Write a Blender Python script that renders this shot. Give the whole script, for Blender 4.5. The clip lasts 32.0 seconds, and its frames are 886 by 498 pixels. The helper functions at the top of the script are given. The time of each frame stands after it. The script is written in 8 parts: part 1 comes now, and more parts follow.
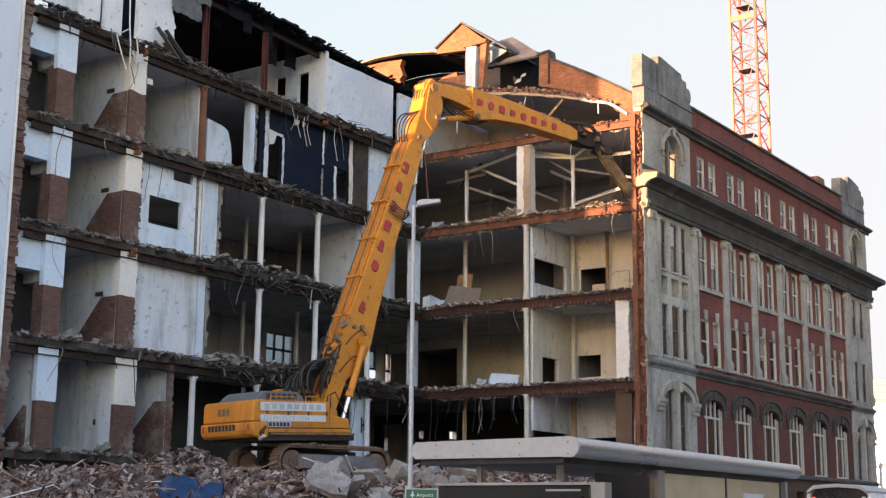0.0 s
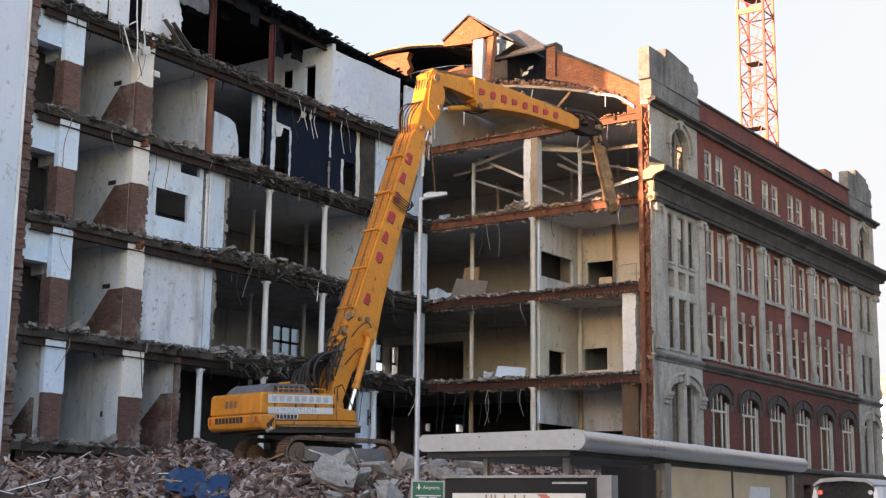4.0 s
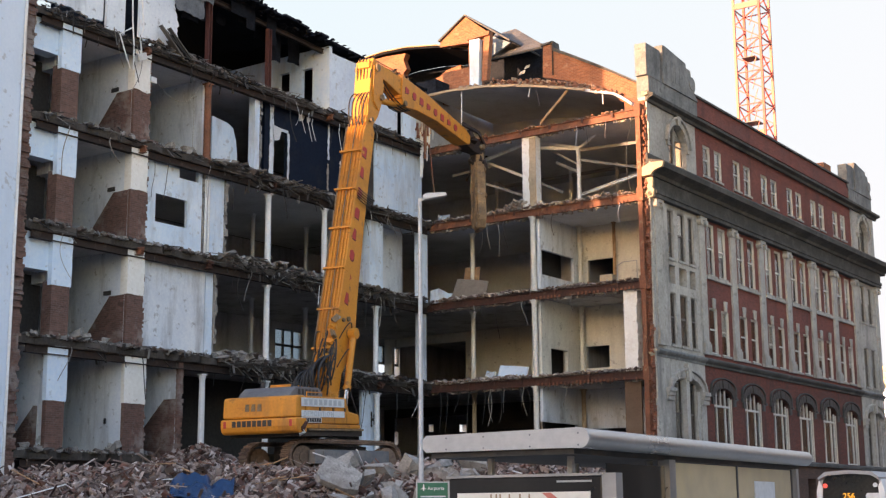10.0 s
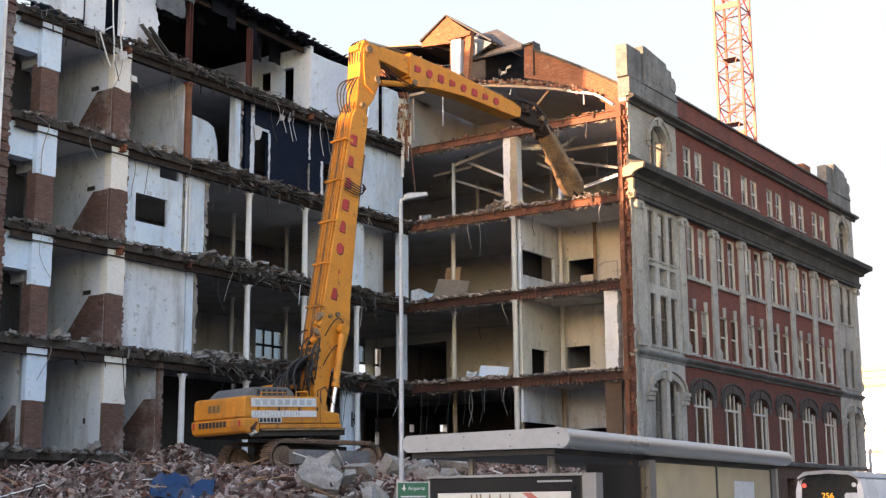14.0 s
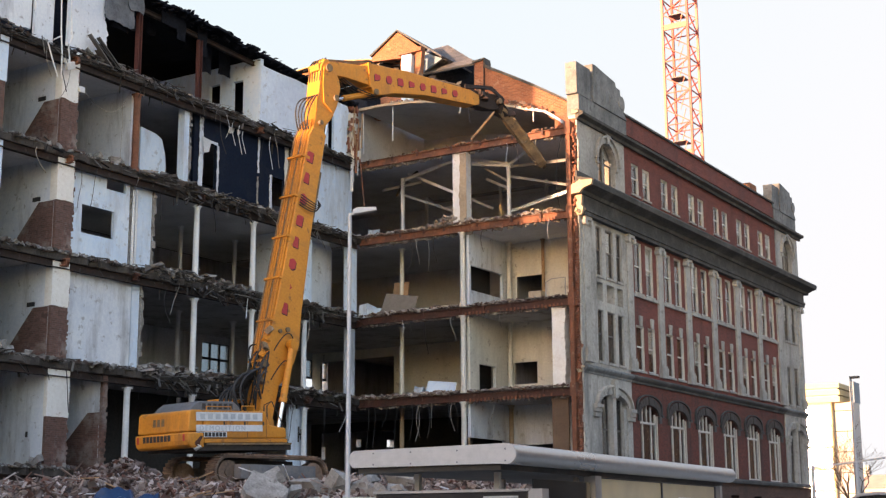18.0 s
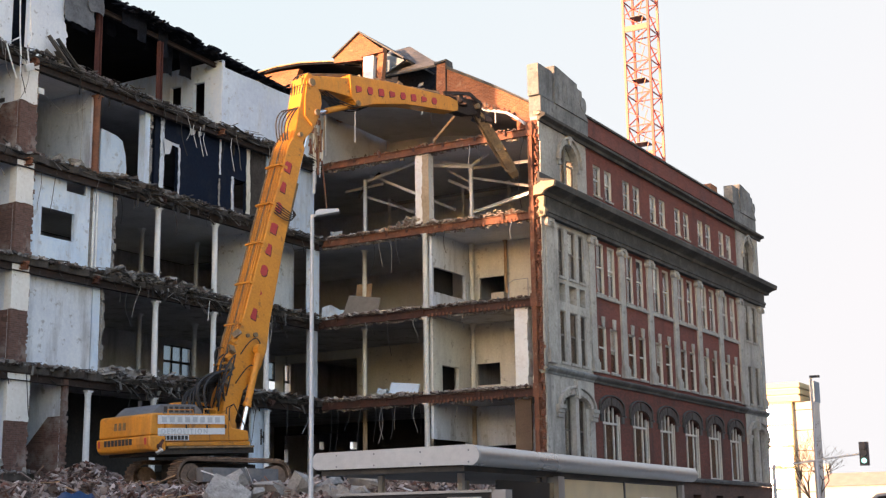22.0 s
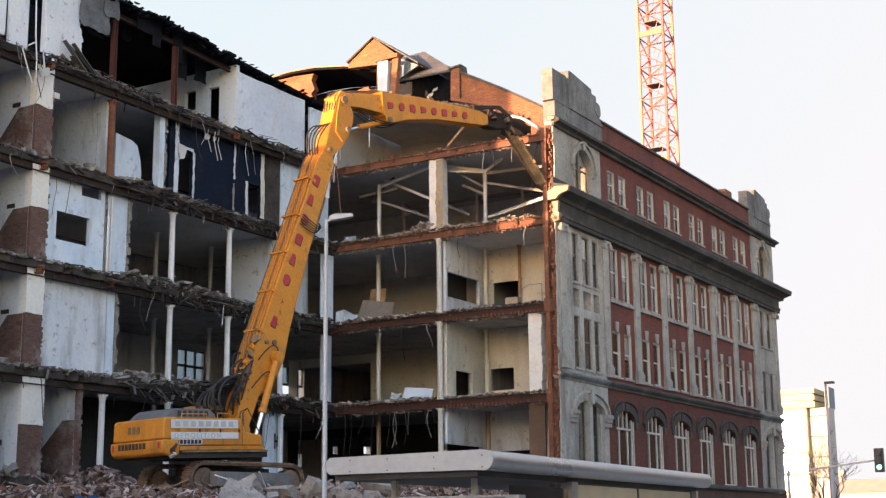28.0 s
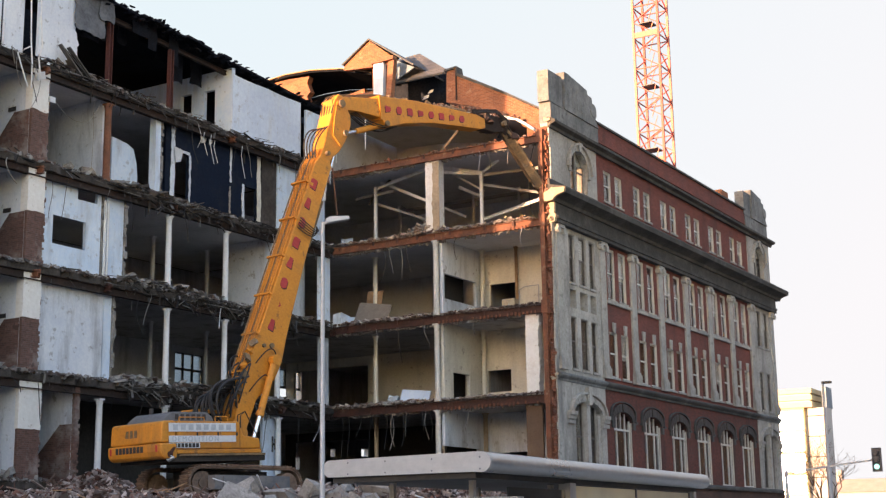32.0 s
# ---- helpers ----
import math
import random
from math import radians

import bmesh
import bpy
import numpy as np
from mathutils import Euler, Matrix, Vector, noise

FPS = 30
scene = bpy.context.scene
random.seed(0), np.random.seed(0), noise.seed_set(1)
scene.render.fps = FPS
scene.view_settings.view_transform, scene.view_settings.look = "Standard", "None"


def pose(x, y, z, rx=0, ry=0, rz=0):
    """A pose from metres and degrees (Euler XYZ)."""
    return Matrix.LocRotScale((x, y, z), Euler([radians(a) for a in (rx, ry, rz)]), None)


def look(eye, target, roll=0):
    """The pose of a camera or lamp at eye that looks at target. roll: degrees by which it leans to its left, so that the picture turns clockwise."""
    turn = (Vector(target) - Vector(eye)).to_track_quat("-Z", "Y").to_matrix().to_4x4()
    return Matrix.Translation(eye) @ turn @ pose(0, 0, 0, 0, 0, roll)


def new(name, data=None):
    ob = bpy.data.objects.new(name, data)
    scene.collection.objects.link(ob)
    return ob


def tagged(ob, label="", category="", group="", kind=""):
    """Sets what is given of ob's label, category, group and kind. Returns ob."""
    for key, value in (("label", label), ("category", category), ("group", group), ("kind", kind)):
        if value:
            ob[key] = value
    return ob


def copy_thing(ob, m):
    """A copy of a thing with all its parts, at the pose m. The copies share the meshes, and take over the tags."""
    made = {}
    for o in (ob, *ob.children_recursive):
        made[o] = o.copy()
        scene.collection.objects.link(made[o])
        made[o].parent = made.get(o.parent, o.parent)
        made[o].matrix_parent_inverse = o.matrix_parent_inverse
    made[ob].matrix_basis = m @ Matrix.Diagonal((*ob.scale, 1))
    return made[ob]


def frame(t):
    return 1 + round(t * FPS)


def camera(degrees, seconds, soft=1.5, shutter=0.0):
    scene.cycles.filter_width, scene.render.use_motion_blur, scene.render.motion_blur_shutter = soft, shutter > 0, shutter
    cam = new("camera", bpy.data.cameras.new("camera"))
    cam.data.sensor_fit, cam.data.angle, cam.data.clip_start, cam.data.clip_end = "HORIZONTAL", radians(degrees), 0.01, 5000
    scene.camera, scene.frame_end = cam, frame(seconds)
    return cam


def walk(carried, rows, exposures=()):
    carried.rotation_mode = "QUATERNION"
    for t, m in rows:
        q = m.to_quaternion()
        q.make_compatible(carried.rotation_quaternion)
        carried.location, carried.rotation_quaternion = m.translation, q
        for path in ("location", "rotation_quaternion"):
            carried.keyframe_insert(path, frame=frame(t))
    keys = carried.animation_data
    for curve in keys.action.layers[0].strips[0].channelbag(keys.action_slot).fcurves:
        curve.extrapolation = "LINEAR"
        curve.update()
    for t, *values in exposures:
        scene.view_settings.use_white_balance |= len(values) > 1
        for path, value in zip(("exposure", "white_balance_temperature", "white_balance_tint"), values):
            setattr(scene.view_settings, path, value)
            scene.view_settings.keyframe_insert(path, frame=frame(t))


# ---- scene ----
EYE = Vector((0.0, 0.0, 1.6))
cam = camera(35.81, 32.0, soft=1.3)


def aim(yaw, pitch, roll):
    """The camera's pose at its one standing place: yaw to the left of +Y, pitch up, roll, in degrees."""
    a, b = radians(yaw), radians(pitch)
    return look(EYE, EYE + Vector((-math.sin(a) * math.cos(b), math.cos(a) * math.cos(b), math.sin(b))), roll)


walk(cam, [(t, aim(a, b, c)) for t, a, b, c in (
    (0, 34.486, 11.210, 0.514), (0.5, 34.670, 11.001, 0.635), (1, 34.759, 10.843, 0.652), (1.5, 34.818, 10.893, 0.694),
    (2, 34.811, 10.899, 0.928), (2.5, 34.834, 10.957, 1.126), (3, 34.887, 10.901, 0.971), (3.5, 34.856, 10.869, 0.909),
    (5.5, 34.524, 11.065, -0.293), (6, 34.496, 11.042, -0.163), (6.5, 34.445, 10.952, -0.218), (7, 34.271, 10.911, -0.258),
    (7.5, 34.281, 10.887, -0.453), (8, 34.329, 10.888, -0.500), (8.5, 34.447, 10.929, -0.435), (9, 34.582, 10.940, -0.533),
    (9.5, 34.671, 10.948, -0.643), (10, 34.779, 10.928, -0.431), (10.5, 34.797, 10.870, -0.276), (11, 34.829, 10.711, -0.588),
    (11.5, 34.865, 10.753, -0.614), (12, 34.805, 10.755, -0.589), (12.5, 34.677, 10.754, -0.399), (13, 34.437, 10.778, -0.543),
    (13.5, 34.182, 10.822, -0.402), (14, 33.968, 10.923, -0.471), (14.5, 33.776, 10.973, -0.350), (16.5, 32.618, 11.257, -0.219),
    (17, 32.379, 11.333, -0.286), (17.5, 32.136, 11.394, -0.225), (18, 31.777, 11.539, -0.334), (18.5, 31.566, 11.649, -0.401),
    (19, 31.469, 11.735, -0.372), (19.5, 31.305, 11.833, -0.529), (20, 31.082, 11.813, -0.288), (20.5, 30.840, 11.779, -0.350),
    (21, 30.486, 11.665, -0.447), (21.5, 30.343, 11.521, -0.583), (22, 30.184, 11.585, -0.842), (22.5, 30.173, 11.552, -0.779),
    (23, 30.137, 11.493, -0.971), (23.5, 30.186, 11.435, -0.725), (24, 30.295, 11.249, -1.119), (24.5, 30.352, 10.987, -0.818),
    (25, 30.330, 11.044, -0.695), (25.5, 30.325, 11.175, -0.594), (27.5, 30.756, 11.859, -0.478), (28, 30.774, 11.797, -0.608),
    (28.5, 30.825, 11.860, -0.673), (29, 30.859, 11.850, -0.770), (29.5, 30.799, 11.991, -0.755), (30, 30.668, 12.063, -0.753),
    (30.5, 30.651, 12.108, -0.836), (31, 30.600, 12.087, -0.941), (31.5, 30.603, 11.969, -1.042), (32, 30.631, 11.877, -0.949),
)], exposures=((0.0, 3.13, 6900, 28), (6.0, 3.17, 6900, 28), (11.0, 3.18, 6900, 28), (14.0, 3.25, 6900, 28), (17.0, 3.19, 6900, 28), (20.0, 3.17, 6900, 28), (23.0, 3.12, 6900, 28), (32.0, 3.12, 6900, 28)))

# ---- light: a low winter sun behind the camera to the left, and its sky ----
SUN_HEADING, SUN_HEIGHT = 192.8, 3.4          # degrees from +Y (clockwise from above), degrees up
SUN_WAY = Vector((math.sin(radians(SUN_HEADING)) * math.cos(radians(SUN_HEIGHT)),
                  math.cos(radians(SUN_HEADING)) * math.cos(radians(SUN_HEIGHT)), math.sin(radians(SUN_HEIGHT))))
world = bpy.data.worlds.new("world")
scene.world = world
world.use_nodes = True
sky = world.node_tree.nodes.new("ShaderNodeTexSky")
sky.sky_type, sky.sun_disc = "NISHITA", False
sky.sun_elevation, sky.sun_rotation = radians(SUN_HEIGHT), radians(SUN_HEADING)
sky.altitude, sky.air_density, sky.dust_density, sky.ozone_density = 50.0, 1.0, 0.75, 1.35
world.node_tree.links.new(sky.outputs[0], world.node_tree.nodes["Background"].inputs[0])
world.node_tree.nodes["Background"].inputs[1].default_value = 0.15
sun = new("sun", bpy.data.lights.new("sun", "SUN"))
sun.data.energy, sun.data.angle, sun.data.color = 1.8, radians(0.6), (1.0, 0.64, 0.35)
sun.matrix_world = look(SUN_WAY * 400, (0, 0, 0))
scene.view_settings.exposure = 3.12

# ---- materials ----
def _nodes(name):
    m = bpy.data.materials.new(name)
    m.use_nodes = True
    return m, m.node_tree.nodes, m.node_tree.links, m.node_tree.nodes["Principled BSDF"]


def _ramp(nodes, links, source, stops):
    r = nodes.new("ShaderNodeValToRGB")
    while len(r.color_ramp.elements) < len(stops):
        r.color_ramp.elements.new(0.5)
    for e, (at, c) in zip(r.color_ramp.elements, stops):
        e.position, e.color = at, (*c, 1)
    links.new(source, r.inputs[0])
    return r.outputs[0]


def _mix(nodes, links, mode, amount, a, b):
    n = nodes.new("ShaderNodeMix")
    n.data_type, n.blend_type = "RGBA", mode
    for slot, v in ((0, amount), (6, a), (7, b)):
        if hasattr(v, "is_linked"):
            links.new(v, n.inputs[slot])
        else:
            n.inputs[slot].default_value = v if slot == 0 else (*v, 1)
    return n.outputs[2]


def _noise(nodes, links, where, scale, detail=4.0, rough=0.55, stretch=None):
    n = nodes.new("ShaderNodeTexNoise")
    n.inputs["Scale"].default_value, n.inputs["Detail"].default_value, n.inputs["Roughness"].default_value = scale, detail, rough
    if stretch:
        mp = nodes.new("ShaderNodeMapping")
        mp.inputs["Scale"].default_value = stretch
        links.new(where, mp.inputs[0])
        where = mp.outputs[0]
    links.new(where, n.inputs["Vector"])
    return n.outputs["Fac"]


def plain(name, dark, light, rough=0.8, metal=0.0, coarse=0.5, fine=9.0, bump=0.15, stain=None, stain_amount=0.5, streak=False, vary=0.0, brick=None, spec=0.4, speck=None):
    """A weathered surface: two colours mixed by coarse and fine noise, stains, relief; brick: (length, height, mortar colour)."""
    m, nodes, links, b = _nodes(name)
    geo = nodes.new("ShaderNodeNewGeometry")
    tex = nodes.new("ShaderNodeTexCoord")
    where = tex.outputs["Object"]
    big, small = _noise(nodes, links, where, coarse), _noise(nodes, links, where, fine, 6.0, 0.65)
    both = nodes.new("ShaderNodeMath")
    both.operation = "MULTIPLY_ADD"
    both.inputs[1].default_value = 0.45
    links.new(small, both.inputs[0])
    half = nodes.new("ShaderNodeMath")
    half.operation = "MULTIPLY"
    half.inputs[1].default_value = 0.55
    links.new(big, half.inputs[0])
    links.new(half.outputs[0], both.inputs[2])
    colour = _ramp(nodes, links, both.outputs[0], [(0.36, dark), (0.62, light)])
    height = small
    if brick:
        length, tall, mortar = brick
        sep = nodes.new("ShaderNodeSeparateXYZ")
        links.new(where, sep.inputs[0])
        add = nodes.new("ShaderNodeMath")
        links.new(sep.outputs[0], add.inputs[0])
        links.new(sep.outputs[1], add.inputs[1])
        com = nodes.new("ShaderNodeCombineXYZ")
        links.new(add.outputs[0], com.inputs[0])
        links.new(sep.outputs[2], com.inputs[1])
        bt = nodes.new("ShaderNodeTexBrick")
        bt.inputs["Scale"].default_value = 1.0
        bt.inputs["Brick Width"].default_value, bt.inputs["Row Height"].default_value = length, tall
        bt.inputs["Mortar Size"].default_value, bt.inputs["Mortar Smooth"].default_value = 0.007, 0.3
        bt.inputs["Color1"].default_value, bt.inputs["Color2"].default_value = (0.75, 0.72, 0.7, 1), (1.15, 1.1, 1.05, 1)
        bt.inputs["Mortar"].default_value = (*mortar, 1)
        links.new(com.outputs[0], bt.inputs["Vector"])
        tinted = _mix(nodes, links, "MULTIPLY", 0.9, colour, bt.outputs["Color"])
        colour = _mix(nodes, links, "MIX", bt.outputs["Fac"], tinted, mortar)
        height = bt.outputs["Fac"]
    if stain:
        patch = _noise(nodes, links, where, 0.9, 8.0, 0.7, (1.0, 1.0, 0.22) if streak else None)
        sel = _ramp(nodes, links, patch, [(0.5, (0, 0, 0)), (0.68, (stain_amount,) * 3)])
        colour = _mix(nodes, links, "MIX", sel, colour, stain)
    if speck:          # small chips and spots
        spots = _noise(nodes, links, where, 2.6, 7.0, 0.62)
        sel = _ramp(nodes, links, spots, [(0.60, (0, 0, 0)), (0.66, (0.75, 0.75, 0.75))])
        colour = _mix(nodes, links, "MIX", sel, colour, speck)
    if vary:
        info = nodes.new("ShaderNodeObjectInfo")
        isle = nodes.new("ShaderNodeNewGeometry")
        s = nodes.new("ShaderNodeMath")
        links.new(info.outputs["Random"], s.inputs[0])
        links.new(isle.outputs["Random Per Island"], s.inputs[1])
        fr = nodes.new("ShaderNodeMath")
        fr.operation = "FRACT"
        links.new(s.outputs[0], fr.inputs[0])
        lum = _ramp(nodes, links, fr.outputs[0], [(0.0, (1 - vary,) * 3), (1.0, (1 + vary,) * 3)])
        colour = _mix(nodes, links, "MULTIPLY", 1.0, colour, lum)
    links.new(colour, b.inputs["Base Color"])
    rr = _ramp(nodes, links, big, [(0.3, (max(rough - 0.12, 0.05),) * 3), (0.7, (min(rough + 0.1, 1.0),) * 3)])
    links.new(rr, b.inputs["Roughness"])
    b.inputs["Metallic"].default_value = metal
    b.inputs["Specular IOR Level"].default_value = spec
    if bump:
        bp = nodes.new("ShaderNodeBump")
        bp.inputs["Strength"].default_value, bp.inputs["Distance"].default_value = bump, 0.02
        if brick:
            bp.invert = True
        links.new(height, bp.inputs["Height"])
        links.new(bp.outputs[0], b.inputs["Normal"])
    return m


def pieces(name, colours, rough=0.9):
    """Broken pieces of several stuffs: each island or object takes its own colour."""
    m = plain(name, (0.8, 0.8, 0.8), (1.1, 1.1, 1.1), rough, coarse=1.5, fine=14, bump=0.4)
    nodes, links, b = m.node_tree.nodes, m.node_tree.links, m.node_tree.nodes["Principled BSDF"]
    old = b.inputs["Base Color"].links[0].from_socket
    info, isle, s, fr = (nodes.new(n) for n in ("ShaderNodeObjectInfo", "ShaderNodeNewGeometry", "ShaderNodeMath", "ShaderNodeMath"))
    links.new(info.outputs["Random"], s.inputs[0])
    links.new(isle.outputs["Random Per Island"], s.inputs[1])
    fr.operation = "FRACT"
    links.new(s.outputs[0], fr.inputs[0])
    n = len(colours)
    tint = _ramp(nodes, links, fr.outputs[0], [(i / n, c) for i, c in enumerate(colours)])
    tint.node.color_ramp.interpolation = "CONSTANT"
    links.new(_mix(nodes, links, "MULTIPLY", 1.0, tint, old), b.inputs["Base Color"])
    return m


def glow(name, colour, strength):
    m, nodes, links, b = _nodes(name)
    b.inputs["Base Color"].default_value = (*[c * 0.5 for c in colour], 1)
    b.inputs["Emission Color"].default_value, b.inputs["Emission Strength"].default_value = (*colour, 1), strength
    return m


def haze(name, cool, warm):
    """A glowing sky backdrop with a painted gradient: cool to the west and high up, paler along the street."""
    m, nodes, links, b = _nodes(name)
    nodes.remove(b)
    geo = nodes.new("ShaderNodeNewGeometry")
    split = nodes.new("ShaderNodeSeparateXYZ")
    links.new(geo.outputs["Position"], split.inputs[0])
    lift = nodes.new("ShaderNodeMath")
    lift.operation = "MULTIPLY_ADD"
    links.new(split.outputs["Z"], lift.inputs[0])
    lift.inputs[1].default_value = -0.9
    links.new(split.outputs["X"], lift.inputs[2])
    span = nodes.new("ShaderNodeMapRange")
    span.inputs["From Min"].default_value, span.inputs["From Max"].default_value = -1500.0, -550.0
    links.new(lift.outputs[0], span.inputs["Value"])
    em = nodes.new("ShaderNodeEmission")
    links.new(_ramp(nodes, links, span.outputs[0], [(0.0, cool), (1.0, warm)]), em.inputs[0])
    links.new(em.outputs[0], nodes["Material Output"].inputs[0])
    return m


def pane(name, tint=(0.9, 0.95, 0.95), rough=0.02):
    m, nodes, links, b = _nodes(name)
    n = _noise(nodes, links, nodes.new("ShaderNodeTexCoord").outputs["Object"], 0.8, 2.0)
    b.inputs["Base Color"].default_value = (*tint, 1)
    b.inputs["Transmission Weight"].default_value, b.inputs["IOR"].default_value, b.inputs["Roughness"].default_value = 1.0, 1.5, rough
    bp = nodes.new("ShaderNodeBump")
    bp.inputs["Strength"].default_value, bp.inputs["Distance"].default_value = 0.12, 0.02
    links.new(n, bp.inputs["Height"])
    links.new(bp.outputs[0], b.inputs["Normal"])
    return m


WHITE = plain("white_plaster", (0.55, 0.70, 0.87), (0.72, 0.81, 0.90), 0.9, coarse=0.5, fine=6.0, bump=0.1, speck=(0.42, 0.46, 0.51), stain=(0.41, 0.44, 0.48), stain_amount=0.75, streak=True)
WALLWHITE = plain("white_painted_brick", (0.56, 0.65, 0.78), (0.64, 0.72, 0.83), 0.75, coarse=0.25, speck=(0.40, 0.42, 0.46), stain=(0.50, 0.57, 0.67), stain_amount=0.4, streak=True, bump=0.08)
BLUEWHITE = plain("bluish_white_plaster", (0.49, 0.57, 0.70), (0.66, 0.75, 0.85), 0.9, coarse=0.35, fine=5.0, bump=0.06, speck=(0.41, 0.435, 0.48), stain=(0.50, 0.48, 0.45), stain_amount=0.4, streak=True)
PALE = plain("grey_plaster", (0.57, 0.63, 0.72), (0.76, 0.80, 0.84), 0.9, coarse=0.5, bump=0.1, speck=(0.33, 0.34, 0.355), stain=(0.30, 0.315, 0.34), stain_amount=0.8, streak=True)
PIERWHITE = plain("chipped_pier_plaster", (0.74, 0.72, 0.68), (0.86, 0.85, 0.82), 0.9, coarse=0.9, fine=7.0, bump=0.15, speck=(0.45, 0.37, 0.30), stain=(0.52, 0.44, 0.35), stain_amount=0.6)
BUFF = plain("tan_broken_plaster", (0.290, 0.224, 0.152), (0.502, 0.396, 0.277), 0.95, bump=0.4)
CREAM = plain("cream_plaster", (0.594, 0.568, 0.495), (0.792, 0.755, 0.660), 0.9, speck=(0.396, 0.356, 0.304), stain=(0.475, 0.436, 0.370), stain_amount=0.6, streak=True)
NAVY = plain("navy_paint", (0.004, 0.008, 0.019), (0.009, 0.017, 0.036), 0.85, stain=(0.03, 0.034, 0.04), stain_amount=0.4, spec=0.15)
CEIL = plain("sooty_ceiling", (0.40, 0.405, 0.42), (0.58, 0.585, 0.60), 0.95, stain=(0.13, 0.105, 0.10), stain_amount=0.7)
BACK = plain("grimy_room_wall", (0.40, 0.415, 0.445), (0.58, 0.595, 0.62), 0.95, stain=(0.20, 0.205, 0.215), stain_amount=0.7, streak=True)
BRICK = plain("bare_brown_brick", (0.10, 0.056, 0.047), (0.205, 0.118, 0.098), 0.92, coarse=1.3, fine=9.0, brick=(0.225, 0.075, (0.155, 0.108, 0.095)), bump=0.6, stain=(0.30, 0.265, 0.25), stain_amount=0.95, speck=(0.07, 0.045, 0.04))
ORANGE = plain("orange_brick", (0.19, 0.072, 0.036), (0.37, 0.152, 0.076), 0.9, brick=(0.225, 0.075, (0.30, 0.17, 0.11)), bump=0.5, stain=(0.13, 0.06, 0.04), stain_amount=0.65, speck=(0.36, 0.21, 0.13))
SOOTBRICK = plain("sooty_street_brick", (0.088, 0.028, 0.021), (0.185, 0.056, 0.040), 0.85, brick=(0.225, 0.075, (0.11, 0.052, 0.043)), bump=0.4, stain=(0.045, 0.027, 0.024), stain_amount=0.75, streak=True)
RED = plain("street_front_brick", (0.125, 0.034, 0.027), (0.235, 0.072, 0.055), 0.85, brick=(0.225, 0.075, (0.16, 0.072, 0.058)), bump=0.4, stain=(0.08, 0.032, 0.029), stain_amount=0.6, streak=True)
GREYSTONE = plain("weathered_grey_stone", (0.11, 0.115, 0.113), (0.25, 0.252, 0.245), 0.9, coarse=0.8, fine=6.0, stain=(0.065, 0.066, 0.064), stain_amount=0.75, streak=True, bump=0.35, speck=(0.09, 0.09, 0.085))
SOOTSTONE = plain("soot_stained_entablature", (0.026, 0.026, 0.025), (0.078, 0.076, 0.071), 0.9, coarse=0.9, stain=(0.155, 0.15, 0.14), stain_amount=0.45, bump=0.3)
STONE = plain("sooty_limestone", (0.27, 0.255, 0.23), (0.48, 0.455, 0.41), 0.9, speck=(0.21, 0.2, 0.18), coarse=0.6, fine=7.0, stain=(0.145, 0.138, 0.127), stain_amount=0.75, streak=True, bump=0.35)
DARKSTONE = plain("blackened_stone", (0.033, 0.032, 0.030), (0.092, 0.088, 0.081), 0.9, stain=(0.20, 0.192, 0.178), stain_amount=0.4, streak=True, bump=0.3)
CONC = plain("broken_concrete", (0.17, 0.16, 0.15), (0.40, 0.38, 0.355), 0.95, coarse=2.6, fine=14.0, bump=1.0, stain=(0.115, 0.09, 0.078), stain_amount=0.8, speck=(0.12, 0.105, 0.095))
SLABEDGE = plain("dirty_slab_concrete", (0.024, 0.020, 0.018), (0.075, 0.065, 0.058), 0.95, coarse=1.6, fine=12, bump=0.7, stain=(0.15, 0.13, 0.12), stain_amount=0.5)
BOARDS = pieces("torn_boards_and_laths", [(0.039, 0.035, 0.033), (0.077, 0.073, 0.070), (0.023, 0.021, 0.020), (0.104, 0.099, 0.096), (0.049, 0.038, 0.034), (0.174, 0.170, 0.166), (0.021, 0.020, 0.020), (0.034, 0.031, 0.029)])
REDOXIDE = plain("bright_red_oxide", (0.10, 0.040, 0.024), (0.27, 0.105, 0.056), 0.75, metal=0.1, coarse=1.2, speck=(0.30, 0.20, 0.13), stain=(0.06, 0.036, 0.028), stain_amount=0.8, bump=0.3)
RUST = plain("red_oxide_steel", (0.036, 0.016, 0.012), (0.10, 0.039, 0.027), 0.7, metal=0.1, coarse=1.5, speck=(0.13, 0.09, 0.065), stain=(0.036, 0.023, 0.019), stain_amount=0.7, bump=0.3)
VAULT = plain("grey_vault_distemper", (0.48, 0.485, 0.50), (0.62, 0.625, 0.64), 0.95, stain=(0.36, 0.355, 0.36), stain_amount=0.6, coarse=0.4)
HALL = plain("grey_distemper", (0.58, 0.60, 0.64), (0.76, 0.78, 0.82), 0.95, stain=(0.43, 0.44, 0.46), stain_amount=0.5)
DARKRUST = plain("dark_rusty_steel", (0.05, 0.015, 0.013), (0.125, 0.040, 0.032), 0.75, metal=0.1, stain=(0.036, 0.02, 0.019), stain_amount=0.6, bump=0.3)
BLACKSTEEL = plain("sooty_steel", (0.012, 0.009, 0.0085), (0.040, 0.026, 0.022), 0.8, metal=0.1, stain=(0.075, 0.035, 0.027), stain_amount=0.35, bump=0.3, speck=(0.08, 0.06, 0.052))
IRON = plain("white_painted_iron", (0.58, 0.60, 0.62), (0.80, 0.81, 0.82), 0.6, stain=(0.43, 0.35, 0.28), stain_amount=0.6, streak=True)
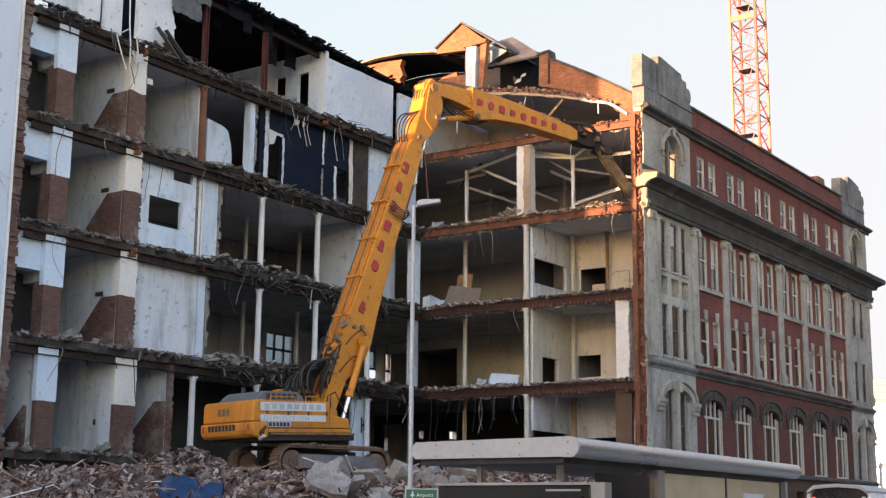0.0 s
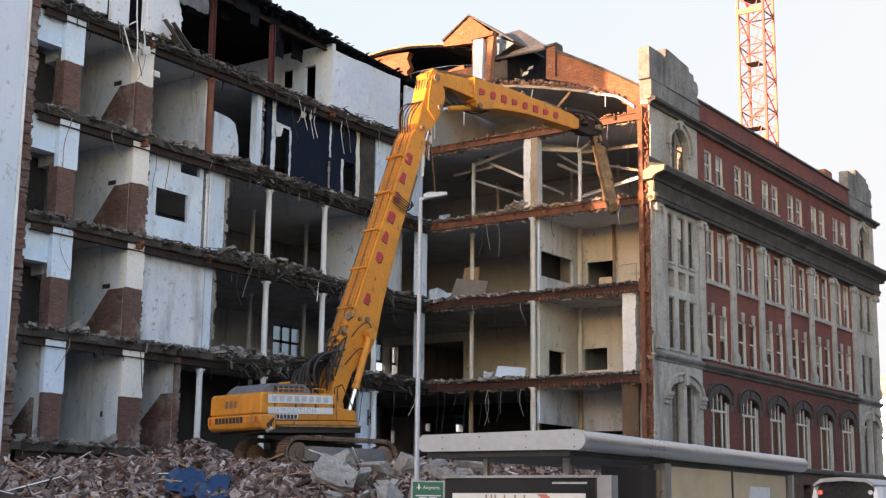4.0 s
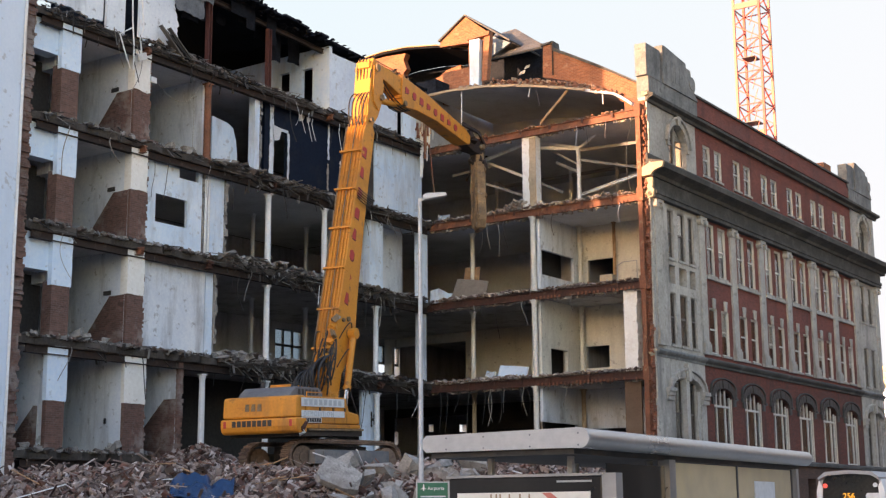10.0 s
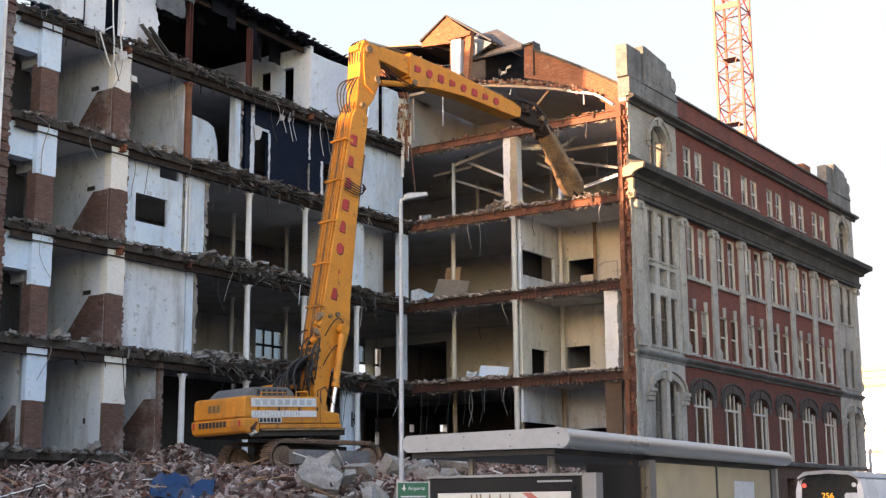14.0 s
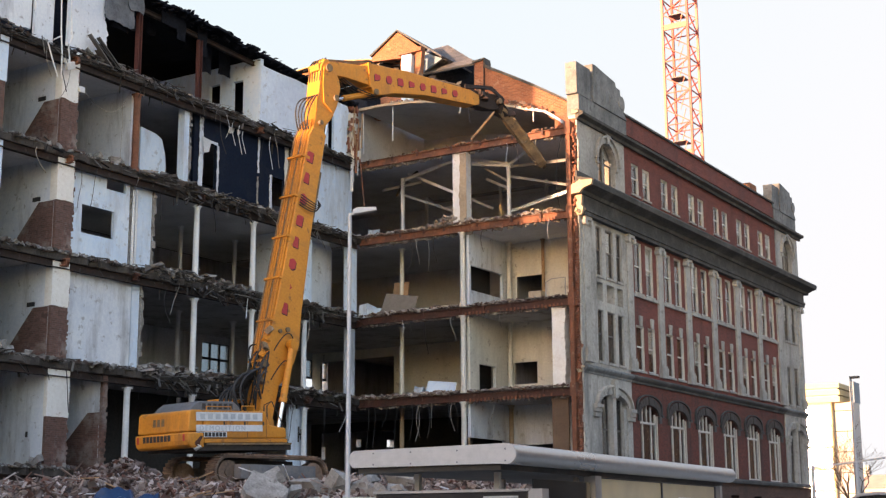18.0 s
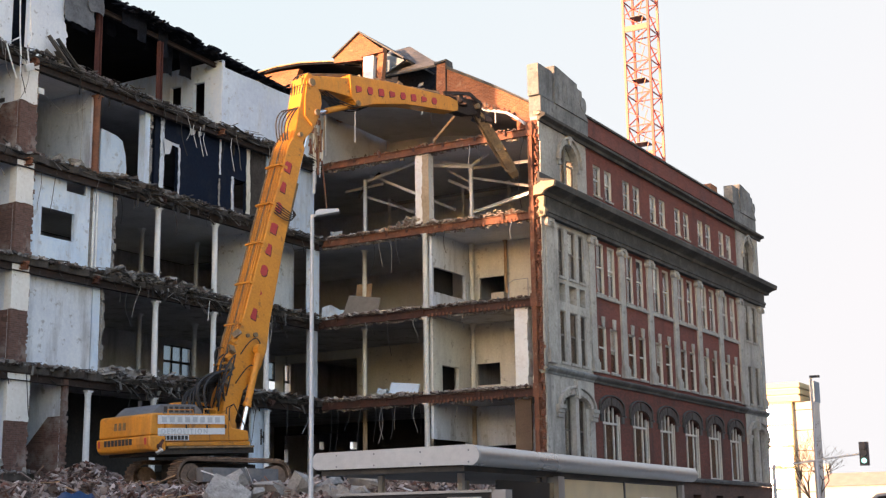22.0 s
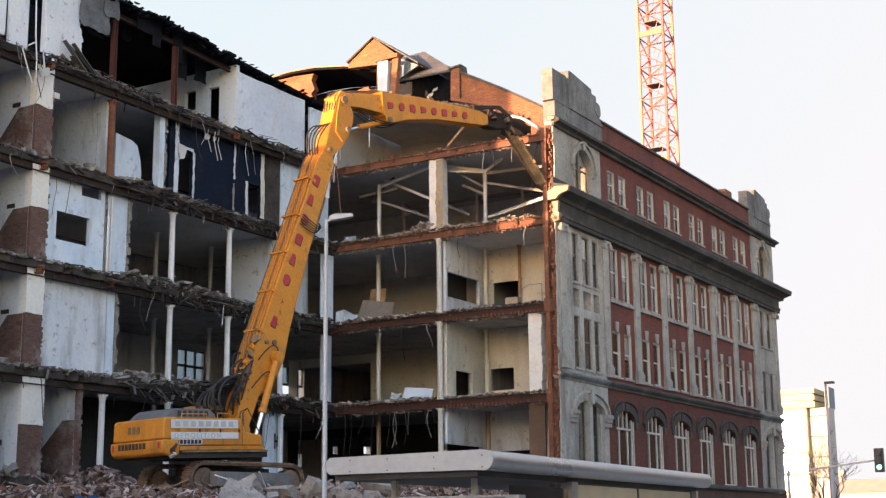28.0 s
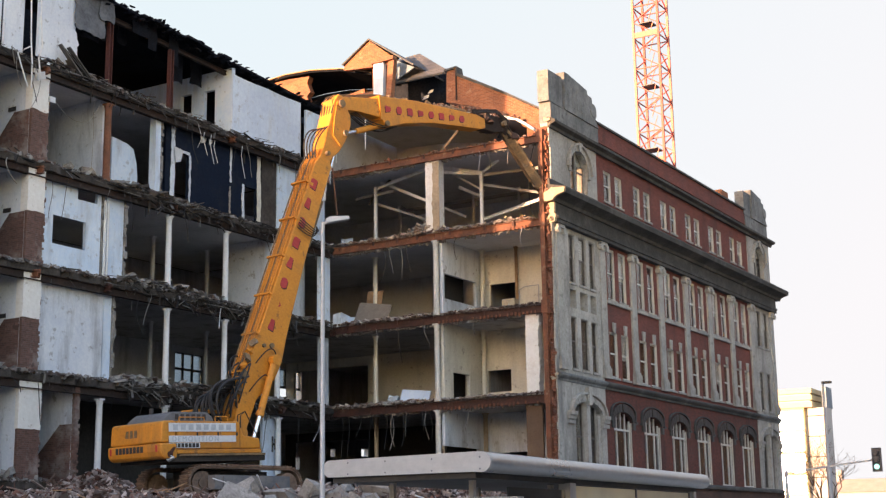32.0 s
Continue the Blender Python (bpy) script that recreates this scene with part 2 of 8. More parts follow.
CREAMIRON = plain("cream_painted_iron", (0.50, 0.48, 0.44), (0.70, 0.68, 0.63), 0.6, stain=(0.33, 0.25, 0.19), stain_amount=0.7, streak=True, speck=(0.36, 0.31, 0.27))
GREYFELT = plain("grey_draped_felt", (0.066, 0.074, 0.087), (0.158, 0.172, 0.191), 0.8, bump=0.6, coarse=2.0)
BASEBRICK = plain("brown_basement_brick", (0.066, 0.037, 0.029), (0.145, 0.086, 0.066), 0.9, brick=(0.225, 0.075, (0.092, 0.066, 0.055)), stain=(0.040, 0.033, 0.029), stain_amount=0.6)
FELT = plain("black_roof_felt", (0.004, 0.005, 0.008), (0.016, 0.019, 0.027), 0.95, bump=0.6, coarse=2.0, spec=0.1)
# deep darkness of the open loft, put into the wall colour
LOFTSHADE = plain("loft_void_shade", (0.009, 0.011, 0.016), (0.032, 0.037, 0.049), 0.98, spec=0.05)
GREYSTEEL = plain("dim_grey_painted_steel", (0.17, 0.17, 0.175), (0.30, 0.30, 0.30), 0.7, stain=(0.2, 0.15, 0.11), stain_amount=0.5)
SLATE = plain("grey_slate", (0.053, 0.057, 0.063), (0.112, 0.115, 0.121), 0.75, brick=(0.3, 0.2, (0.066, 0.066, 0.073)), bump=0.4)
LEAD = plain("blue_grey_lead", (0.106, 0.145, 0.185), (0.198, 0.251, 0.304), 0.6, metal=0.1)
WOOD = plain("splintered_timber", (0.211, 0.119, 0.066), (0.475, 0.304, 0.172), 0.85, coarse=2, fine=20, bump=0.4)
DRAB = plain("drab_hardboard", (0.17, 0.145, 0.125), (0.25, 0.22, 0.195), 0.85, stain=(0.30, 0.27, 0.245), stain_amount=0.4)
BROWNBOARD = plain("brown_boarding", (0.10, 0.062, 0.040), (0.17, 0.108, 0.07), 0.8, coarse=1.2, fine=14, bump=0.2, stain=(0.22, 0.16, 0.11), stain_amount=0.4)
YELLOW = plain("worn_yellow_paint", (0.52, 0.185, 0.018), (0.71, 0.285, 0.028), 0.5, speck=(0.24, 0.10, 0.03), coarse=0.9, fine=12, stain=(0.28, 0.13, 0.04), stain_amount=0.65, bump=0.1, streak=True)
SOOT = plain("soot_brown_stone", (0.042, 0.034, 0.031), (0.10, 0.082, 0.074), 0.9, bump=0.3, stain=(0.14, 0.12, 0.11), stain_amount=0.4)
# tower cladding with the yellow of the sunlight mixed into its colour
CLAD = plain("sun_yellow_cladding", (0.50, 0.40, 0.22), (0.62, 0.50, 0.28), 0.6)
MUDDY = plain("muddy_worn_steel", (0.085, 0.062, 0.043), (0.30, 0.195, 0.10), 0.8, coarse=2.2, fine=14, stain=(0.10, 0.078, 0.06), stain_amount=0.9, bump=0.5, speck=(0.27, 0.235, 0.20))
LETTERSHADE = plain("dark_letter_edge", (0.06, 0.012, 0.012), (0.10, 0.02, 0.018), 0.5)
LETTER = plain("red_letter_paint", (0.34, 0.02, 0.025), (0.50, 0.05, 0.05), 0.5)
DECK = plain("dark_grey_paint", (0.079, 0.086, 0.099), (0.158, 0.165, 0.178), 0.6, stain=(0.264, 0.224, 0.185), stain_amount=0.5)
UNDERSIDE = plain("oily_black_chassis", (0.012, 0.011, 0.011), (0.05, 0.042, 0.036), 0.7, stain=(0.10, 0.075, 0.05), stain_amount=0.5, bump=0.2)
RUBBER = plain("black_hose", (0.012, 0.012, 0.013), (0.03, 0.03, 0.032), 0.6)
TRACK = plain("muddy_track_steel", (0.119, 0.079, 0.059), (0.290, 0.198, 0.145), 0.8, metal=0.2, coarse=3, stain=(0.053, 0.046, 0.040), stain_amount=0.7, bump=0.4)
CHROME = plain("bright_rod", (0.75, 0.76, 0.78), (0.88, 0.88, 0.9), 0.18, metal=1.0, bump=0.02)
SIGNWHITE = plain("scuffed_white_board", (0.52, 0.54, 0.55), (0.70, 0.71, 0.72), 0.6, stain=(0.35, 0.33, 0.3), stain_amount=0.5)
SIGNGREY = plain("faded_grey_lettering", (0.330, 0.356, 0.383), (0.475, 0.502, 0.528), 0.6)
JET = plain("jet_black_paint", (0.004, 0.004, 0.005), (0.012, 0.012, 0.013), 0.35, bump=0.0)
INK = plain("dark_lettering", (0.02, 0.02, 0.025), (0.05, 0.045, 0.04), 0.6)
SILVER = plain("brushed_silver_panel", (0.34, 0.335, 0.33), (0.42, 0.415, 0.41), 0.38, metal=0.65, coarse=0.7, stain=(0.33, 0.325, 0.32), stain_amount=0.4, bump=0.02)
PALEMETAL = plain("pale_grey_painted_metal", (0.36, 0.345, 0.33), (0.46, 0.44, 0.42), 0.55, stain=(0.3, 0.28, 0.26), stain_amount=0.3, bump=0.03)
POSTGREY = plain("galvanised_steel", (0.330, 0.337, 0.350), (0.462, 0.469, 0.482), 0.5, metal=0.3)
DARKMETAL = plain("dark_frame_metal", (0.033, 0.034, 0.040), (0.079, 0.079, 0.086), 0.45, metal=0.3)
PAPER = plain("poster_paper", (0.66, 0.60, 0.52), (0.78, 0.73, 0.66), 0.6, stain=(0.62, 0.45, 0.3), stain_amount=0.5)
POSTER_RED = plain("poster_red_ink", (0.5, 0.12, 0.09), (0.62, 0.2, 0.15), 0.6)
GREEN = plain("green_sign_face", (0.004, 0.09, 0.05), (0.008, 0.13, 0.075), 0.4, bump=0.02)
CRANE = plain("crane_red_paint", (0.36, 0.055, 0.04), (0.46, 0.09, 0.065), 0.55)
CRANELIGHT = plain("crane_faded_paint", (0.42, 0.13, 0.09), (0.52, 0.19, 0.13), 0.55)
BROWNSASH = plain("brown_sash_paint", (0.10, 0.085, 0.073), (0.20, 0.175, 0.155), 0.6, stain=(0.30, 0.275, 0.245), stain_amount=0.5)
SASH = plain("white_sash_paint", (0.502, 0.482, 0.442), (0.686, 0.660, 0.607), 0.6, stain=(0.528, 0.502, 0.462), stain_amount=0.5)
REVEAL = plain("cream_reveal_paint", (0.52, 0.48, 0.42), (0.68, 0.63, 0.55), 0.7, stain=(0.36, 0.30, 0.25), stain_amount=0.5, streak=True)
BLIND = plain("pale_blind", (0.66, 0.64, 0.58), (0.78, 0.76, 0.70), 0.9)
# near-black colour that stands for the shade inside rooms and recesses
ROOMSHADE = plain("room_shade", (0.02, 0.02, 0.022), (0.05, 0.048, 0.046), 0.95)
STREETGLASS = pane("old_street_glass", (0.80, 0.80, 0.78), 0.03)
STREETGLASS.node_tree.nodes["Principled BSDF"].inputs["IOR"].default_value = 1.33
DIMGLASS = pane("dusty_rear_glass", (0.20, 0.26, 0.31), 0.25)
# frosted shelter glass; the sun's warm reflection is put into its colour
SUNFROST = plain("sun_tinted_frosted_glass", (0.54, 0.46, 0.34), (0.76, 0.62, 0.41), 0.15, coarse=0.25, fine=1.0, bump=0.005, stain=(0.82, 0.65, 0.36), stain_amount=0.4)
SUNFROST.node_tree.nodes["Principled BSDF"].inputs["Transmission Weight"].default_value = 0.25
ASPHALT = plain("asphalt", (0.035, 0.035, 0.037), (0.065, 0.065, 0.066), 0.85, coarse=0.3, fine=30, bump=0.3)
PAVING = plain("paving_stone", (0.290, 0.277, 0.264), (0.449, 0.436, 0.409), 0.85, coarse=0.7, brick=(0.6, 0.6, (0.198, 0.185, 0.172)))
BLUE = plain("blue_plastic_sheet", (0.002, 0.022, 0.070), (0.005, 0.042, 0.125), 0.35, coarse=2.0, stain=(0.04, 0.07, 0.14), stain_amount=0.3, bump=0.6)
DEBRIS = pieces("mixed_rubble", [(0.286, 0.230, 0.209), (0.392, 0.328, 0.301), (0.175, 0.132, 0.116), (0.101, 0.069, 0.058), (0.228, 0.171, 0.150), (0.055, 0.034, 0.029), (0.148, 0.078, 0.061), (0.196, 0.098, 0.075), (0.488, 0.421, 0.398), (0.254, 0.196, 0.175), (0.085, 0.043, 0.034), (0.329, 0.265, 0.238), (0.133, 0.098, 0.085), (0.201, 0.152, 0.133)])
# dusty bed, darkened so the gaps between pieces look shaded
GAPDUST = plain("dust_and_gap_shade", (0.03, 0.02, 0.0165), (0.085, 0.056, 0.046), 0.95, coarse=0.8, fine=16, bump=0.7)
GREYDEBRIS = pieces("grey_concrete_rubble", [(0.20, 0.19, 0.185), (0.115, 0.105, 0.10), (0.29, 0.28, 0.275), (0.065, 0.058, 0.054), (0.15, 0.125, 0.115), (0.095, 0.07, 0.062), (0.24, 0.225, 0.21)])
DUSTYDEBRIS = pieces("dusty_buff_rubble", [(0.32, 0.275, 0.245), (0.20, 0.16, 0.14), (0.44, 0.40, 0.37), (0.13, 0.095, 0.08), (0.37, 0.32, 0.285), (0.18, 0.115, 0.093), (0.27, 0.235, 0.21)])
ORANGERUBBLE = pieces("orange_brick_rubble", [(0.30, 0.13, 0.08), (0.25, 0.16, 0.115), (0.40, 0.24, 0.155), (0.17, 0.085, 0.056), (0.34, 0.27, 0.21), (0.22, 0.10, 0.065)])
BUFFRUBBLE = pieces("buff_plaster_rubble", [(0.40, 0.33, 0.27), (0.48, 0.42, 0.37), (0.30, 0.20, 0.15), (0.22, 0.15, 0.115), (0.55, 0.50, 0.45), (0.33, 0.27, 0.22)])
TORNBRICK = plain("torn_red_brick", (0.14, 0.046, 0.028), (0.34, 0.122, 0.068), 0.92, coarse=1.5, fine=10, brick=(0.225, 0.075, (0.25, 0.15, 0.105)), bump=0.7, stain=(0.32, 0.25, 0.2), stain_amount=0.4)
BARK = plain("bare_bark", (0.066, 0.046, 0.033), (0.145, 0.106, 0.073), 0.9)
FARSTONE = plain("far_pale_stone", (0.55, 0.52, 0.46), (0.68, 0.65, 0.58), 0.85, stain=(0.4, 0.37, 0.33), stain_amount=0.5)
# for the far terrace, and pale so the added unseen fronts bounce light
FARBRICK = plain("pale_rendered_front", (0.40, 0.38, 0.35), (0.52, 0.50, 0.46), 0.85, stain=(0.3, 0.28, 0.26), stain_amount=0.4)
# only for the added unseen front mirrored in the street windows
DARKFRONT = plain("dark_unseen_front", (0.07, 0.055, 0.046), (0.13, 0.10, 0.085), 0.9, stain=(0.05, 0.042, 0.038), stain_amount=0.5)
# tile colour paled to put the distance's haze into it
FARROOF = plain("far_tiled_roof", (0.40, 0.27, 0.21), (0.50, 0.36, 0.29), 0.8)
GREENSIGN = plain("bright_green_sign", (0.05, 0.22, 0.02), (0.09, 0.30, 0.035), 0.5)
LAMPGREEN = glow("green_signal", (0.25, 1.0, 0.75), 0.3)
BUSLAMP = glow("red_roundel_lamp", (1.0, 0.12, 0.08), 0.12)
AMBER = glow("amber_display", (1.0, 0.45, 0.03), 0.16)
SKYSHEET = haze("painted_sky_sheet", (0.082, 0.108, 0.110), (0.099, 0.112, 0.110))
BUSWHITE = plain("white_bus_paint", (0.68, 0.68, 0.68), (0.78, 0.78, 0.78), 0.3, bump=0.0)
BUSROOF = plain("grey_bus_roof", (0.26, 0.26, 0.27), (0.36, 0.36, 0.37), 0.45)
BLACKGLASS = plain("dark_windscreen", (0.012, 0.013, 0.013), (0.03, 0.03, 0.028), 0.12, bump=0.0, spec=0.6)


# ---- shapes ----
class Geo:
    """Collects solid pieces into one mesh."""

    def __init__(self):
        self.v, self.f = [], []

    def solid(self, verts, faces):
        n = len(self.v)
        self.v += [tuple(p) for p in verts]
        self.f += [tuple(i + n for i in f) for f in faces]
        return self

    def box(self, x0, x1, y0, y1, z0, z1):
        return self.solid([(x, y, z) for z in (z0, z1) for y in (y0, y1) for x in (x0, x1)],
                          [(0, 2, 3, 1), (4, 5, 7, 6), (0, 1, 5, 4), (2, 6, 7, 3), (0, 4, 6, 2), (1, 3, 7, 5)])

    def obox(self, m, sx, sy, sz):
        vs = [m @ Vector((x, y, z)) for z in (-sz / 2, sz / 2) for y in (-sy / 2, sy / 2) for x in (-sx / 2, sx / 2)]
        return self.solid(vs, [(0, 2, 3, 1), (4, 5, 7, 6), (0, 1, 5, 4), (2, 6, 7, 3), (0, 4, 6, 2), (1, 3, 7, 5)])

    def beam(self, p, q, w, h):
        """A straight bar of section w by h from p to q."""
        p, q = Vector(p), Vector(q)
        m = Matrix.Translation((p + q) / 2) @ (q - p).to_track_quat("Y", "Z").to_matrix().to_4x4()
        return self.obox(m, w, (q - p).length, h)

    def girder(self, p, q, w, h, t=0.03):
        """A rolled I-section from p to q: two flanges and a web."""
        p, q = Vector(p), Vector(q)
        m = Matrix.Translation((p + q) / 2) @ (q - p).to_track_quat("Y", "Z").to_matrix().to_4x4()
        n = (q - p).length
        self.obox(m @ Matrix.Translation((0, 0, h / 2 - t / 2)), w, n, t)
        self.obox(m @ Matrix.Translation((0, 0, t / 2 - h / 2)), w, n, t)
        return self.obox(m, t, n, h - 2 * t - 0.002)

    def tube(self, p, q, r, r2=None, n=10):
        p, q, r2 = Vector(p), Vector(q), r if r2 is None else r2
        turn = (q - p).to_track_quat("Z", "X").to_matrix()
        ring = [(math.cos(2 * math.pi * i / n), math.sin(2 * math.pi * i / n)) for i in range(n)]
        vs = [p + turn @ Vector((c * r, s * r, 0)) for c, s in ring] + [q + turn @ Vector((c * r2, s * r2, 0)) for c, s in ring]
        fs = [(i, (i + 1) % n, n + (i + 1) % n, n + i) for i in range(n)]
        return self.solid(vs, fs + [tuple(range(n - 1, -1, -1)), tuple(range(n, 2 * n))])

    def cable(self, pts, r, n=6):
        """One round tube swept along a line of points."""
        pts = [Vector(p) for p in pts]
        ways = [(pts[min(i + 1, len(pts) - 1)] - pts[max(i - 1, 0)]).normalized() for i in range(len(pts))]
        side = ways[0].orthogonal().normalized()
        vs = []
        for p, d in zip(pts, ways):
            side = (side - d * side.dot(d)).normalized()
            up_ = d.cross(side)
            vs += [p + side * (r * math.cos(2 * math.pi * i / n)) + up_ * (r * math.sin(2 * math.pi * i / n)) for i in range(n)]
        m = len(pts)
        fs = [(k * n + i, k * n + (i + 1) % n, (k + 1) * n + (i + 1) % n, (k + 1) * n + i) for k in range(m - 1) for i in range(n)]
        return self.solid(vs, fs + [tuple(range(n - 1, -1, -1)), tuple(range((m - 1) * n, m * n))])

    def lathe(self, x, y, prof, n=14):
        """Turned about the upright at x, y; prof: (radius, z) from the foot up."""
        vs = [(x + r * math.cos(2 * math.pi * i / n), y + r * math.sin(2 * math.pi * i / n), z) for r, z in prof for i in range(n)]
        fs = [(k * n + i, k * n + (i + 1) % n, (k + 1) * n + (i + 1) % n, (k + 1) * n + i) for k in range(len(prof) - 1) for i in range(n)]
        return self.solid(vs, fs + [tuple(range(n - 1, -1, -1)), tuple(range((len(prof) - 1) * n, len(prof) * n))])

    def prism(self, pts, axis, a, b):
        """A flat outline pushed along an axis from a to b. Outline in the two other axes, in x, y, z order."""
        def put(u, v, w):
            return (w, u, v) if axis == "x" else (u, w, v) if axis == "y" else (u, v, w)
        n = len(pts)
        vs = [put(u, v, a) for u, v in pts] + [put(u, v, b) for u, v in pts]
        return self.solid(vs, [(i, (i + 1) % n, n + (i + 1) % n, n + i) for i in range(n)] + [tuple(range(n - 1, -1, -1)), tuple(range(n, 2 * n))])

    def chunk(self, c, sx, sy, sz, rnd, tilt=0.6):
        """One broken lump: a block with knocked-about corners."""
        m = Matrix.Translation(c) @ Euler((rnd.uniform(-tilt, tilt), rnd.uniform(-tilt, tilt), rnd.uniform(0, 6.3))).to_matrix().to_4x4()
        j = lambda: rnd.uniform(0.42, 1.2)
        vs = [m @ Vector((x * sx / 2 * j(), y * sy / 2 * j(), z * sz / 2 * j())) for z in (-1, 1) for y in (-1, 1) for x in (-1, 1)]
        return self.solid(vs, [(0, 2, 3, 1), (4, 5, 7, 6), (0, 1, 5, 4), (2, 6, 7, 3), (0, 4, 6, 2), (1, 3, 7, 5)])

    def mesh(self, name, material, fix=True):
        me = bpy.data.meshes.new(name)
        me.from_pydata(self.v, [], self.f)
        if fix:
            bm = bmesh.new()
            bm.from_mesh(me)
            bmesh.ops.recalc_face_normals(bm, faces=bm.faces)
            bm.to_mesh(me)
            bm.free()
        me.materials.append(material)
        return me

    def put(self, name, material, parent=None, label="", category="", group="", kind="", smooth=False, bevel=0.0):
        """Links the mesh as one object: a part under parent, or a thing."""
        ob = new(name, self.mesh(name, material))
        if smooth:
            ob.data.shade_smooth()
            ob.data.set_sharp_from_angle(angle=radians(35))
        if bevel:
            mod = ob.modifiers.new("bevel", "BEVEL")
            mod.width, mod.segments, mod.limit_method = bevel, 2, "ANGLE"
        ob.parent = parent
        return tagged(ob, label, category, group, kind)


def slack(p, q, bulge, n=9):
    """Points of a slack line from p to q that bellies out by bulge."""
    p, q, bulge = Vector(p), Vector(q), Vector(bulge)
    return [p.lerp(q, i / n) + bulge * (4 * i / n * (1 - i / n)) for i in range(n + 1)]


def thing(name, label, category, group="", at=(0, 0, 0)):
    ob = new(name)
    ob.location = at
    ob.empty_display_size = 0.2
    return tagged(ob, label, category, group)


def sheet_wall(g, axis, a, b, u0, u1, z0, z1, holes=()):
    """A wall of thickness a to b across axis, from u0 to u1 and z0 to z1, with openings (u0, u1, z0, z1)."""
    us = sorted({u0, u1, *[max(u0, min(u1, h[k])) for h in holes for k in (0, 1)]})
    zs = sorted({z0, z1, *[max(z0, min(z1, h[k])) for h in holes for k in (2, 3)]})
    for p, q in zip(us, us[1:]):
        run = None
        for r, s in zip(zs, zs[1:]):
            cu, cz = (p + q) / 2, (r + s) / 2
            if any(h[0] < cu < h[1] and h[2] < cz < h[3] for h in holes):
                if run:
                    g.box(*((a, b, p, q) if axis == "x" else (p, q, a, b)), *run)
                run = None
            else:
                run = (run[0] if run else r, s)
        if run:
            g.box(*((a, b, p, q) if axis == "x" else (p, q, a, b)), *run)
    return g


def ragged(rnd, u0, u1, z0, z1, side, step=0.11, depth=0.14):
    """An outline of a panel one side of which ('r', 'l', 't', 'b') is broken off unevenly; several letters for several sides."""
    def run(n, a, b, wob):
        pts, drift = [a], 0.0
        for i in range(1, n):
            drift = 0.8 * drift + rnd.uniform(-0.45, 0.45) * wob
            off = drift + rnd.choice((0.0, 0.0, -0.2, 0.3)) * wob
            u, v = a[0] + (b[0] - a[0]) * i / n, a[1] + (b[1] - a[1]) * i / n
            pts.append((u + off, v) if abs(b[1] - a[1]) > abs(b[0] - a[0]) else (u, v + off))
        return pts
    c = [(u0, z0), (u1, z0), (u1, z1), (u0, z1)]
    out = []
    for k, s in enumerate("brtl"):
        a, b = c[k], c[(k + 1) % 4]
        n = max(1, int((abs(a[0] - b[0]) + abs(a[1] - b[1])) / step)) if s in side else 1
        out += run(n, a, b, depth if s in side else 0)
    return out

# ---- plan: the left wing's torn side lies in x = XL, the torn middle in y = YM, the street front in x = XF ----
XL, YM, XF = -38.35, 54.0, -26.45
Y0, YE = 29.85, 86.2
XB = -47.2                                     # back wall of the left wing
FLOORS = (3.85, 7.75, 11.75, 15.7, 19.6)       # tops of the floors
ROOF = 23.0
rnd = random.Random(7)

ground = Geo()
ground.box(-1500, 1500, -700, 2600, -0.6, 0.0).put("ground", ASPHALT, kind="structure", label="dark grey asphalt street running to the horizon", category="ground")
Geo().box(-22.0, -4.0, 5.0, 120.0, 0.004, 0.12).put("pavement", PAVING, kind="structure", label="grey paved footway along the demolition site", category="pavement")

# floors of both wings: concrete sheets with a torn edge
def torn_edge(u0, u1, base, out, step, r):
    n = int((u1 - u0) / step)
    return [(u0 + (u1 - u0) * i / n, base + r.uniform(-0.12, out)) for i in range(n + 1)]


for k, z in enumerate(FLOORS):
    r = random.Random(40 + k)
    edge = torn_edge(Y0, YM, XL, 0.22, 0.35, r)
    pts = [(XB, Y0)] + [(x, y) for y, x in edge] + [(XB, YM)]
    g = Geo().prism(pts, "z", z - 0.3, z - 0.04)
    edge = torn_edge(XL, XF - 0.55, YM, 0.0, 0.35, r)
    g.prism([(x, y + 0.3) for x, y in edge] + [(XF - 0.55, 85.6), (XL - 8.6, 85.6), (XL - 8.6, YM + 0.001), (XL, YM + 0.001)][:4], "z", z - 0.3, z - 0.04)
    g.put(f"floor_{k + 1}", SLABEDGE, kind="structure", label="broken grey concrete floor slab with a torn edge", category="floor")
    c = Geo().box(XB + 0.3, XL - 0.35, Y0, YM - 0.02, z - 0.36, z - 0.304)
    c.box(XL - 8.6, XF - 0.6, YM + 0.3, 85.5, z - 0.36, z - 0.304)
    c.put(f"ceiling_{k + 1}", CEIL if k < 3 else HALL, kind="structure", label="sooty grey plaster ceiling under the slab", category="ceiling")

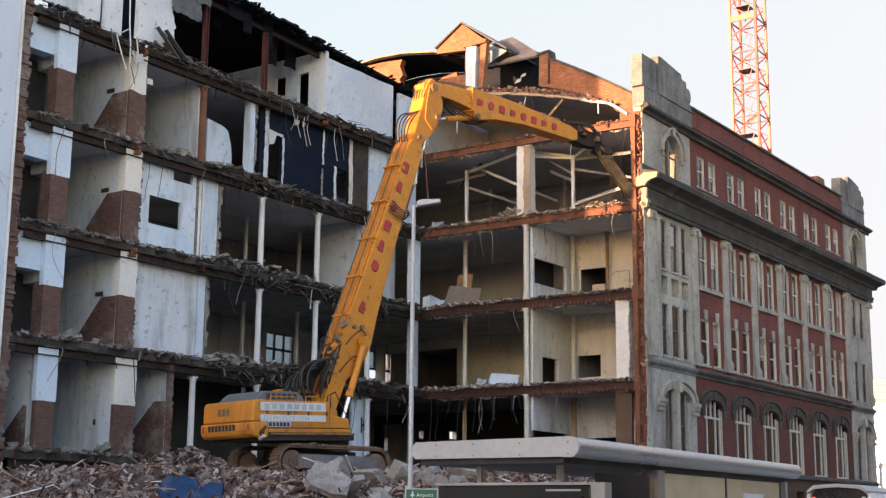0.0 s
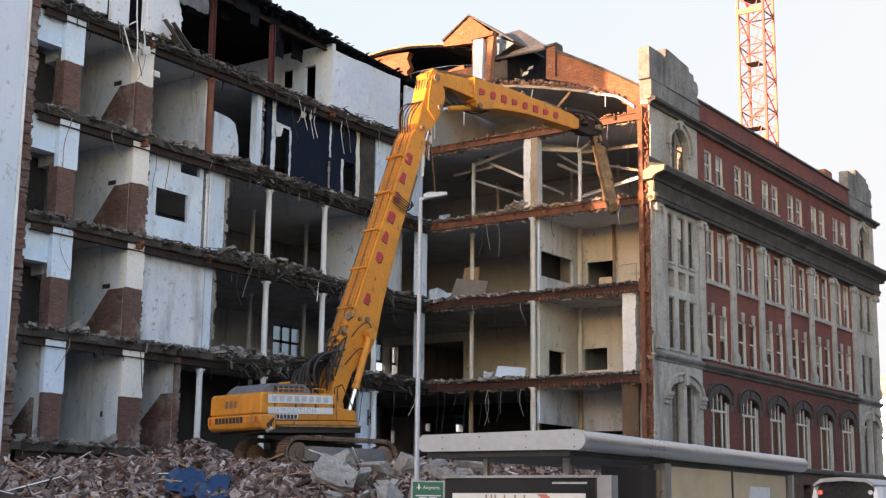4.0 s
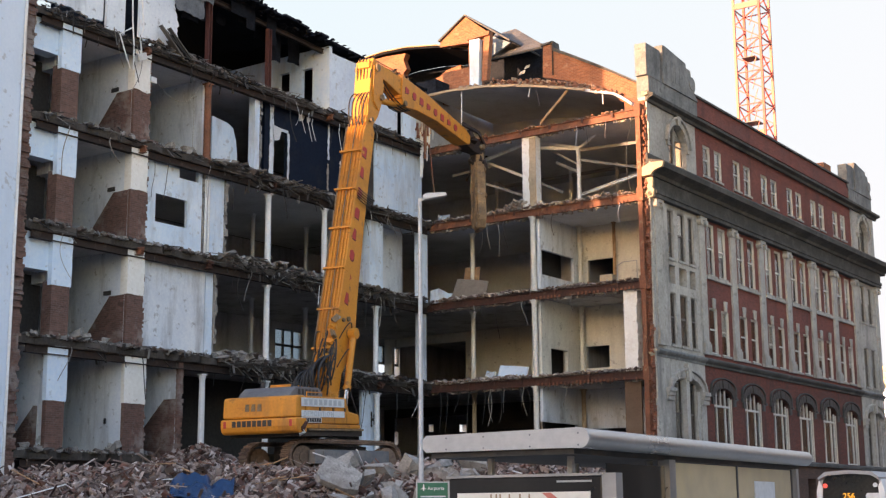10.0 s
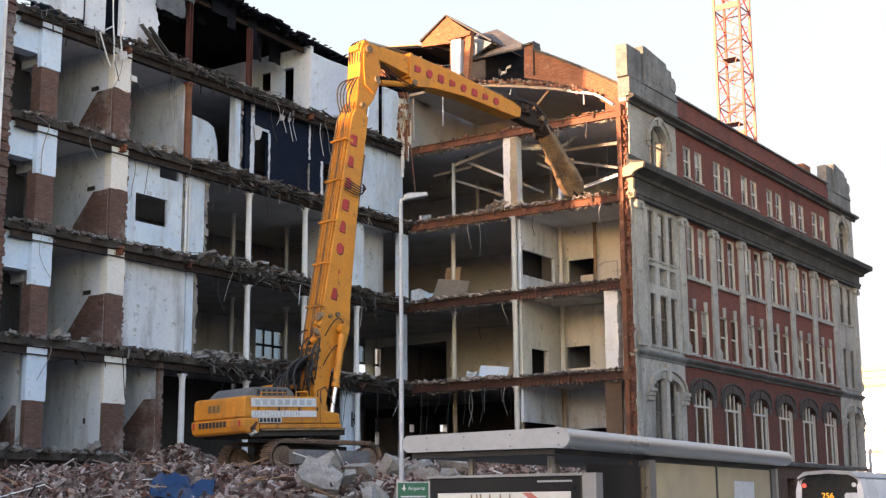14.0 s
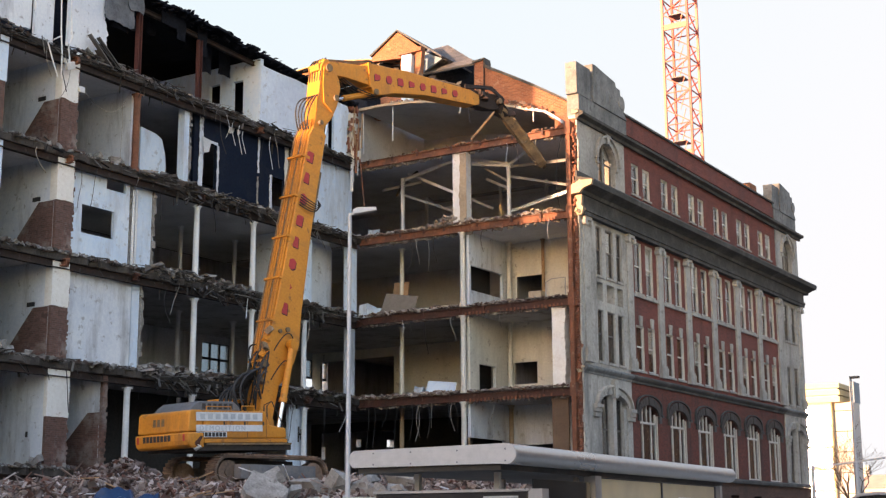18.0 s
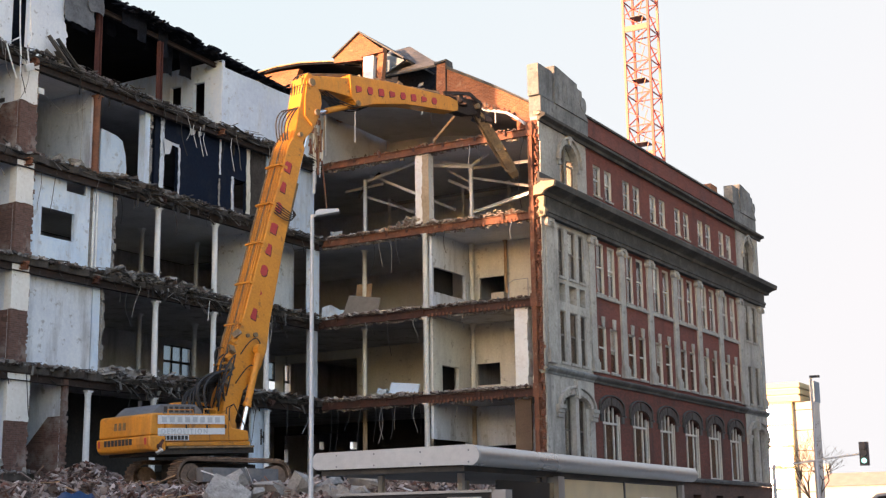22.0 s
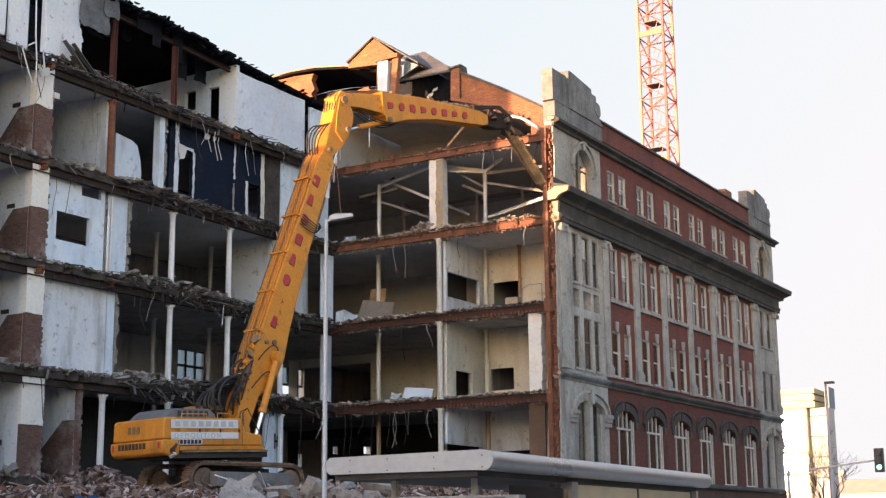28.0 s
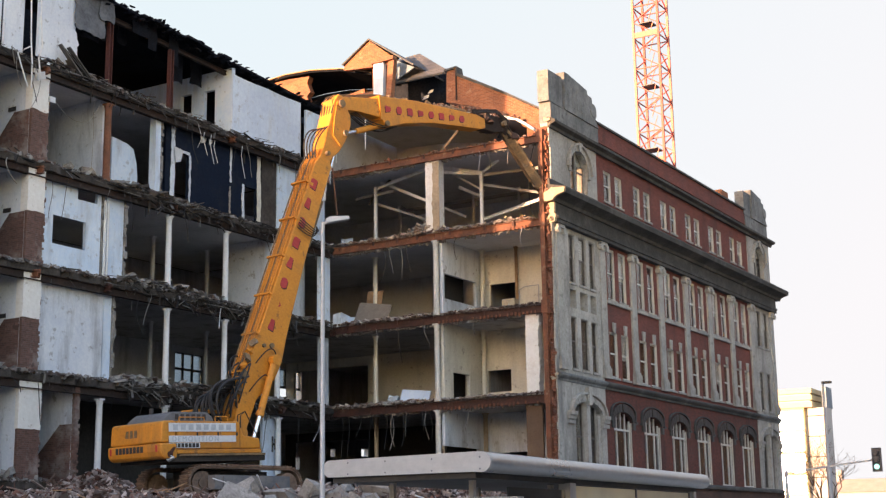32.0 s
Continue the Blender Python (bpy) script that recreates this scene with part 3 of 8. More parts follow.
# edge girders, one a bay
for k, z in enumerate(FLOORS):
    ys = [Y0 + 0.3, 35.0, 38.7, 42.4, 46.1, 49.9, YM - 0.1] if k else [Y0 + 0.3, 35.6]
    for a, b in zip(ys, ys[1:]):
        Geo().girder((XL - 0.02, a + 0.01, z - 0.46), (XL - 0.02, b - 0.01, z - 0.46), 0.24, 0.31).put(
            "steel_beam", BLACKSTEEL, label="soot-black steel girder under a torn floor edge", category="beam", group="floor edge girders")
    xs = [XL + 0.05, -32.45, XF - 0.42]
    for a, b in zip(xs, xs[1:]):
        if k:
            bm_ = thing("steel_beam", "rust-red steel girder along a torn floor edge", "beam", "floor edge girders", (a, YM + 0.06, z - 0.27))
            # brighter red paints sunlight onto the upper girders; the lower stay darker
            Geo().girder((0.01, 0, 0), (b - a - 0.01, 0, 0), 0.2, 0.34, 0.03).put("web", REDOXIDE if k > 2 else RUST, bm_)
            if a > -33 and k < 4:
                rc = random.Random(200 + k)
                for i in range(26):
                    u = 0.2 + i * (b - a - 0.4) / 26
                    if rc.random() < 0.85:
                        Geo().box(u, u + rc.uniform(0.06, 0.1), -0.13, -0.085, -0.17 - rc.uniform(0.0, 0.06), -0.06 + rc.uniform(-0.02, 0.02)).put("cleat", REDOXIDE, bm_)
    for y in ys[1:]:
        if k and ((k + int(y)) % 5 == 0 or y < 36 and k > 1):
            Geo().girder((XL - 0.1, y, z - 0.4), (XL + 0.22 + 0.03 * k, y, z - 0.4), 0.2, 0.26, 0.03).chunk((XL + 0.08, y + 0.08, z - 0.36), 0.26, 0.34, 0.24, random.Random(int(y * 7) + k)).put(
                "beam_stub", REDOXIDE if k == 4 or y < 36 else RUST, label="rusty sawn-off girder stub sticking out", category="beam", group="girder stubs")

# ---- left wing: walls ----
nb = Geo()
nb.box(XL - 12, XL + 0.1, 14.0, Y0 - 0.42, 0.0, 26.0)
nb.put("wall_neighbour", WALLWHITE, kind="structure", label="tall white-painted brick side wall next to the torn wing", category="wall")
Geo().tube((XL + 0.16, Y0 - 0.5, 2.0), (XL + 0.16, Y0 - 0.5, 22.4), 0.055).put("downpipe", IRON, label="white painted cast-iron rain pipe on the side wall", category="pipe")
r = random.Random(3)
g = Geo()
z = 3.0
while z < 22:
    h = r.uniform(0.06, 0.16)
    g.box(XL - 0.6, XL + r.uniform(-0.06, 0.06), Y0 - 0.42, Y0 + r.uniform(-0.02, 0.12), z, z + h)
    z += h
g.put("wall_jamb", BRICK, kind="structure", label="toothed brown brick edge of the torn cross wall", category="wall")

REAR = [(52.75, FLOORS[1] + 1.75, 2.2, 1.6), (61.4, FLOORS[1] + 1.35, 2.1, 1.95), (66.4, 6.35, 0.45, 0.45), (69.6, 6.5, 0.8, 0.45), (71.6, 6.45, 0.3, 0.3), (62.9, 5.5, 0.45, 0.7), (57.6, FLOORS[1] + 1.9, 1.4, 1.3)]
back_holes = [(y, y + w, z, z + h) for y, z, w, h in REAR]
g = sheet_wall(Geo(), "x", XB - 0.35, XB, Y0, 64 + 21.6, 0, ROOF - 0.6, back_holes)
g.put("wall_back", BACK, kind="structure", label="grimy plastered rear wall with window openings", category="wall")
Geo().box(XB - 0.3, XF - 0.6, 85.65, 86.1, 0, 20.0).put("wall_far", BACK, kind="structure", label="grimy plastered end wall of the rooms", category="wall")
for y, z1 in ((Y0 - 0.01, ROOF),):
    Geo().box(XB - 0.3, XL - 0.62, Y0 - 0.3, Y0 + 0.1, 0, ROOF).put("wall_cross", PALE, kind="structure", label="plastered cross wall beside the stairs", category="wall")

# rear windows: a steel frame with panes where it still hangs
def rear_window(y, z, wide, tall, full):
    w = thing("window", "dark steel-framed rear window, daylight behind its panes" if full else "broken rear window opening with part of a steel frame", "window", "rear windows", (XB - 0.15, y, z))
    tagged(w, kind="structure")
    g = Geo()
    us = [wide * i / 3 for i in range(4)]
    for u in us:
        g.box(-0.05, 0.05, u - 0.06, u + 0.06, 0 if full else tall * 0.45, tall)
    for v in (0.0, tall * 0.48, tall):
        if full or v:
            g.box(-0.046, 0.046, 0, wide, v - 0.06, v + 0.06)
    g.put("window_frame", DARKMETAL, w)
    for a, b in zip(us, us[1:]):
        for v0, v1 in ((0.04, tall * 0.48 - 0.04), (tall * 0.48 + 0.04, tall - 0.04)):
            if full or v0 > 0.5 and a < us[1]:
                Geo().box(-0.006, 0.006, a + 0.061, b - 0.061, v0, v1).put("pane", DIMGLASS, w).visible_shadow = False
    return w


for y, z, wide, tall in REAR[:2]:
    rear_window(y, z, wide, tall, z > FLOORS[1] + 1.5)

# piers of the stair bays: white plaster above, bare brick below the line of the lost stairs
for k, z in enumerate(FLOORS[:4]):
    top = FLOORS[k + 1] - 0.36
    f = z - 0.04
    knee = z + (1.85 if k else 1.7)
    p = thing("pier", "stair-bay pier, white plaster above and bare brown brick below", "pier", "stair bay piers", (XL, 31.5, f))
    def loc(g, name, m, p=p, dx=XL, dy=31.5, dz=f):
        g.v = [(x - dx, y - dy, w - dz) for x, y, w in g.v]
        return g.put(name, m, p)
    g = Geo().prism(ragged(random.Random(70 + k), 31.1, 31.98, knee, top, "br", 0.16, 0.018), "x", XL - 0.2, XL + 0.02)
    if k:
        g.box(XL - 0.75, XL - 0.2, 30.0, 31.099, z + 2.35, top)
    loc(g, "plaster", WHITE)
    loc(Geo().box(XL - (0.5 if k else 0.2), XL, 31.14, 31.93, f, knee + 0.15), "brickwork", BRICK)
    if k:
        # near-black sheet paints the doorway's shade
        Geo().box(XL - 1.42, XL - 1.32, 30.0, 31.7, f, z + 2.34).put("doorway_shade", ROOMSHADE, kind="structure", label="near-black sheet standing for shade in the doorway by the cross wall", category="doorway")
        Geo().box(XL - 1.6, XL - 0.6, 31.3, 31.9, knee + 0.16, top).box(XL - 3.0, XL - 1.61, 31.3, 31.9, f, top).put("wall_stair", PALE, kind="structure", label="grey plastered stair wall", category="wall")
    # cross wall with the slanting scar of a stair flight
    ya, yb = (34.62, 35.42) if k else (34.66, 35.68)
    q = thing("pier", "stair-bay pier, white plaster above and bare brown brick below", "pier", "stair bay piers", (XL, ya, f))
    loc2 = lambda g, name, m: loc(g, name, m, q, XL, ya, f)
    loc2(Geo().prism(ragged(random.Random(80 + k), ya - 0.03, yb, knee + 0.12, top, "br", 0.12, 0.05), "x", XL - (0.35 if k else 0.16), XL + 0.02), "plaster", PIERWHITE)
    loc2(Geo().box(XL - 0.14, XL, ya, yb - 0.05, f, knee + 0.27), "brickwork", BRICK)
    teeth, w = Geo(), f
    while w < top - 0.1:
        step = rnd.uniform(0.06, 0.16)
        teeth.box(XL - 0.13, XL - 0.004, yb - 0.049, yb + rnd.uniform(-0.03, 0.09), w, w + step)
        w += step
    loc2(teeth, "torn_edge", BRICK)
    Geo().box(XB + 0.01, XL - 0.15, ya + 0.004, yb - 0.1, f, top).put("wall_cross", PALE, kind="structure", label="pale plastered cross wall of a stair bay", category="wall")
    if k:
        Geo().prism([(XL - 0.15, f), (XL - 0.15, knee + 0.1), (XL - 0.95, knee + 0.1), (XL - 2.7, f)], "y", ya - 0.012, ya - 0.002).put(
            "stair_scar", BRICK, kind="structure", label="slanting band of bare brown brick left by a lost stair", category="wall")
        Geo().box(XL - 1.25, XL - 0.85, ya - 0.05, ya - 0.02, z + 2.0, z + 2.16).put("vent_plate", INK, label="small dark slotted plate on the plaster", category="vent", group="wall plates")
    else:
        Geo().box(XL - 1.0, XL - 0.9, ya - 0.05, ya - 0.02, z + 1.1, z + 1.3).put("switch_box", INK, label="small dark switch box on the plaster", category="switch")
# ground storey: near bay scar and third bay
Geo().prism([(XL - 0.65, 3.85), (XL - 0.65, 5.4), (XL - 2.2, 3.85)], "y", 31.12, 31.29).put("stair_scar", BRICK, kind="structure", label="slanting band of bare brown brick left by a lost stair", category="wall")
Geo().box(XB + 0.01, XL - 0.6, 31.3, 31.9, 3.81, 7.39).put("wall_stair", PALE, kind="structure", label="grey plastered stair wall", category="wall")
g = Geo().prism(ragged(random.Random(9), 3.8, 7.39, XB + 0.01, XL - 0.1, "t", 0.2, 0.05), "y", 37.38, 37.6)
g.v = [(z, y, x) for x, y, z in g.v]
g.put("wall_cross", PALE, kind="structure", label="pale plastered cross wall with a broken edge", category="wall")
rk, z = random.Random(91), 3.85
g = Geo()
while z < 7.3:
    h = rk.uniform(0.06, 0.15)
    g.box(XL - 0.13, XL - 0.03 + rk.uniform(-0.03, 0.06), 37.35 + rk.uniform(0, 0.03), 37.6 + rk.uniform(0, 0.05), z, z + h)
    z += h
g.put("wall_edge", BRICK, kind="structure", label="toothed brown brick edge of a broken cross wall", category="wall")
Geo().prism([(XL - 0.15, 3.82), (XL - 0.15, 6.0), (XL - 0.75, 6.0), (XL - 2.4, 4.4), (XL - 2.4, 3.82)], "y", 37.36, 37.376).put(
    "stair_scar", BRICK, kind="structure", label="slanting band of bare brown brick left by a lost stair", category="wall")

def panel(u0, u1, z0, z1, sides, mat, label, x=XL - 0.25, thick=0.14, holes=(), seed=1, name="wall_panel"):
    """A partition parallel to the torn side; broken along the given sides."""
    if holes:
        g = sheet_wall(Geo(), "x", x - thick, x, u0, u1, z0, z1, holes)
    else:
        g = Geo().prism(ragged(random.Random(seed), u0, u1, z0, z1, sides), "x", x - thick, x)
    return g.put(name, mat, kind="structure", label=label, category="wall")


F1, F2, F3, F4 = FLOORS[1:]
panel(35.45, 38.62, F2 - 0.03, F3 - 0.37, "", WHITE, "white plastered partition with a square hatch hole", holes=((36.12, 37.82, 12.76, 13.87), (37.35, 38.4, 14.72, 15.2)))
panel(38.95, 39.86, F2 - 0.03, F3 - 0.4, "r", WHITE, "white plastered partition with a broken edge", seed=2)
panel(35.5, 38.9, F1 - 0.03, F2 - 0.38, "", PALE, "stained grey-white plastered partition")
panel(38.95, 39.36, F1 - 0.03, F2 - 0.38, "", WHITE, "white plastered wall end")
Geo().prism([(39.85, F3 - 0.03), (41.3, F3 - 0.03), (41.38, F3 + 0.9), (41.3, F3 + 1.5), (41.22, F3 + 1.7), (41.1, F3 + 2.05), (40.75, F3 + 2.2), (39.85, F3 + 2.3)], "x", XL - 1.1, XL - 1.0).put("wall_panel", WHITE, kind="structure", label="white board with a broken-off corner", category="wall")
Geo().box(XB + 0.01, XL - 0.5, 38.75, 38.95, F3 - 0.03, F4 - 0.37).put("wall_cross", PALE, kind="structure", label="grey plastered cross wall", category="wall")
Geo().box(XL - 0.5, XL - 0.15, 41.52, 41.82, F3 - 0.03, F4 - 0.37).put("door_post", WHITE, kind="structure", label="white plastered post with a torn edge", category="post")
panel(42.3, 48.75, F3 - 0.03, F4 - 0.38, "", NAVY, "dark navy painted partition with doorways knocked through", x=XL - 0.3,
      holes=((42.85, 43.75, F3 - 0.1, F3 + 2.3), (47.55, 48.45, F3 - 0.1, F3 + 1.75)))
panel(48.8, 49.9, F3 - 0.03, F4 - 0.38, "", SLABEDGE, "dirty grey strip of torn masonry between partitions", x=XL - 0.28)
panel(49.95, 53.75, F3 - 0.03, F4 - 0.38, "", WHITE, "white plastered partition", x=XL - 0.24)
panel(49.4, 50.4, F2 - 0.03, F3 - 0.38, "", WHITE, "white plastered pilaster", x=XL - 0.1, thick=0.4)
Geo().box(-41.3, XL - 0.55, 49.45, 49.6, F2 - 0.03, F3 - 0.38).put("wall_cross", PALE, kind="structure", label="pale plastered cross wall beside a pilaster", category="wall")
panel(50.45, 53.7, F2 - 0.03, F3 - 0.38, "", PALE, "grey plastered partition", x=XL - 1.4)
panel(49.1, 50.4, 3.8, F1 - 0.38, "r", WHITE, "white plastered panel with a black handle mark", x=XL - 0.3, seed=8)
panel(53.4, 53.9, F1 - 0.03, F2 - 0.38, "", PALE, "grey plastered pillar in the inner corner", x=XL - 0.1, thick=0.3)
panel(53.35, 53.95, F2 - 0.03, F3 - 0.38, "", WHITE, "white plastered pillar in the inner corner", x=XL - 0.05, thick=0.35, seed=5)
Geo().box(XL - 0.288, XL - 0.26, 49.75, 49.83, 5.5, 6.2).box(XL - 0.288, XL - 0.26, 49.95, 50.03, 5.6, 6.1).box(XL - 0.288, XL - 0.26, 49.82, 49.96, 5.8, 5.9).put("handle", INK, label="black door handle fixed to the white panel", category="handle")

# top storey of the left wing
# grey plaster on these white remnants stands for the roof's shade
panel(33.3, 34.2, F4 - 0.03, 23.4, "", PALE, "white plastered wall remnant", x=XL - 0.2)
panel(34.95, 36.9, F4 + 0.2, 23.4, "br", PALE, "white plastered wall remnant with a torn edge", x=XL - 0.2, seed=12)
panel(30.2, 33.2, F4 + 0.4, 23.4, "b", PALE, "white plastered wall remnant", x=XL - 0.3, seed=13)
panel(33.0, 38.0, F4 - 0.03, 23.0, "", LOFTSHADE, "near-black sheet for the dark of the loft behind the remnants", x=XL - 3.0)
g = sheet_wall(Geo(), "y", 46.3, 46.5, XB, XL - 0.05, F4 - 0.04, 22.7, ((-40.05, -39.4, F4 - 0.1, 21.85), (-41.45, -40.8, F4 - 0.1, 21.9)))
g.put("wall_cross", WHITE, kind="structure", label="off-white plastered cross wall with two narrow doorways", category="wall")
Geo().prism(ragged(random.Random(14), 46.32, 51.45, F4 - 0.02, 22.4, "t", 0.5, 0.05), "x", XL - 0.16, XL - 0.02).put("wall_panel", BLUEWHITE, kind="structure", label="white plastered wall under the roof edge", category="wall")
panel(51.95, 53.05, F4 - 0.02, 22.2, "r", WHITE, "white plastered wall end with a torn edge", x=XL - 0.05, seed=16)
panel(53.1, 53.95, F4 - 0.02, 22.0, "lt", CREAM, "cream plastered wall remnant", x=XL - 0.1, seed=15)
Geo().box(XB, XL - 1.0, 51.0, 54.0, F4, 21.9).put("wall_inner", LOFTSHADE, kind="structure", label="near-black sheet for the dark inside the loft", category="wall")

# roof over the left wing: felted boards with a ragged eaves edge, held by red posts
r = random.Random(21)
def roof_z(y):
    return 23.25 - 0.055 * (y - 41.0) if y > 41 else 23.25 + 0.03 * (41 - y)
g = Geo()
y = 36.5
while y < 53.8:
    w = r.uniform(0.3, 0.9)
    z = roof_z(y)
    out = r.uniform(-0.05, 0.3) if y < 46.3 else 0.06
    g.solid([(x, yy, zz) for zz in (0, 1) for yy in (y, y + w + 0.02) for x in (XB, XL + out)], [(0, 2, 3, 1), (4, 5, 7, 6), (0, 1, 5, 4), (2, 6, 7, 3), (0, 4, 6, 2), (1, 3, 7, 5)])
    for i in range(-8, 0):
        x, yy, zz = g.v[i]
        g.v[i] = (x, yy, roof_z(yy) - (0.13 if zz == 0 else 0.02) + (0.0 if x > XB + 0.1 else 0.9) + r.uniform(-0.012, 0.012) * (y < 46.3 and zz == 1))
    y += w
g.put("roof_deck", FELT, kind="structure", label="black felted roof deck with a ragged torn edge", category="roof")
Geo().box(XB, XB + 0.25, Y0, 53.9, F4, 23.6).put("wall_loft", LOFTSHADE, kind="structure", label="rear wall of the loft, its darkness put in as near-black", category="wall")
Geo().girder((XL - 0.45, 37.0, 22.82), (XL - 0.45, 46.3, 22.5), 0.16, 0.2).put("steel_beam", BLACKSTEEL, label="rust-red roof girder under the felt", category="beam", group="roof girders")
for y, top in ((38.7, 22.5), (42.35, 22.4)):
    p = thing("steel_post", "rust-red steel post under the roof", "post", "roof posts", (XL - 0.2, y, F4 - 0.04))
    Geo().girder((0, 0, 0), (0, 0, top - F4), 0.2, 0.2, 0.03).put("shaft", DARKRUST, p)
    Geo().box(-0.18, 0.18, -0.18, 0.18, 0.0, 0.04).put("base_plate", RUST, p)

# added sheet: darkness of the ground storey put in as colour
Geo().box(XL - 3.6, XL - 3.5, 37.7, 48.9, 3.81, 7.38).put("wall_inner", ROOMSHADE, kind="structure", label="near-black sheet standing for the ground storey's darkness", category="wall")

# columns: cast iron with a round capital
def iron_column(x, y, z0, z1, rad, mat, label, group):
    c = thing("column", label, "column", group, (x, y, z0))
    h = z1 - z0
    Geo().lathe(0, 0, [(rad * 1.2, 0), (rad * 1.2, 0.1), (rad * 1.02, 0.16), (rad * 0.92, 0.3), (rad * 0.86, h - 0.26), (rad * 0.88, h - 0.22)]).put("shaft", mat, c, smooth=True)
    Geo().lathe(0, 0, [(rad * 0.93, h - 0.218), (rad * 0.95, h - 0.18), (rad * 1.03, h - 0.12), (rad * 1.03, h - 0.06)]).box(-rad * 1.05, rad * 1.05, -rad * 1.05, rad * 1.05, h - 0.06, h).put("capital", mat, c)
    return c


WCOL = "white painted cast-iron column standing at a torn floor edge"
for k in (1, 2):
    for y in (42.38, 46.08) + ((49.85,) if k == 1 else ()):
        iron_column(XL - 0.08, y, FLOORS[k] - 0.04, FLOORS[k + 1] - 0.7, 0.14, IRON, WCOL, "edge columns")
for y in (38.72, 42.4, 46.1, 49.95):
    iron_column(XL - 0.08, y, 3.81, F1 - 0.7, 0.14, IRON, WCOL, "edge columns")
iron_column(XL - 0.08, 38.64, F3 - 0.04, F4 - 0.7, 0.16, REDOXIDE, "rust-red cast-iron column standing at a torn floor edge", "edge columns")
for k in (1, 2):
    for y in (42.4, 46.1, 49.9):
        iron_column(XL - 4.4, y, FLOORS[k] - 0.04, FLOORS[k + 1] - 0.36, 0.12, BACK, "grimy cast-iron column inside the torn wing", "inner columns")
pipes = thing("pipe_pair", "pair of white vertical service pipes beside a broken partition", "pipes", "", (XL - 0.1, 38.8, F2 - 0.04))
for dy in (-0.1, 0.06):
    Geo().tube((0, dy, 0), (0, dy, 3.2), 0.055).put("pipe", IRON, pipes)

# ---- middle: the torn face across the far end ----
for k in (0, 1, 2):
    z, top = FLOORS[k] - 0.04, FLOORS[k + 1] - 0.37
    iron_column(-32.42, YM + 0.08, z, FLOORS[k + 1] - 0.44, 0.15, CREAMIRON, "cream-white painted cast-iron column standing at a torn floor edge", "edge columns")
    # ground-storey columns go tan to paint in the darkness around them
    iron_column(-37.1, 56.0, z, top, 0.125, BUFF if k == 0 else CREAM, "cream painted cast-iron column inside the torn floor", "inner columns")
    iron_column(-35.4, 59.6, z, top, 0.12, CREAM, "cream painted cast-iron column inside the torn floor", "inner columns")
    iron_column(-41.5, 57.5, z, top, 0.13, BACK, "grimy cast-iron column inside the torn floor", "inner columns")
    iron_column(-31.9, 57.6, z, top, 0.125, BUFF if k == 0 else CREAM, "cream painted cast-iron column inside the torn floor", "inner columns")
    hole = ((54.2, 57.5, 3.7, 5.7), (55.15, 56.7, z - 0.1, 9.15), (54.45, 57.5, 12.55, 13.75))[k]
    sheet_wall(Geo(), "x", -32.36, -32.2, 54.3, 58.0, z, top, (hole,)).put("wall_inner", (PALE, CREAM, PALE)[k], kind="structure", label="pale plastered partition with an opening knocked through", category="wall")
    hole = ((-31.67, -29.5, 3.7, 5.5), (-31.9, -30.66, 8.4, 9.45), (-31.7, -30.2, 12.2, 13.66))[k]
    sheet_wall(Geo(), "y", 58.0, 58.18, -32.36, XF - 1.0, z, top, (hole,)).put("wall_inner", CREAM if k else PALE, kind="structure", label="cream plastered room wall with a dark opening", category="wall")
    # the lowest deep wall is near-black to paint in its room's shade
    sheet_wall(Geo(), "y", 62.0, 62.2, XB + 0.02, -32.4, z, top, ((-46.6, -41.6, z, top - 0.5),) if k < 2 else ()).put("wall_inner", (ROOMSHADE, CREAM, VAULT)[k], kind="structure", label="stained plastered wall deep in the room", category="wall")
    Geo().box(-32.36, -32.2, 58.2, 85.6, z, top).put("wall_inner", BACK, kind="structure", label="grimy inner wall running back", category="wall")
    # added sheet, hidden from the side, for the dark seen through the opening
    Geo().box(-33.3, -33.2, 56.1, 57.98, z, top).put("wall_void_shade", ROOMSHADE, kind="structure", label="added near-black sheet for the dark behind the knocked-through opening", category="wall")
    Geo().box(XF - 1.3, XF - 0.62, 57.6, 57.99, z, top).put("wall_nib", CREAM, kind="structure", label="cream plastered wall nib beside the street wall", category="wall")
iron_column(-30.1, 57.75, F2 - 0.04, F3 - 0.37, 0.09, WOOD, "brown service duct in the corner of the room", "inner columns")
g = Geo().prism(ragged(random.Random(31), -32.95, -32.2, F3 - 0.04, F4 - 0.44, "rl", 0.16, 0.016), "y", YM + 0.1, YM + 0.55)
g.put("pier", PIERWHITE, label="cream-white plastered pier with chipped edges under the top girder", category="pier", group="middle piers")
g = Geo().prism(ragged(random.Random(35), -32.55, -32.19, F3 - 0.04, F4 - 0.5, "l", 0.2, 0.1), "y", YM + 0.08, YM + 0.098)
g.put("plaster_scar", BUFF, label="bare buff patch where plaster fell off the pier", category="plaster")
g = Geo().prism(ragged(random.Random(32), -27.85, -27.2, F1 - 0.04, F2 - 0.44, "r", 0.12, 0.07), "y", YM + 0.15, YM + 0.6)
g.put("pier", PIERWHITE, label="cream-white plastered pier, chipped, beside the outer wall", category="pier", group="middle piers")
Geo().box(-28.0, -27.2, YM + 0.3, YM + 0.42, 3.81, F1 - 0.45).put("door_leaf", BROWNBOARD, label="brown wooden boarding standing in the ground storey", category="door")
Geo().box(XL - 8.5, XF - 0.6, 63.4, 63.6, F3 - 0.04, F4 - 0.37).put("wall_inner", HALL, kind="structure", label="grimy dark inner wall at the back of the hall", category="wall")
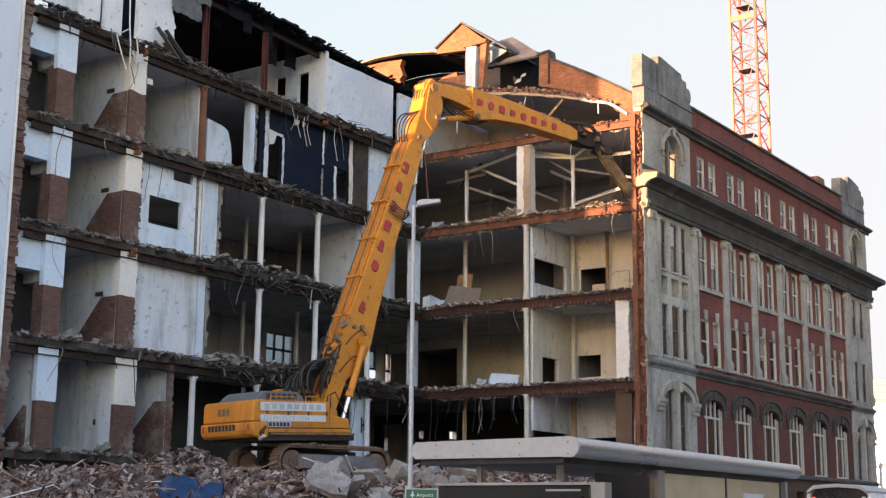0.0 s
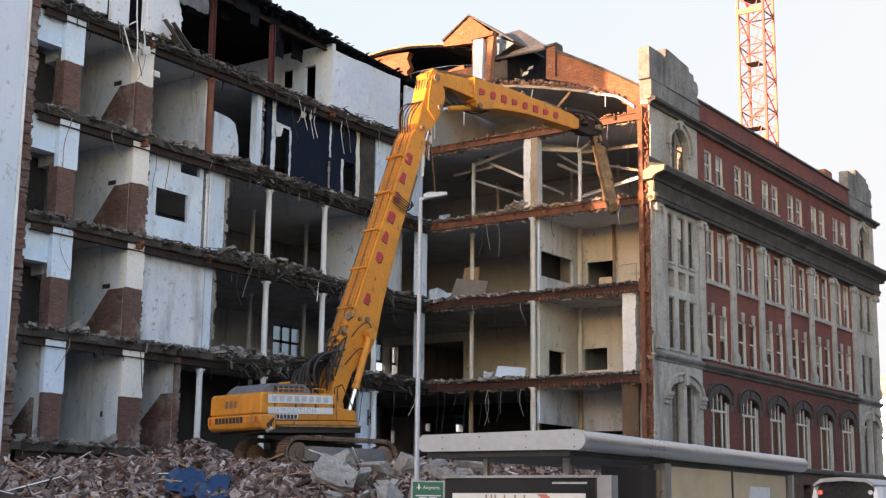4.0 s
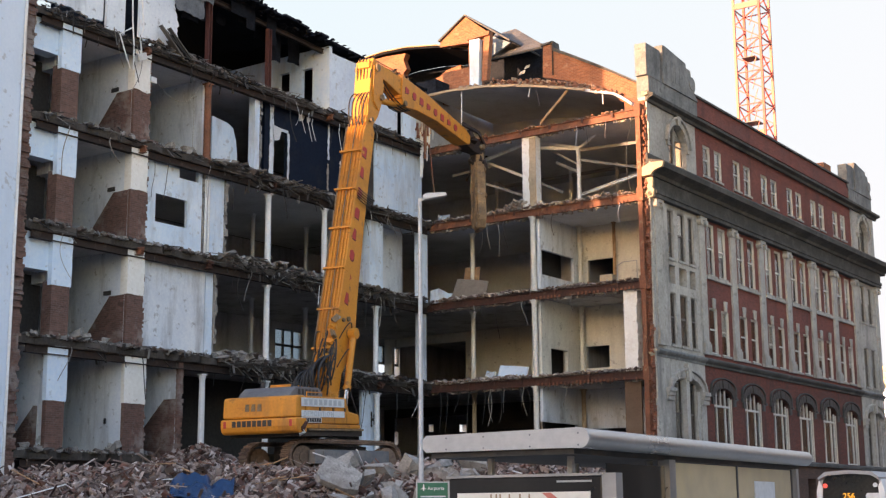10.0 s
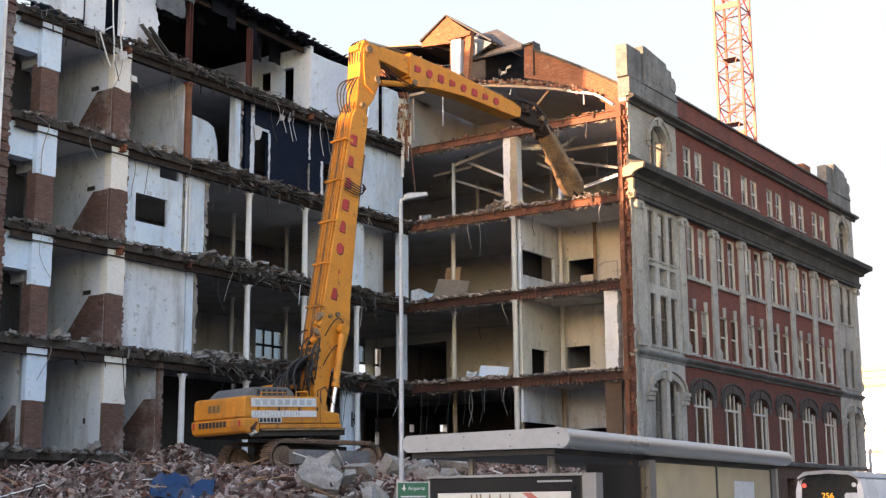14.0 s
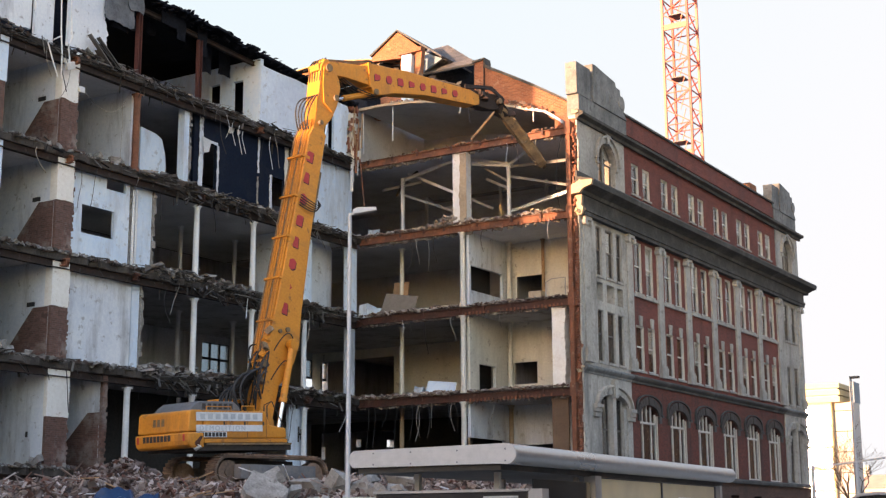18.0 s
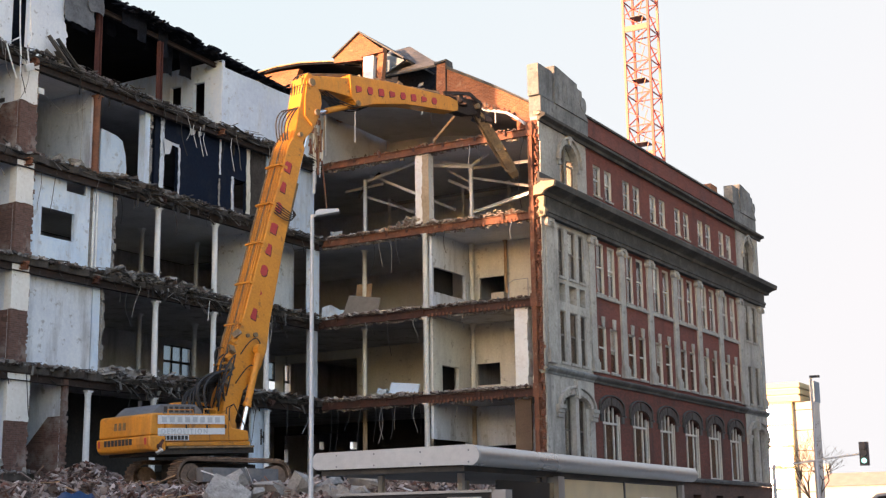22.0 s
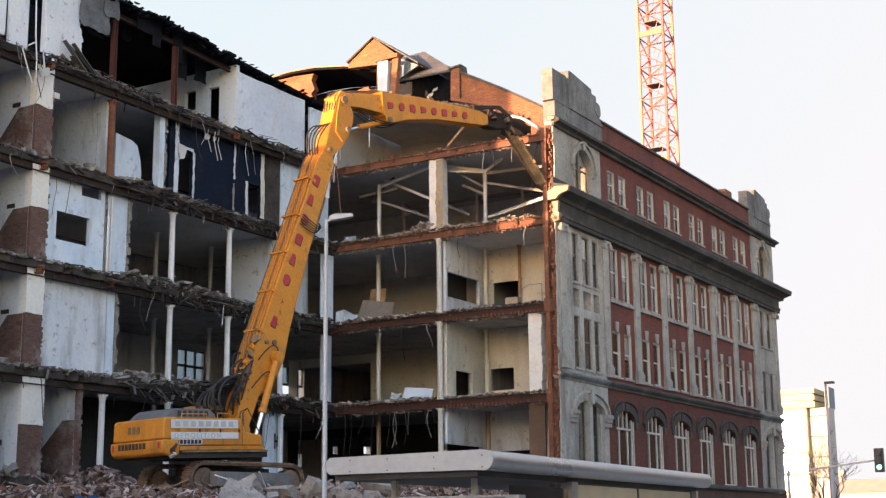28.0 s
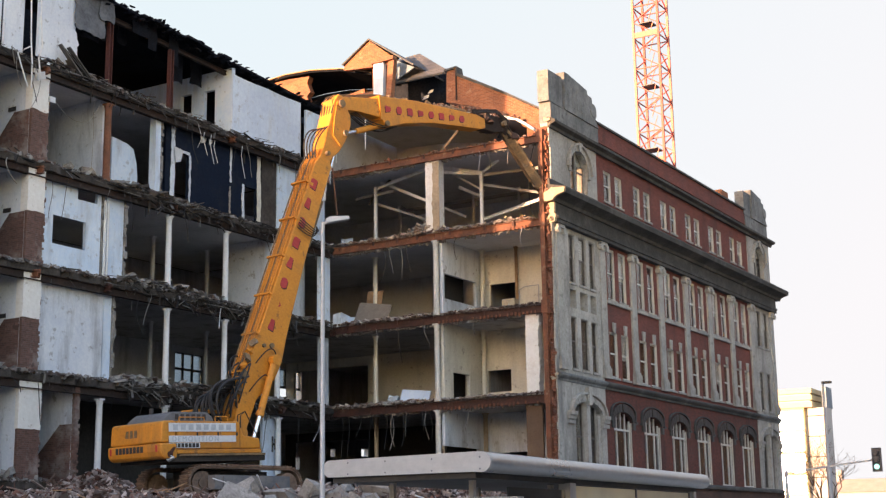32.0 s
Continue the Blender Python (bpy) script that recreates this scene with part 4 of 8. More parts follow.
Geo().box(XL - 0.29, XF - 0.6, 60.5, 60.75, F4 - 0.04, 22.3).put("wall_inner", VAULT, kind="structure", label="dim grey plastered back wall of the vaulted hall", category="wall")
Geo().box(XL - 0.5, XL - 0.3, YM + 0.1, 68.0, F4 - 0.04, 22.4).put("wall_inner", VAULT, kind="structure", label="grimy side wall of the vaulted hall", category="wall")
Geo().box(XF - 1.2, XF - 0.55, YM + 0.5, 68.0, 19.6, 20.4).put("wall_inner", TORNBRICK, kind="structure", label="grimy side wall of the vaulted hall", category="wall")
Geo().box(XL - 8.5, -32.4, 76.0, 76.2, 0, F2 - 0.36).put("wall_inner", BACK, kind="structure", label="grimy dark inner wall at the back of the hall", category="wall")

# loose things in the rooms
bd = Geo().box(-0.85, 0.85, -0.03, 0.03, 0.0, 1.15).put("board", DRAB, label="large drab grey-brown board leaning on rubble", category="board")
bd.matrix_basis = pose(-36.9, 55.2, F2 + 0.1, -22, 8, 12)
bd = Geo().box(-0.5, 0.5, -0.02, 0.02, 0.0, 1.9).put("board", WOOD, label="tall brown board leaning on a column", category="board")
bd.matrix_basis = pose(-37.3, 55.9, F2, -6, 4, -8)
r = random.Random(77)
for x, y, z, s in ((-38.1, 54.6, F2 + 0.35, 1.0), (-37.9, 54.5, F2 + 0.15, 0.8), (-38.0, 54.7, F3 + 0.2, 0.7), (-35.2, 54.6, F1 + 0.2, 0.7)):
    Geo().chunk((0, 0, 0), s, s * 0.6, s * 0.8, r, 0.4).put("plaster_lump", WHITE, label="broken white plaster lump on the floor edge", category="plaster", group="plaster lumps").location = (x, y, z)
bd = Geo().box(-0.75, 0.75, -0.03, 0.03, 0.0, 0.65).put("board", WHITE, label="white panel tipped over at the floor edge", category="board")
bd.matrix_basis = pose(-34.0, 54.5, F1 + 0.02, -20, 6, 5)
Geo().box(-0.33, 0.33, -0.25, 0.25, 0, 0.5).put("carton", BUFF, label="buff cardboard carton on the floor", category="box", bevel=0.02).location = (-28.95, 54.9, F2 - 0.03)
rl = thing("rail", "bent thin steel rail standing at the floor edge", "rail", "", (-28.3, 54.5, F2 - 0.03))
Geo().cable([(0, 0, 0), (0, 0, 0.8), (0.3, 0, 0.95), (1.0, 0, 0.95), (1.0, 0, 0)], 0.025).put("bar", POSTGREY, rl)

# steel frames of the hall under the vault
def steel(p, q, w, h, mat=None, label="white painted steel member of the hall frame"):
    return Geo().girder(p, q, w * 0.75, h * 0.72, 0.022).put("steel_member", mat or IRON, label=label, category="steelwork", group="hall frame")


C4 = F4 - 0.37
for x, y, top in ((-37.05, 56.0, 18.95), (-30.95, 56.0, 18.75), (-38.8, 61.0, 19.2), (-31.5, 61.0, 19.2), (-34.2, 61.0, 19.2)):
    steel((x, y, F3 - 0.04), (x, y, top), 0.18, 0.18)
DIM = "dim grey painted steel member of the hall frame"
steel((-38.3, 56.08, 18.5), (-36.0, 56.08, 18.62), 0.14, 0.18, GREYSTEEL, DIM)
steel((-36.9, 56.01, 18.86), (-32.9, 55.0, 19.2), 0.2, 0.24)
steel((-33.1, 55.0, 18.9), (-30.85, 56.0, 18.72), 0.2, 0.24)
steel((-32.9, 55.3, 19.2), (-30.85, 56.05, 18.76), 0.16, 0.2)
steel((-30.85, 56.05, 18.66), (-27.6, 56.3, 18.62), 0.14, 0.2, GREYSTEEL, DIM)
steel((-31.0, 56.0, 18.7), (-29.95, 55.9, C4), 0.16, 0.18)
steel((-36.9, 56.2, C4), (-34.2, 56.2, 17.9), 0.14, 0.18)
steel((-34.2, 56.2, 17.9), (-32.2, 56.6, 16.9), 0.14, 0.18, GREYSTEEL, DIM)
steel((-37.05, 56.1, 18.1), (-33.6, 56.3, 16.7), 0.12, 0.16, GREYSTEEL, DIM)
steel((-32.3, 56.2, 18.3), (-30.95, 56.1, 17.6), 0.14, 0.18, GREYSTEEL, DIM)
steel((-32.6, 55.8, 19.0), (-30.9, 56.2, 17.9), 0.1, 0.14, GREYSTEEL, DIM)
steel((-31.6, 57.2, 16.75), (-27.1, 55.6, 17.0), 0.18, 0.22)
steel((-30.9, 56.1, 18.2), (-27.0, 56.6, 17.2), 0.12, 0.16, GREYSTEEL, DIM)
steel((-38.3, 61.0, 18.9), (-27.1, 61.0, 18.9), 0.16, 0.22, GREYSTEEL, DIM)
steel((-38.8, 61.1, C4), (-34.2, 61.1, 16.0), 0.12, 0.16, GREYSTEEL, DIM)
steel((-36.9, 56.1, 18.8), (-36.2, 56.1, C4), 0.14, 0.14, BLACKSTEEL, "dark steel knee brace of the hall frame")
steel((-37.5, 56.1, 18.1), (-37.05, 56.05, 18.8), 0.12, 0.12, BLACKSTEEL, "dark steel knee brace of the hall frame")

# vault over the hall and the brick above it
def vault(x):
    if x > -27.9:
        return 19.75 + (-27.1 - x) * 0.8
    u = (-27.9 - x) / 9.8
    return 20.39 + 1.8 * math.sin(min(u, 1.0) * math.pi / 2)


n = 24
xs = [-27.1 + (XL + 27.1) * i / n for i in range(n + 1)]
g = Geo()
for a, b in zip(xs, xs[1:]):
    g.prism([(a, vault(a)), (b, vault(b)), (b, vault(b) + 0.14), (a, vault(a) + 0.14)], "y", YM + 0.1, 68.0)
g.put("ceiling_vault", VAULT, kind="structure", label="sooty grey curved plaster ceiling of the top hall", category="ceiling")
r = random.Random(33)
g = Geo()
for i in range(900):
    x = r.triangular(-37.8, -27.5, -32.0)
    q = r.choice((0.35, 0.45, 0.6, 0.8))
    g.chunk((x, YM + r.uniform(-0.02, 0.9), vault(x) + 0.12 + r.uniform(0.0, 0.28 if -34.5 < x < -29 else 0.08)), q * r.uniform(0.15, 0.42), q * r.uniform(0.15, 0.35), q * r.uniform(0.08, 0.22), r)
g.put("vault_rubble", ORANGERUBBLE, kind="stuff", label="loose broken orange brick lying along the torn vault", category="rubble")
g = Geo()
for i in range(150):
    q = r.choice((0.3, 0.4, 0.6, 0.9))
    g.chunk((r.triangular(-38.2, -27.4, -29.5), YM + r.uniform(0.05, 0.9), F4 + 0.02 * q), q * r.uniform(0.1, 0.3), q * r.uniform(0.1, 0.28), q * r.uniform(0.06, 0.16), r)
g.put("floor_rubble", ORANGERUBBLE, kind="stuff", label="broken brick scattered along the top floor edge", category="rubble")
g = Geo()
for i in range(620):
    x = r.triangular(-38.4, -27.2, -33.4)
    top = 0.45 * max(0.0, 1 - abs(x + 33.3) / 1.6) + 0.25 * max(0.0, 1 - abs(x + 28.2) / 1.3) + 0.06
    q = r.choice((0.5, 0.6, 0.8, 1.0))
    g.chunk((x, YM + r.uniform(0.05, 1.0), F3 + r.uniform(0.0, top)), q * r.uniform(0.1, 0.4), q * r.uniform(0.1, 0.34), q * r.uniform(0.05, 0.16), r)
g.put("floor_rubble", BUFFRUBBLE, kind="stuff", label="heaped plaster and brick rubble along the hall floor edge", category="rubble")
g = Geo()
for i, (a, b) in enumerate(zip(xs, xs[1:])):
    if a > -29.3:
        continue
    o = r.uniform(-0.015, 0.02)
    g.prism([(a, vault(a) + o), (b, vault(b) + o), (b, vault(b) + 0.12), (a, vault(a) + 0.12)], "y", YM - 0.02 - r.uniform(0, 0.03), YM + 0.098)
g.put("vault_edge", BUFF, kind="structure", label="broken pale plaster edge of the vault", category="trim")
Geo().prism([(-32.2, 23.9), (-31.63, 23.95), (-31.6, 23.55), (-30.4, 22.9), (-29.17, 22.2), (-27.01, 20.9), (-26.95, 20.3), (-27.99, 20.3), (-29.2, 21.2), (-30.68, 21.8), (-32.24, 22.3)], "y", 55.0, 55.45).put(
    "wall_gable", ORANGE, kind="structure", label="sloping orange brick gable wall, broken at its edge", category="wall")
Geo().prism([(-32.3, 23.95), (-31.6, 24.0), (-31.55, 23.62), (-30.36, 22.98), (-29.1, 22.28), (-26.95, 20.98), (-26.95, 20.9), (-29.17, 22.18), (-30.4, 22.86), (-31.62, 23.5), (-31.65, 23.9), (-32.3, 23.85)], "y", 54.9, 55.5).put(
    "gable_coping", DARKSTONE, kind="structure", label="dark stone coping on the sloping gable", category="trim")
Geo().box(-31.68, -31.63, 54.93, 55.0, 22.3, 23.9).put("gable_post", BLACKSTEEL, label="dark iron rod on the gable edge", category="post")
Geo().prism([(-45.4, 23.6), (-42.3, 23.6), (-42.17, 24.6), (-42.02, 24.75), (-42.1, 24.95), (-41.88, 25.17), (-41.98, 25.4), (-42.1, 25.7), (-41.95, 26.05), (-43.3, 26.14), (-45.0, 26.1), (-45.4, 25.9)], "y", 57.0, 57.4).put(
    "wall_gable", ORANGE, kind="structure", label="orange brick wall with a ragged hole broken through", category="wall")
bow = [(-45.0, 26.18), (-43.3, 26.3), (-41.7, 26.24), (-39.74, 25.95), (-37.75, 25.36)]
Geo().prism(bow + [(x, z - 0.09) for x, z in reversed(bow)], "y", 56.8, 60.3).put("roof_bow", FELT, kind="structure", label="bowed black felt roof edge over the loft", category="roof")
Geo().prism([(x, z + 0.06) for x, z in bow] + [(x, z + 0.003) for x, z in reversed(bow)], "y", 56.7, 60.3).put("roof_flashing", WOOD, kind="structure", label="thin brown flashing along the bowed roof edge", category="trim")
Geo().prism([(-41.6, 23.4), (-39.2, 23.4), (-39.3, 24.2), (-39.0, 24.75), (-39.05, 25.1), (-39.4, 25.05), (-40.0, 24.95), (-40.4, 24.7), (-40.9, 24.6), (-41.4, 24.1)], "y", 58.0, 58.3).put("wall_loft_brick", ORANGE, kind="structure", label="broken orange brick pier in the loft", category="wall")
# backings close the loft against the sky; near-black paints the void's shade
Geo().prism([(-46.0, 22.3), (-37.4, 22.36), (-37.75, 25.3), (-39.74, 25.88), (-41.7, 26.17), (-43.3, 26.23), (-46.0, 26.1)], "y", 60.4, 60.6).put("wall_loft", LOFTSHADE, kind="structure", label="near-black loft backing that stands for the dark void", category="wall")
Geo().prism([(-39.0, 22.36), (-33.6, 22.3), (-33.6, 25.0), (-35.0, 25.9), (-39.0, 25.9)], "y", 58.9, 59.1).put("wall_loft", LOFTSHADE, kind="structure", label="near-black loft backing that stands for the dark void", category="wall")
Geo().box(-46.0, XL + 0.2, 54.4, 56.4, 22.34, 23.2).put("wall_loft", LOFTSHADE, kind="structure", label="near-black loft backing over the inner corner, for the dark void", category="wall")
Geo().box(XL - 0.2, -36.7, 55.6, 56.0, 22.2, 23.9).put("wall_loft", ORANGE, kind="structure", label="orange brick stub wall on the vault", category="wall")
# dormer: brick gable face, lead cheek and slate roof
d = thing("dormer", "brick-faced roof dormer with a slate top and lead cheek, torn open", "dormer", "", (-37.0, 56.0, 22.3))
def dormer_part(name, pts, y0, y1, mat, label=""):
    return Geo().prism([(x + 37.0, z - 22.3) for x, z in pts], "y", y0 - 56.0, y1 - 56.0).put(name, mat, d, label)


dormer_part("gable", [(-38.97, 25.5), (-38.96, 25.76), (-37.37, 26.81), (-35.94, 25.64), (-36.11, 25.25), (-37.13, 25.35)], 56.0, 56.3, ORANGE, "orange brick gable face")
dormer_part("gable_foot", [(-37.4, 22.4), (-36.65, 22.4), (-36.65, 25.3), (-37.4, 25.4)], 56.31, 56.6, ORANGE)
dormer_part("verge", [(-37.37, 26.83), (-37.33, 26.9), (-34.6, 24.96), (-34.66, 24.9)], 55.85, 59.0, SLATE, "slate-covered verge")
dormer_part("verge_end", [(-37.37, 26.83), (-37.33, 26.9), (-39.05, 25.8), (-38.97, 25.74)], 55.85, 59.0, DARKSTONE)
dormer_part("cheek", [(-35.98, 25.56), (-34.79, 24.94), (-35.92, 24.44), (-36.13, 24.78)], 56.2, 56.3, LEAD, "blue-grey lead cheek")
dormer_part("jamb", [(-36.6, 25.15), (-36.01, 25.12), (-36.09, 22.5), (-36.63, 22.5)], 55.2, 55.5, WHITE, "white plastered jamb")
dormer_part("lintel", [(-36.75, 25.16), (-36.75, 25.34), (-35.4, 25.4), (-35.42, 25.2)], 55.15, 55.55, ORANGE)
dormer_part("reveal", [(-35.8, 25.17), (-35.44, 25.2), (-35.68, 22.9), (-35.98, 22.9)], 55.3, 55.6, ORANGE, "broken orange brick reveal")
sl = thing("slate_roof", "grey slate roof slope broken off over a dark loft", "roof", "", (-35.0, 57.0, 22.3))
rows = 7
for i in range(rows):       # courses of slate, each lapping the one below
    a, b = i / rows, (i + 1) / rows
    lerp = lambda p, q, t: Vector(p).lerp(Vector(q), t)
    pl, pr, top_l, top_r = (-36.2, 56.2, 24.32), (-32.75, 56.2, 24.32), (-38.2, 59.5, 26.9), (-36.45, 59.5, 26.98)
    q = [lerp(pl, top_l, a), lerp(pr, top_r, a), lerp(pr, top_r, b + 0.02), lerp(pl, top_l, b + 0.02)]
    off = Vector((35.0, -57.0, -22.3))
    vs = [p + off + Vector((0, 0, 0.012)) if k < 2 else p + off for k, p in enumerate(q)] + [p + off - Vector((0, 0, 0.04)) for p in q]
    Geo().solid(vs, [(0, 1, 2, 3), (7, 6, 5, 4), (0, 4, 5, 1), (1, 5, 6, 2), (2, 6, 7, 3), (3, 7, 4, 0)]).put("slate_course", SLATE, sl)
Geo().beam((-36.25, 56.15, 24.27), (-32.7, 56.15, 24.27), 0.1, 0.1).put("eaves_board", DARKSTONE, kind="structure", label="dark eaves board under the broken slate slope", category="trim")
# white pieces stand for bright sky showing through a roof hole
for x, z, s in ((-34.75, 23.6, 0.2), (-34.45, 23.85, 0.17)):
    Geo().prism([(x - s, z - s * 0.5), (x + s * 0.7, z - s * 0.2), (x + s, z + s * 0.6), (x - s * 0.4, z + s * 0.4)], "y", 57.2, 57.23).put("skylight_gap", SIGNWHITE, label="small pale piece standing for sky seen through a hole in the loft", category="sheet", group="torn sheets")
for x, n, lean in ((-36.45, 1.75, 0.0), (-32.6, 0.45, 0.12), (-28.6, 0.5, 0.0), (-38.2, 2.2, -0.03)):
    Geo().tube((x, YM + 0.2, vault(x) - n), (x + lean, YM + 0.2, vault(x)), 0.025).put("hanger_rod", IRON, label="thin pale hanger rod dangling under the vault", category="rod", group="hanger rods")
Geo().cable([(-32.15, YM + 0.1, vault(-32.0)), (-32.05, YM + 0.1, 21.2), (-31.95, YM + 0.1, 20.6)], 0.014).put("hanging_cable", RUBBER, label="black cable hanging under the vault", category="cable", group="hanging cables")
Geo().beam((-31.9, YM + 0.1, F4 + 0.1), (-30.4, YM + 0.15, vault(-30.4)), 0.1, 0.1).put("raking_strut", WOOD, label="raking timber strut under the vault", category="strut")

# ---- street front ----
PIL = [59.55 + 3.69 * i for i in range(7)]      # pilasters
BAYS = [(a + b) / 2 for a, b in zip(PIL, PIL[1:])]
XI = XF - 0.5                                    # inner face of the wall
r = random.Random(50)

# brick wall with its openings
holes = []
for c in BAYS:
    for s in (-1, 1):
        a = c + s * 0.68
        holes += [(a - 0.45, a + 0.45, 17.62, 19.17), (a - 0.47, a + 0.47, 12.72, 15.25), (a - 0.47, a + 0.47, 8.95, 11.15)]
    holes.append((c - 1.08, c + 1.08, 4.2, 7.4))
sheet_wall(Geo(), "x", XI, XF, PIL[0] - 0.2, PIL[-1] + 0.2, 4.0, 8.4, holes).put("wall_street", SOOTBRICK, kind="structure", label="soot-darkened red brick ground storey with arched openings", category="wall")
g = sheet_wall(Geo(), "x", XI, XF, PIL[0] - 0.2, PIL[-1] + 0.2, 8.4, 20.15, holes)
g.box(XI, XF, PIL[0] - 0.2, PIL[-1] + 0.2, 20.5, 21.4)
g.put("wall_street", RED, kind="structure", label="dark red brick street front with tall window openings", category="wall")
g = sheet_wall(Geo(), "x", XI, XF + 0.1, 54.25, YE, 0.0, 3.94, [(c - 0.6, c + 0.6, 1.0, 3.3) for c in BAYS])
g.put("wall_plinth", BASEBRICK, kind="structure", label="dark brown brick basement wall of the street front", category="wall")

# stone end pavilions
pav = []
for a, b, cs, arch_c in ((54.45, PIL[0] - 0.2, (56.2, 57.35, 58.4), 57.3), (PIL[-1] + 0.2, YE, (83.2, 84.6), 84.0)):
    hs = []
    for i, c in enumerate(cs):
        w = 0.42 if i == 1 or len(cs) == 2 else 0.32
        hs += [(c - w, c + w, 12.9, 15.2), (c - w, c + w, 8.95, 11.35)]
        if len(cs) == 3:
            hs.append((c - w, c + w, 11.75, 12.6))
    hs += [(arch_c - 0.95, arch_c + 0.95, 17.42, 19.4), (arch_c - 1.5, arch_c + 1.5, 4.2, 7.5)]
    g = sheet_wall(Geo(), "x", XI, XF + 0.05, a, b, 4.0, 20.15, hs)
    # round the heads of the two arched openings
    for w, spring, top in ((0.95, 18.45, 19.4), (1.5, 7.0, 7.55)):
        for s in (-1, 1):
            arc = [(arch_c + s * w * math.cos(t), spring + (top - spring) * math.sin(t)) for t in [math.pi / 2 * i / 8 for i in range(9)]]
            pts = arc + [(arch_c, top + 0.001), (arch_c + s * (w + 0.002), top + 0.001)]
            g.prism(pts, "x", XI + 0.2, XF + 0.048)
    g.put("wall_pavilion", STONE, kind="structure", label="sooty limestone end pavilion of the street front", category="wall")
    for w, spring, top, t in ((0.95, 18.45, 19.4, 0.24), (1.5, 7.0, 7.55, 0.3)):
        g = Geo()
        for i in range(11):
            t0, t1 = math.pi * i / 11 + 0.012, math.pi * (i + 1) / 11 - 0.012
            q = [(arch_c + (w + o) * math.cos(tt), spring + (top - spring + o) * math.sin(tt)) for o, tt in ((0.02, t0), (t, t0), (t, t1), (0.02, t1))]
            g.prism(q, "x", XF + 0.04, XF + (0.2 if i == 5 else 0.13))
        for i in range(24):       # outer moulding, prouder than the voussoirs
            t0, t1 = math.pi * i / 24, math.pi * (i + 1) / 24
            q = [(arch_c + (w + o) * math.cos(tt), spring + (top - spring + o) * math.sin(tt)) for o, tt in ((t + 0.03, t0), (t + 0.13, t0), (t + 0.13, t1), (t + 0.03, t1))]
            g.prism(q, "x", XF + 0.04, XF + 0.23)
        g.put("arch_ring", STONE, kind="structure", label="moulded limestone arch over a window", category="trim")

# torn end of the street wall: a red steel stanchion, toothed brick and the stone edge
st = thing("steel_stanchion", "red-oxide steel stanchion at the torn corner", "column", "", (XF - 0.26, YM - 0.02, 3.0))
Geo().girder((0, 0.0, 0), (0, 0.0, 16.2), 0.22, 0.24, 0.03).put("shaft", REDOXIDE, st)
for z in FLOORS[1:]:
    Geo().box(-0.15, 0.15, -0.16, 0.16, z - 3.5, z - 2.9).put("joint_plate", REDOXIDE, st)
g = Geo()
z = 3.0
while z < 19.8:
    h = r.uniform(0.05, 0.2)
    g.box(XF - 0.1, XF - r.uniform(0.0, 0.05), YM - r.uniform(-0.25, 0.1), 54.44, z, z + h)
    g.box(XF - 0.46 - r.uniform(0, 0.06), XF - 0.102, YM + r.uniform(0.2, 0.32), 54.44, z, z + h)
    z += h
for i in range(60):
    g.chunk((XF - r.uniform(0.0, 0.3), YM + r.uniform(0.02, 0.2), r.uniform(3.2, 19.6)), r.uniform(0.08, 0.22), r.uniform(0.1, 0.3), r.uniform(0.06, 0.3), r)
g.put("wall_end", TORNBRICK, kind="structure", label="toothed red-brown brick end of the torn street wall", category="wall")
g = Geo()
z = 4.0
while z < 20.2:
    h = r.uniform(0.3, 0.7)
    g.box(XF + 0.002, XF + 0.07, 54.2 + r.uniform(-0.05, 0.1), 54.449, z, z + h - 0.015)
    z += h
g.put("quoin", STONE, kind="structure", label="pale limestone quoins at the torn corner", category="trim")

# string courses, entablature and cornices
def course(name, prof, mat, label, a=54.3, b=YE + 0.15):
    return Geo().prism(prof, "y", a, b).put(name, mat, kind="structure", label=label, category="trim")


course("plinth_course", [(XF + 0.05, 3.945), (XF + 0.26, 3.945), (XF + 0.26, 4.08), (XF + 0.12, 4.18), (XF + 0.05, 4.18)], DARKSTONE, "blackened stone ledge over the basement")
for m_, a, b in ((GREYSTONE, 54.3, PIL[0] - 0.2), (DARKSTONE, PIL[0] - 0.198, PIL[-1] + 0.198), (GREYSTONE, PIL[-1] + 0.2, YE + 0.15)):
    course("string_course", [(XF - 0.02, 8.3), (XF + 0.08, 8.3), (XF + 0.1, 8.4), (XF + 0.2, 8.48), (XF + 0.24, 8.54), (XF + 0.24, 8.6), (XF + 0.1, 8.68), (XF - 0.02, 8.7)], m_, "blackened moulded stone string course" if m_ is DARKSTONE else "weathered grey stone string course", a, b)
course("architrave", [(XF + 0.002, 15.4), (XF + 0.3, 15.4), (XF + 0.3, 15.56), (XF + 0.35, 15.58), (XF + 0.35, 15.72), (XF + 0.26, 15.75), (XF + 0.26, 16.3), (XF + 0.002, 16.3)], SOOTSTONE, "soot-blackened limestone entablature over the pilasters")
course("main_cornice", [(XF + 0.002, 16.302), (XF + 0.34, 16.302), (XF + 0.4, 16.45), (XF + 0.62, 16.55), (XF + 0.9, 16.62), (XF + 0.95, 16.84), (XF + 0.88, 16.92), (XF + 0.12, 17.1), (XF + 0.1, 17.4), (XF + 0.002, 17.4)], DARKSTONE, "blackened heavy stone main cornice", 54.0, YE + 0.9)
course("top_cornice", [(XF + 0.052, 19.82), (XF + 0.16, 19.82), (XF + 0.2, 19.95), (XF + 0.42, 20.02), (XF + 0.44, 20.14), (XF + 0.14, 20.3), (XF + 0.052, 20.3)], DARKSTONE, "blackened upper stone cornice", 54.1, YE + 0.4)
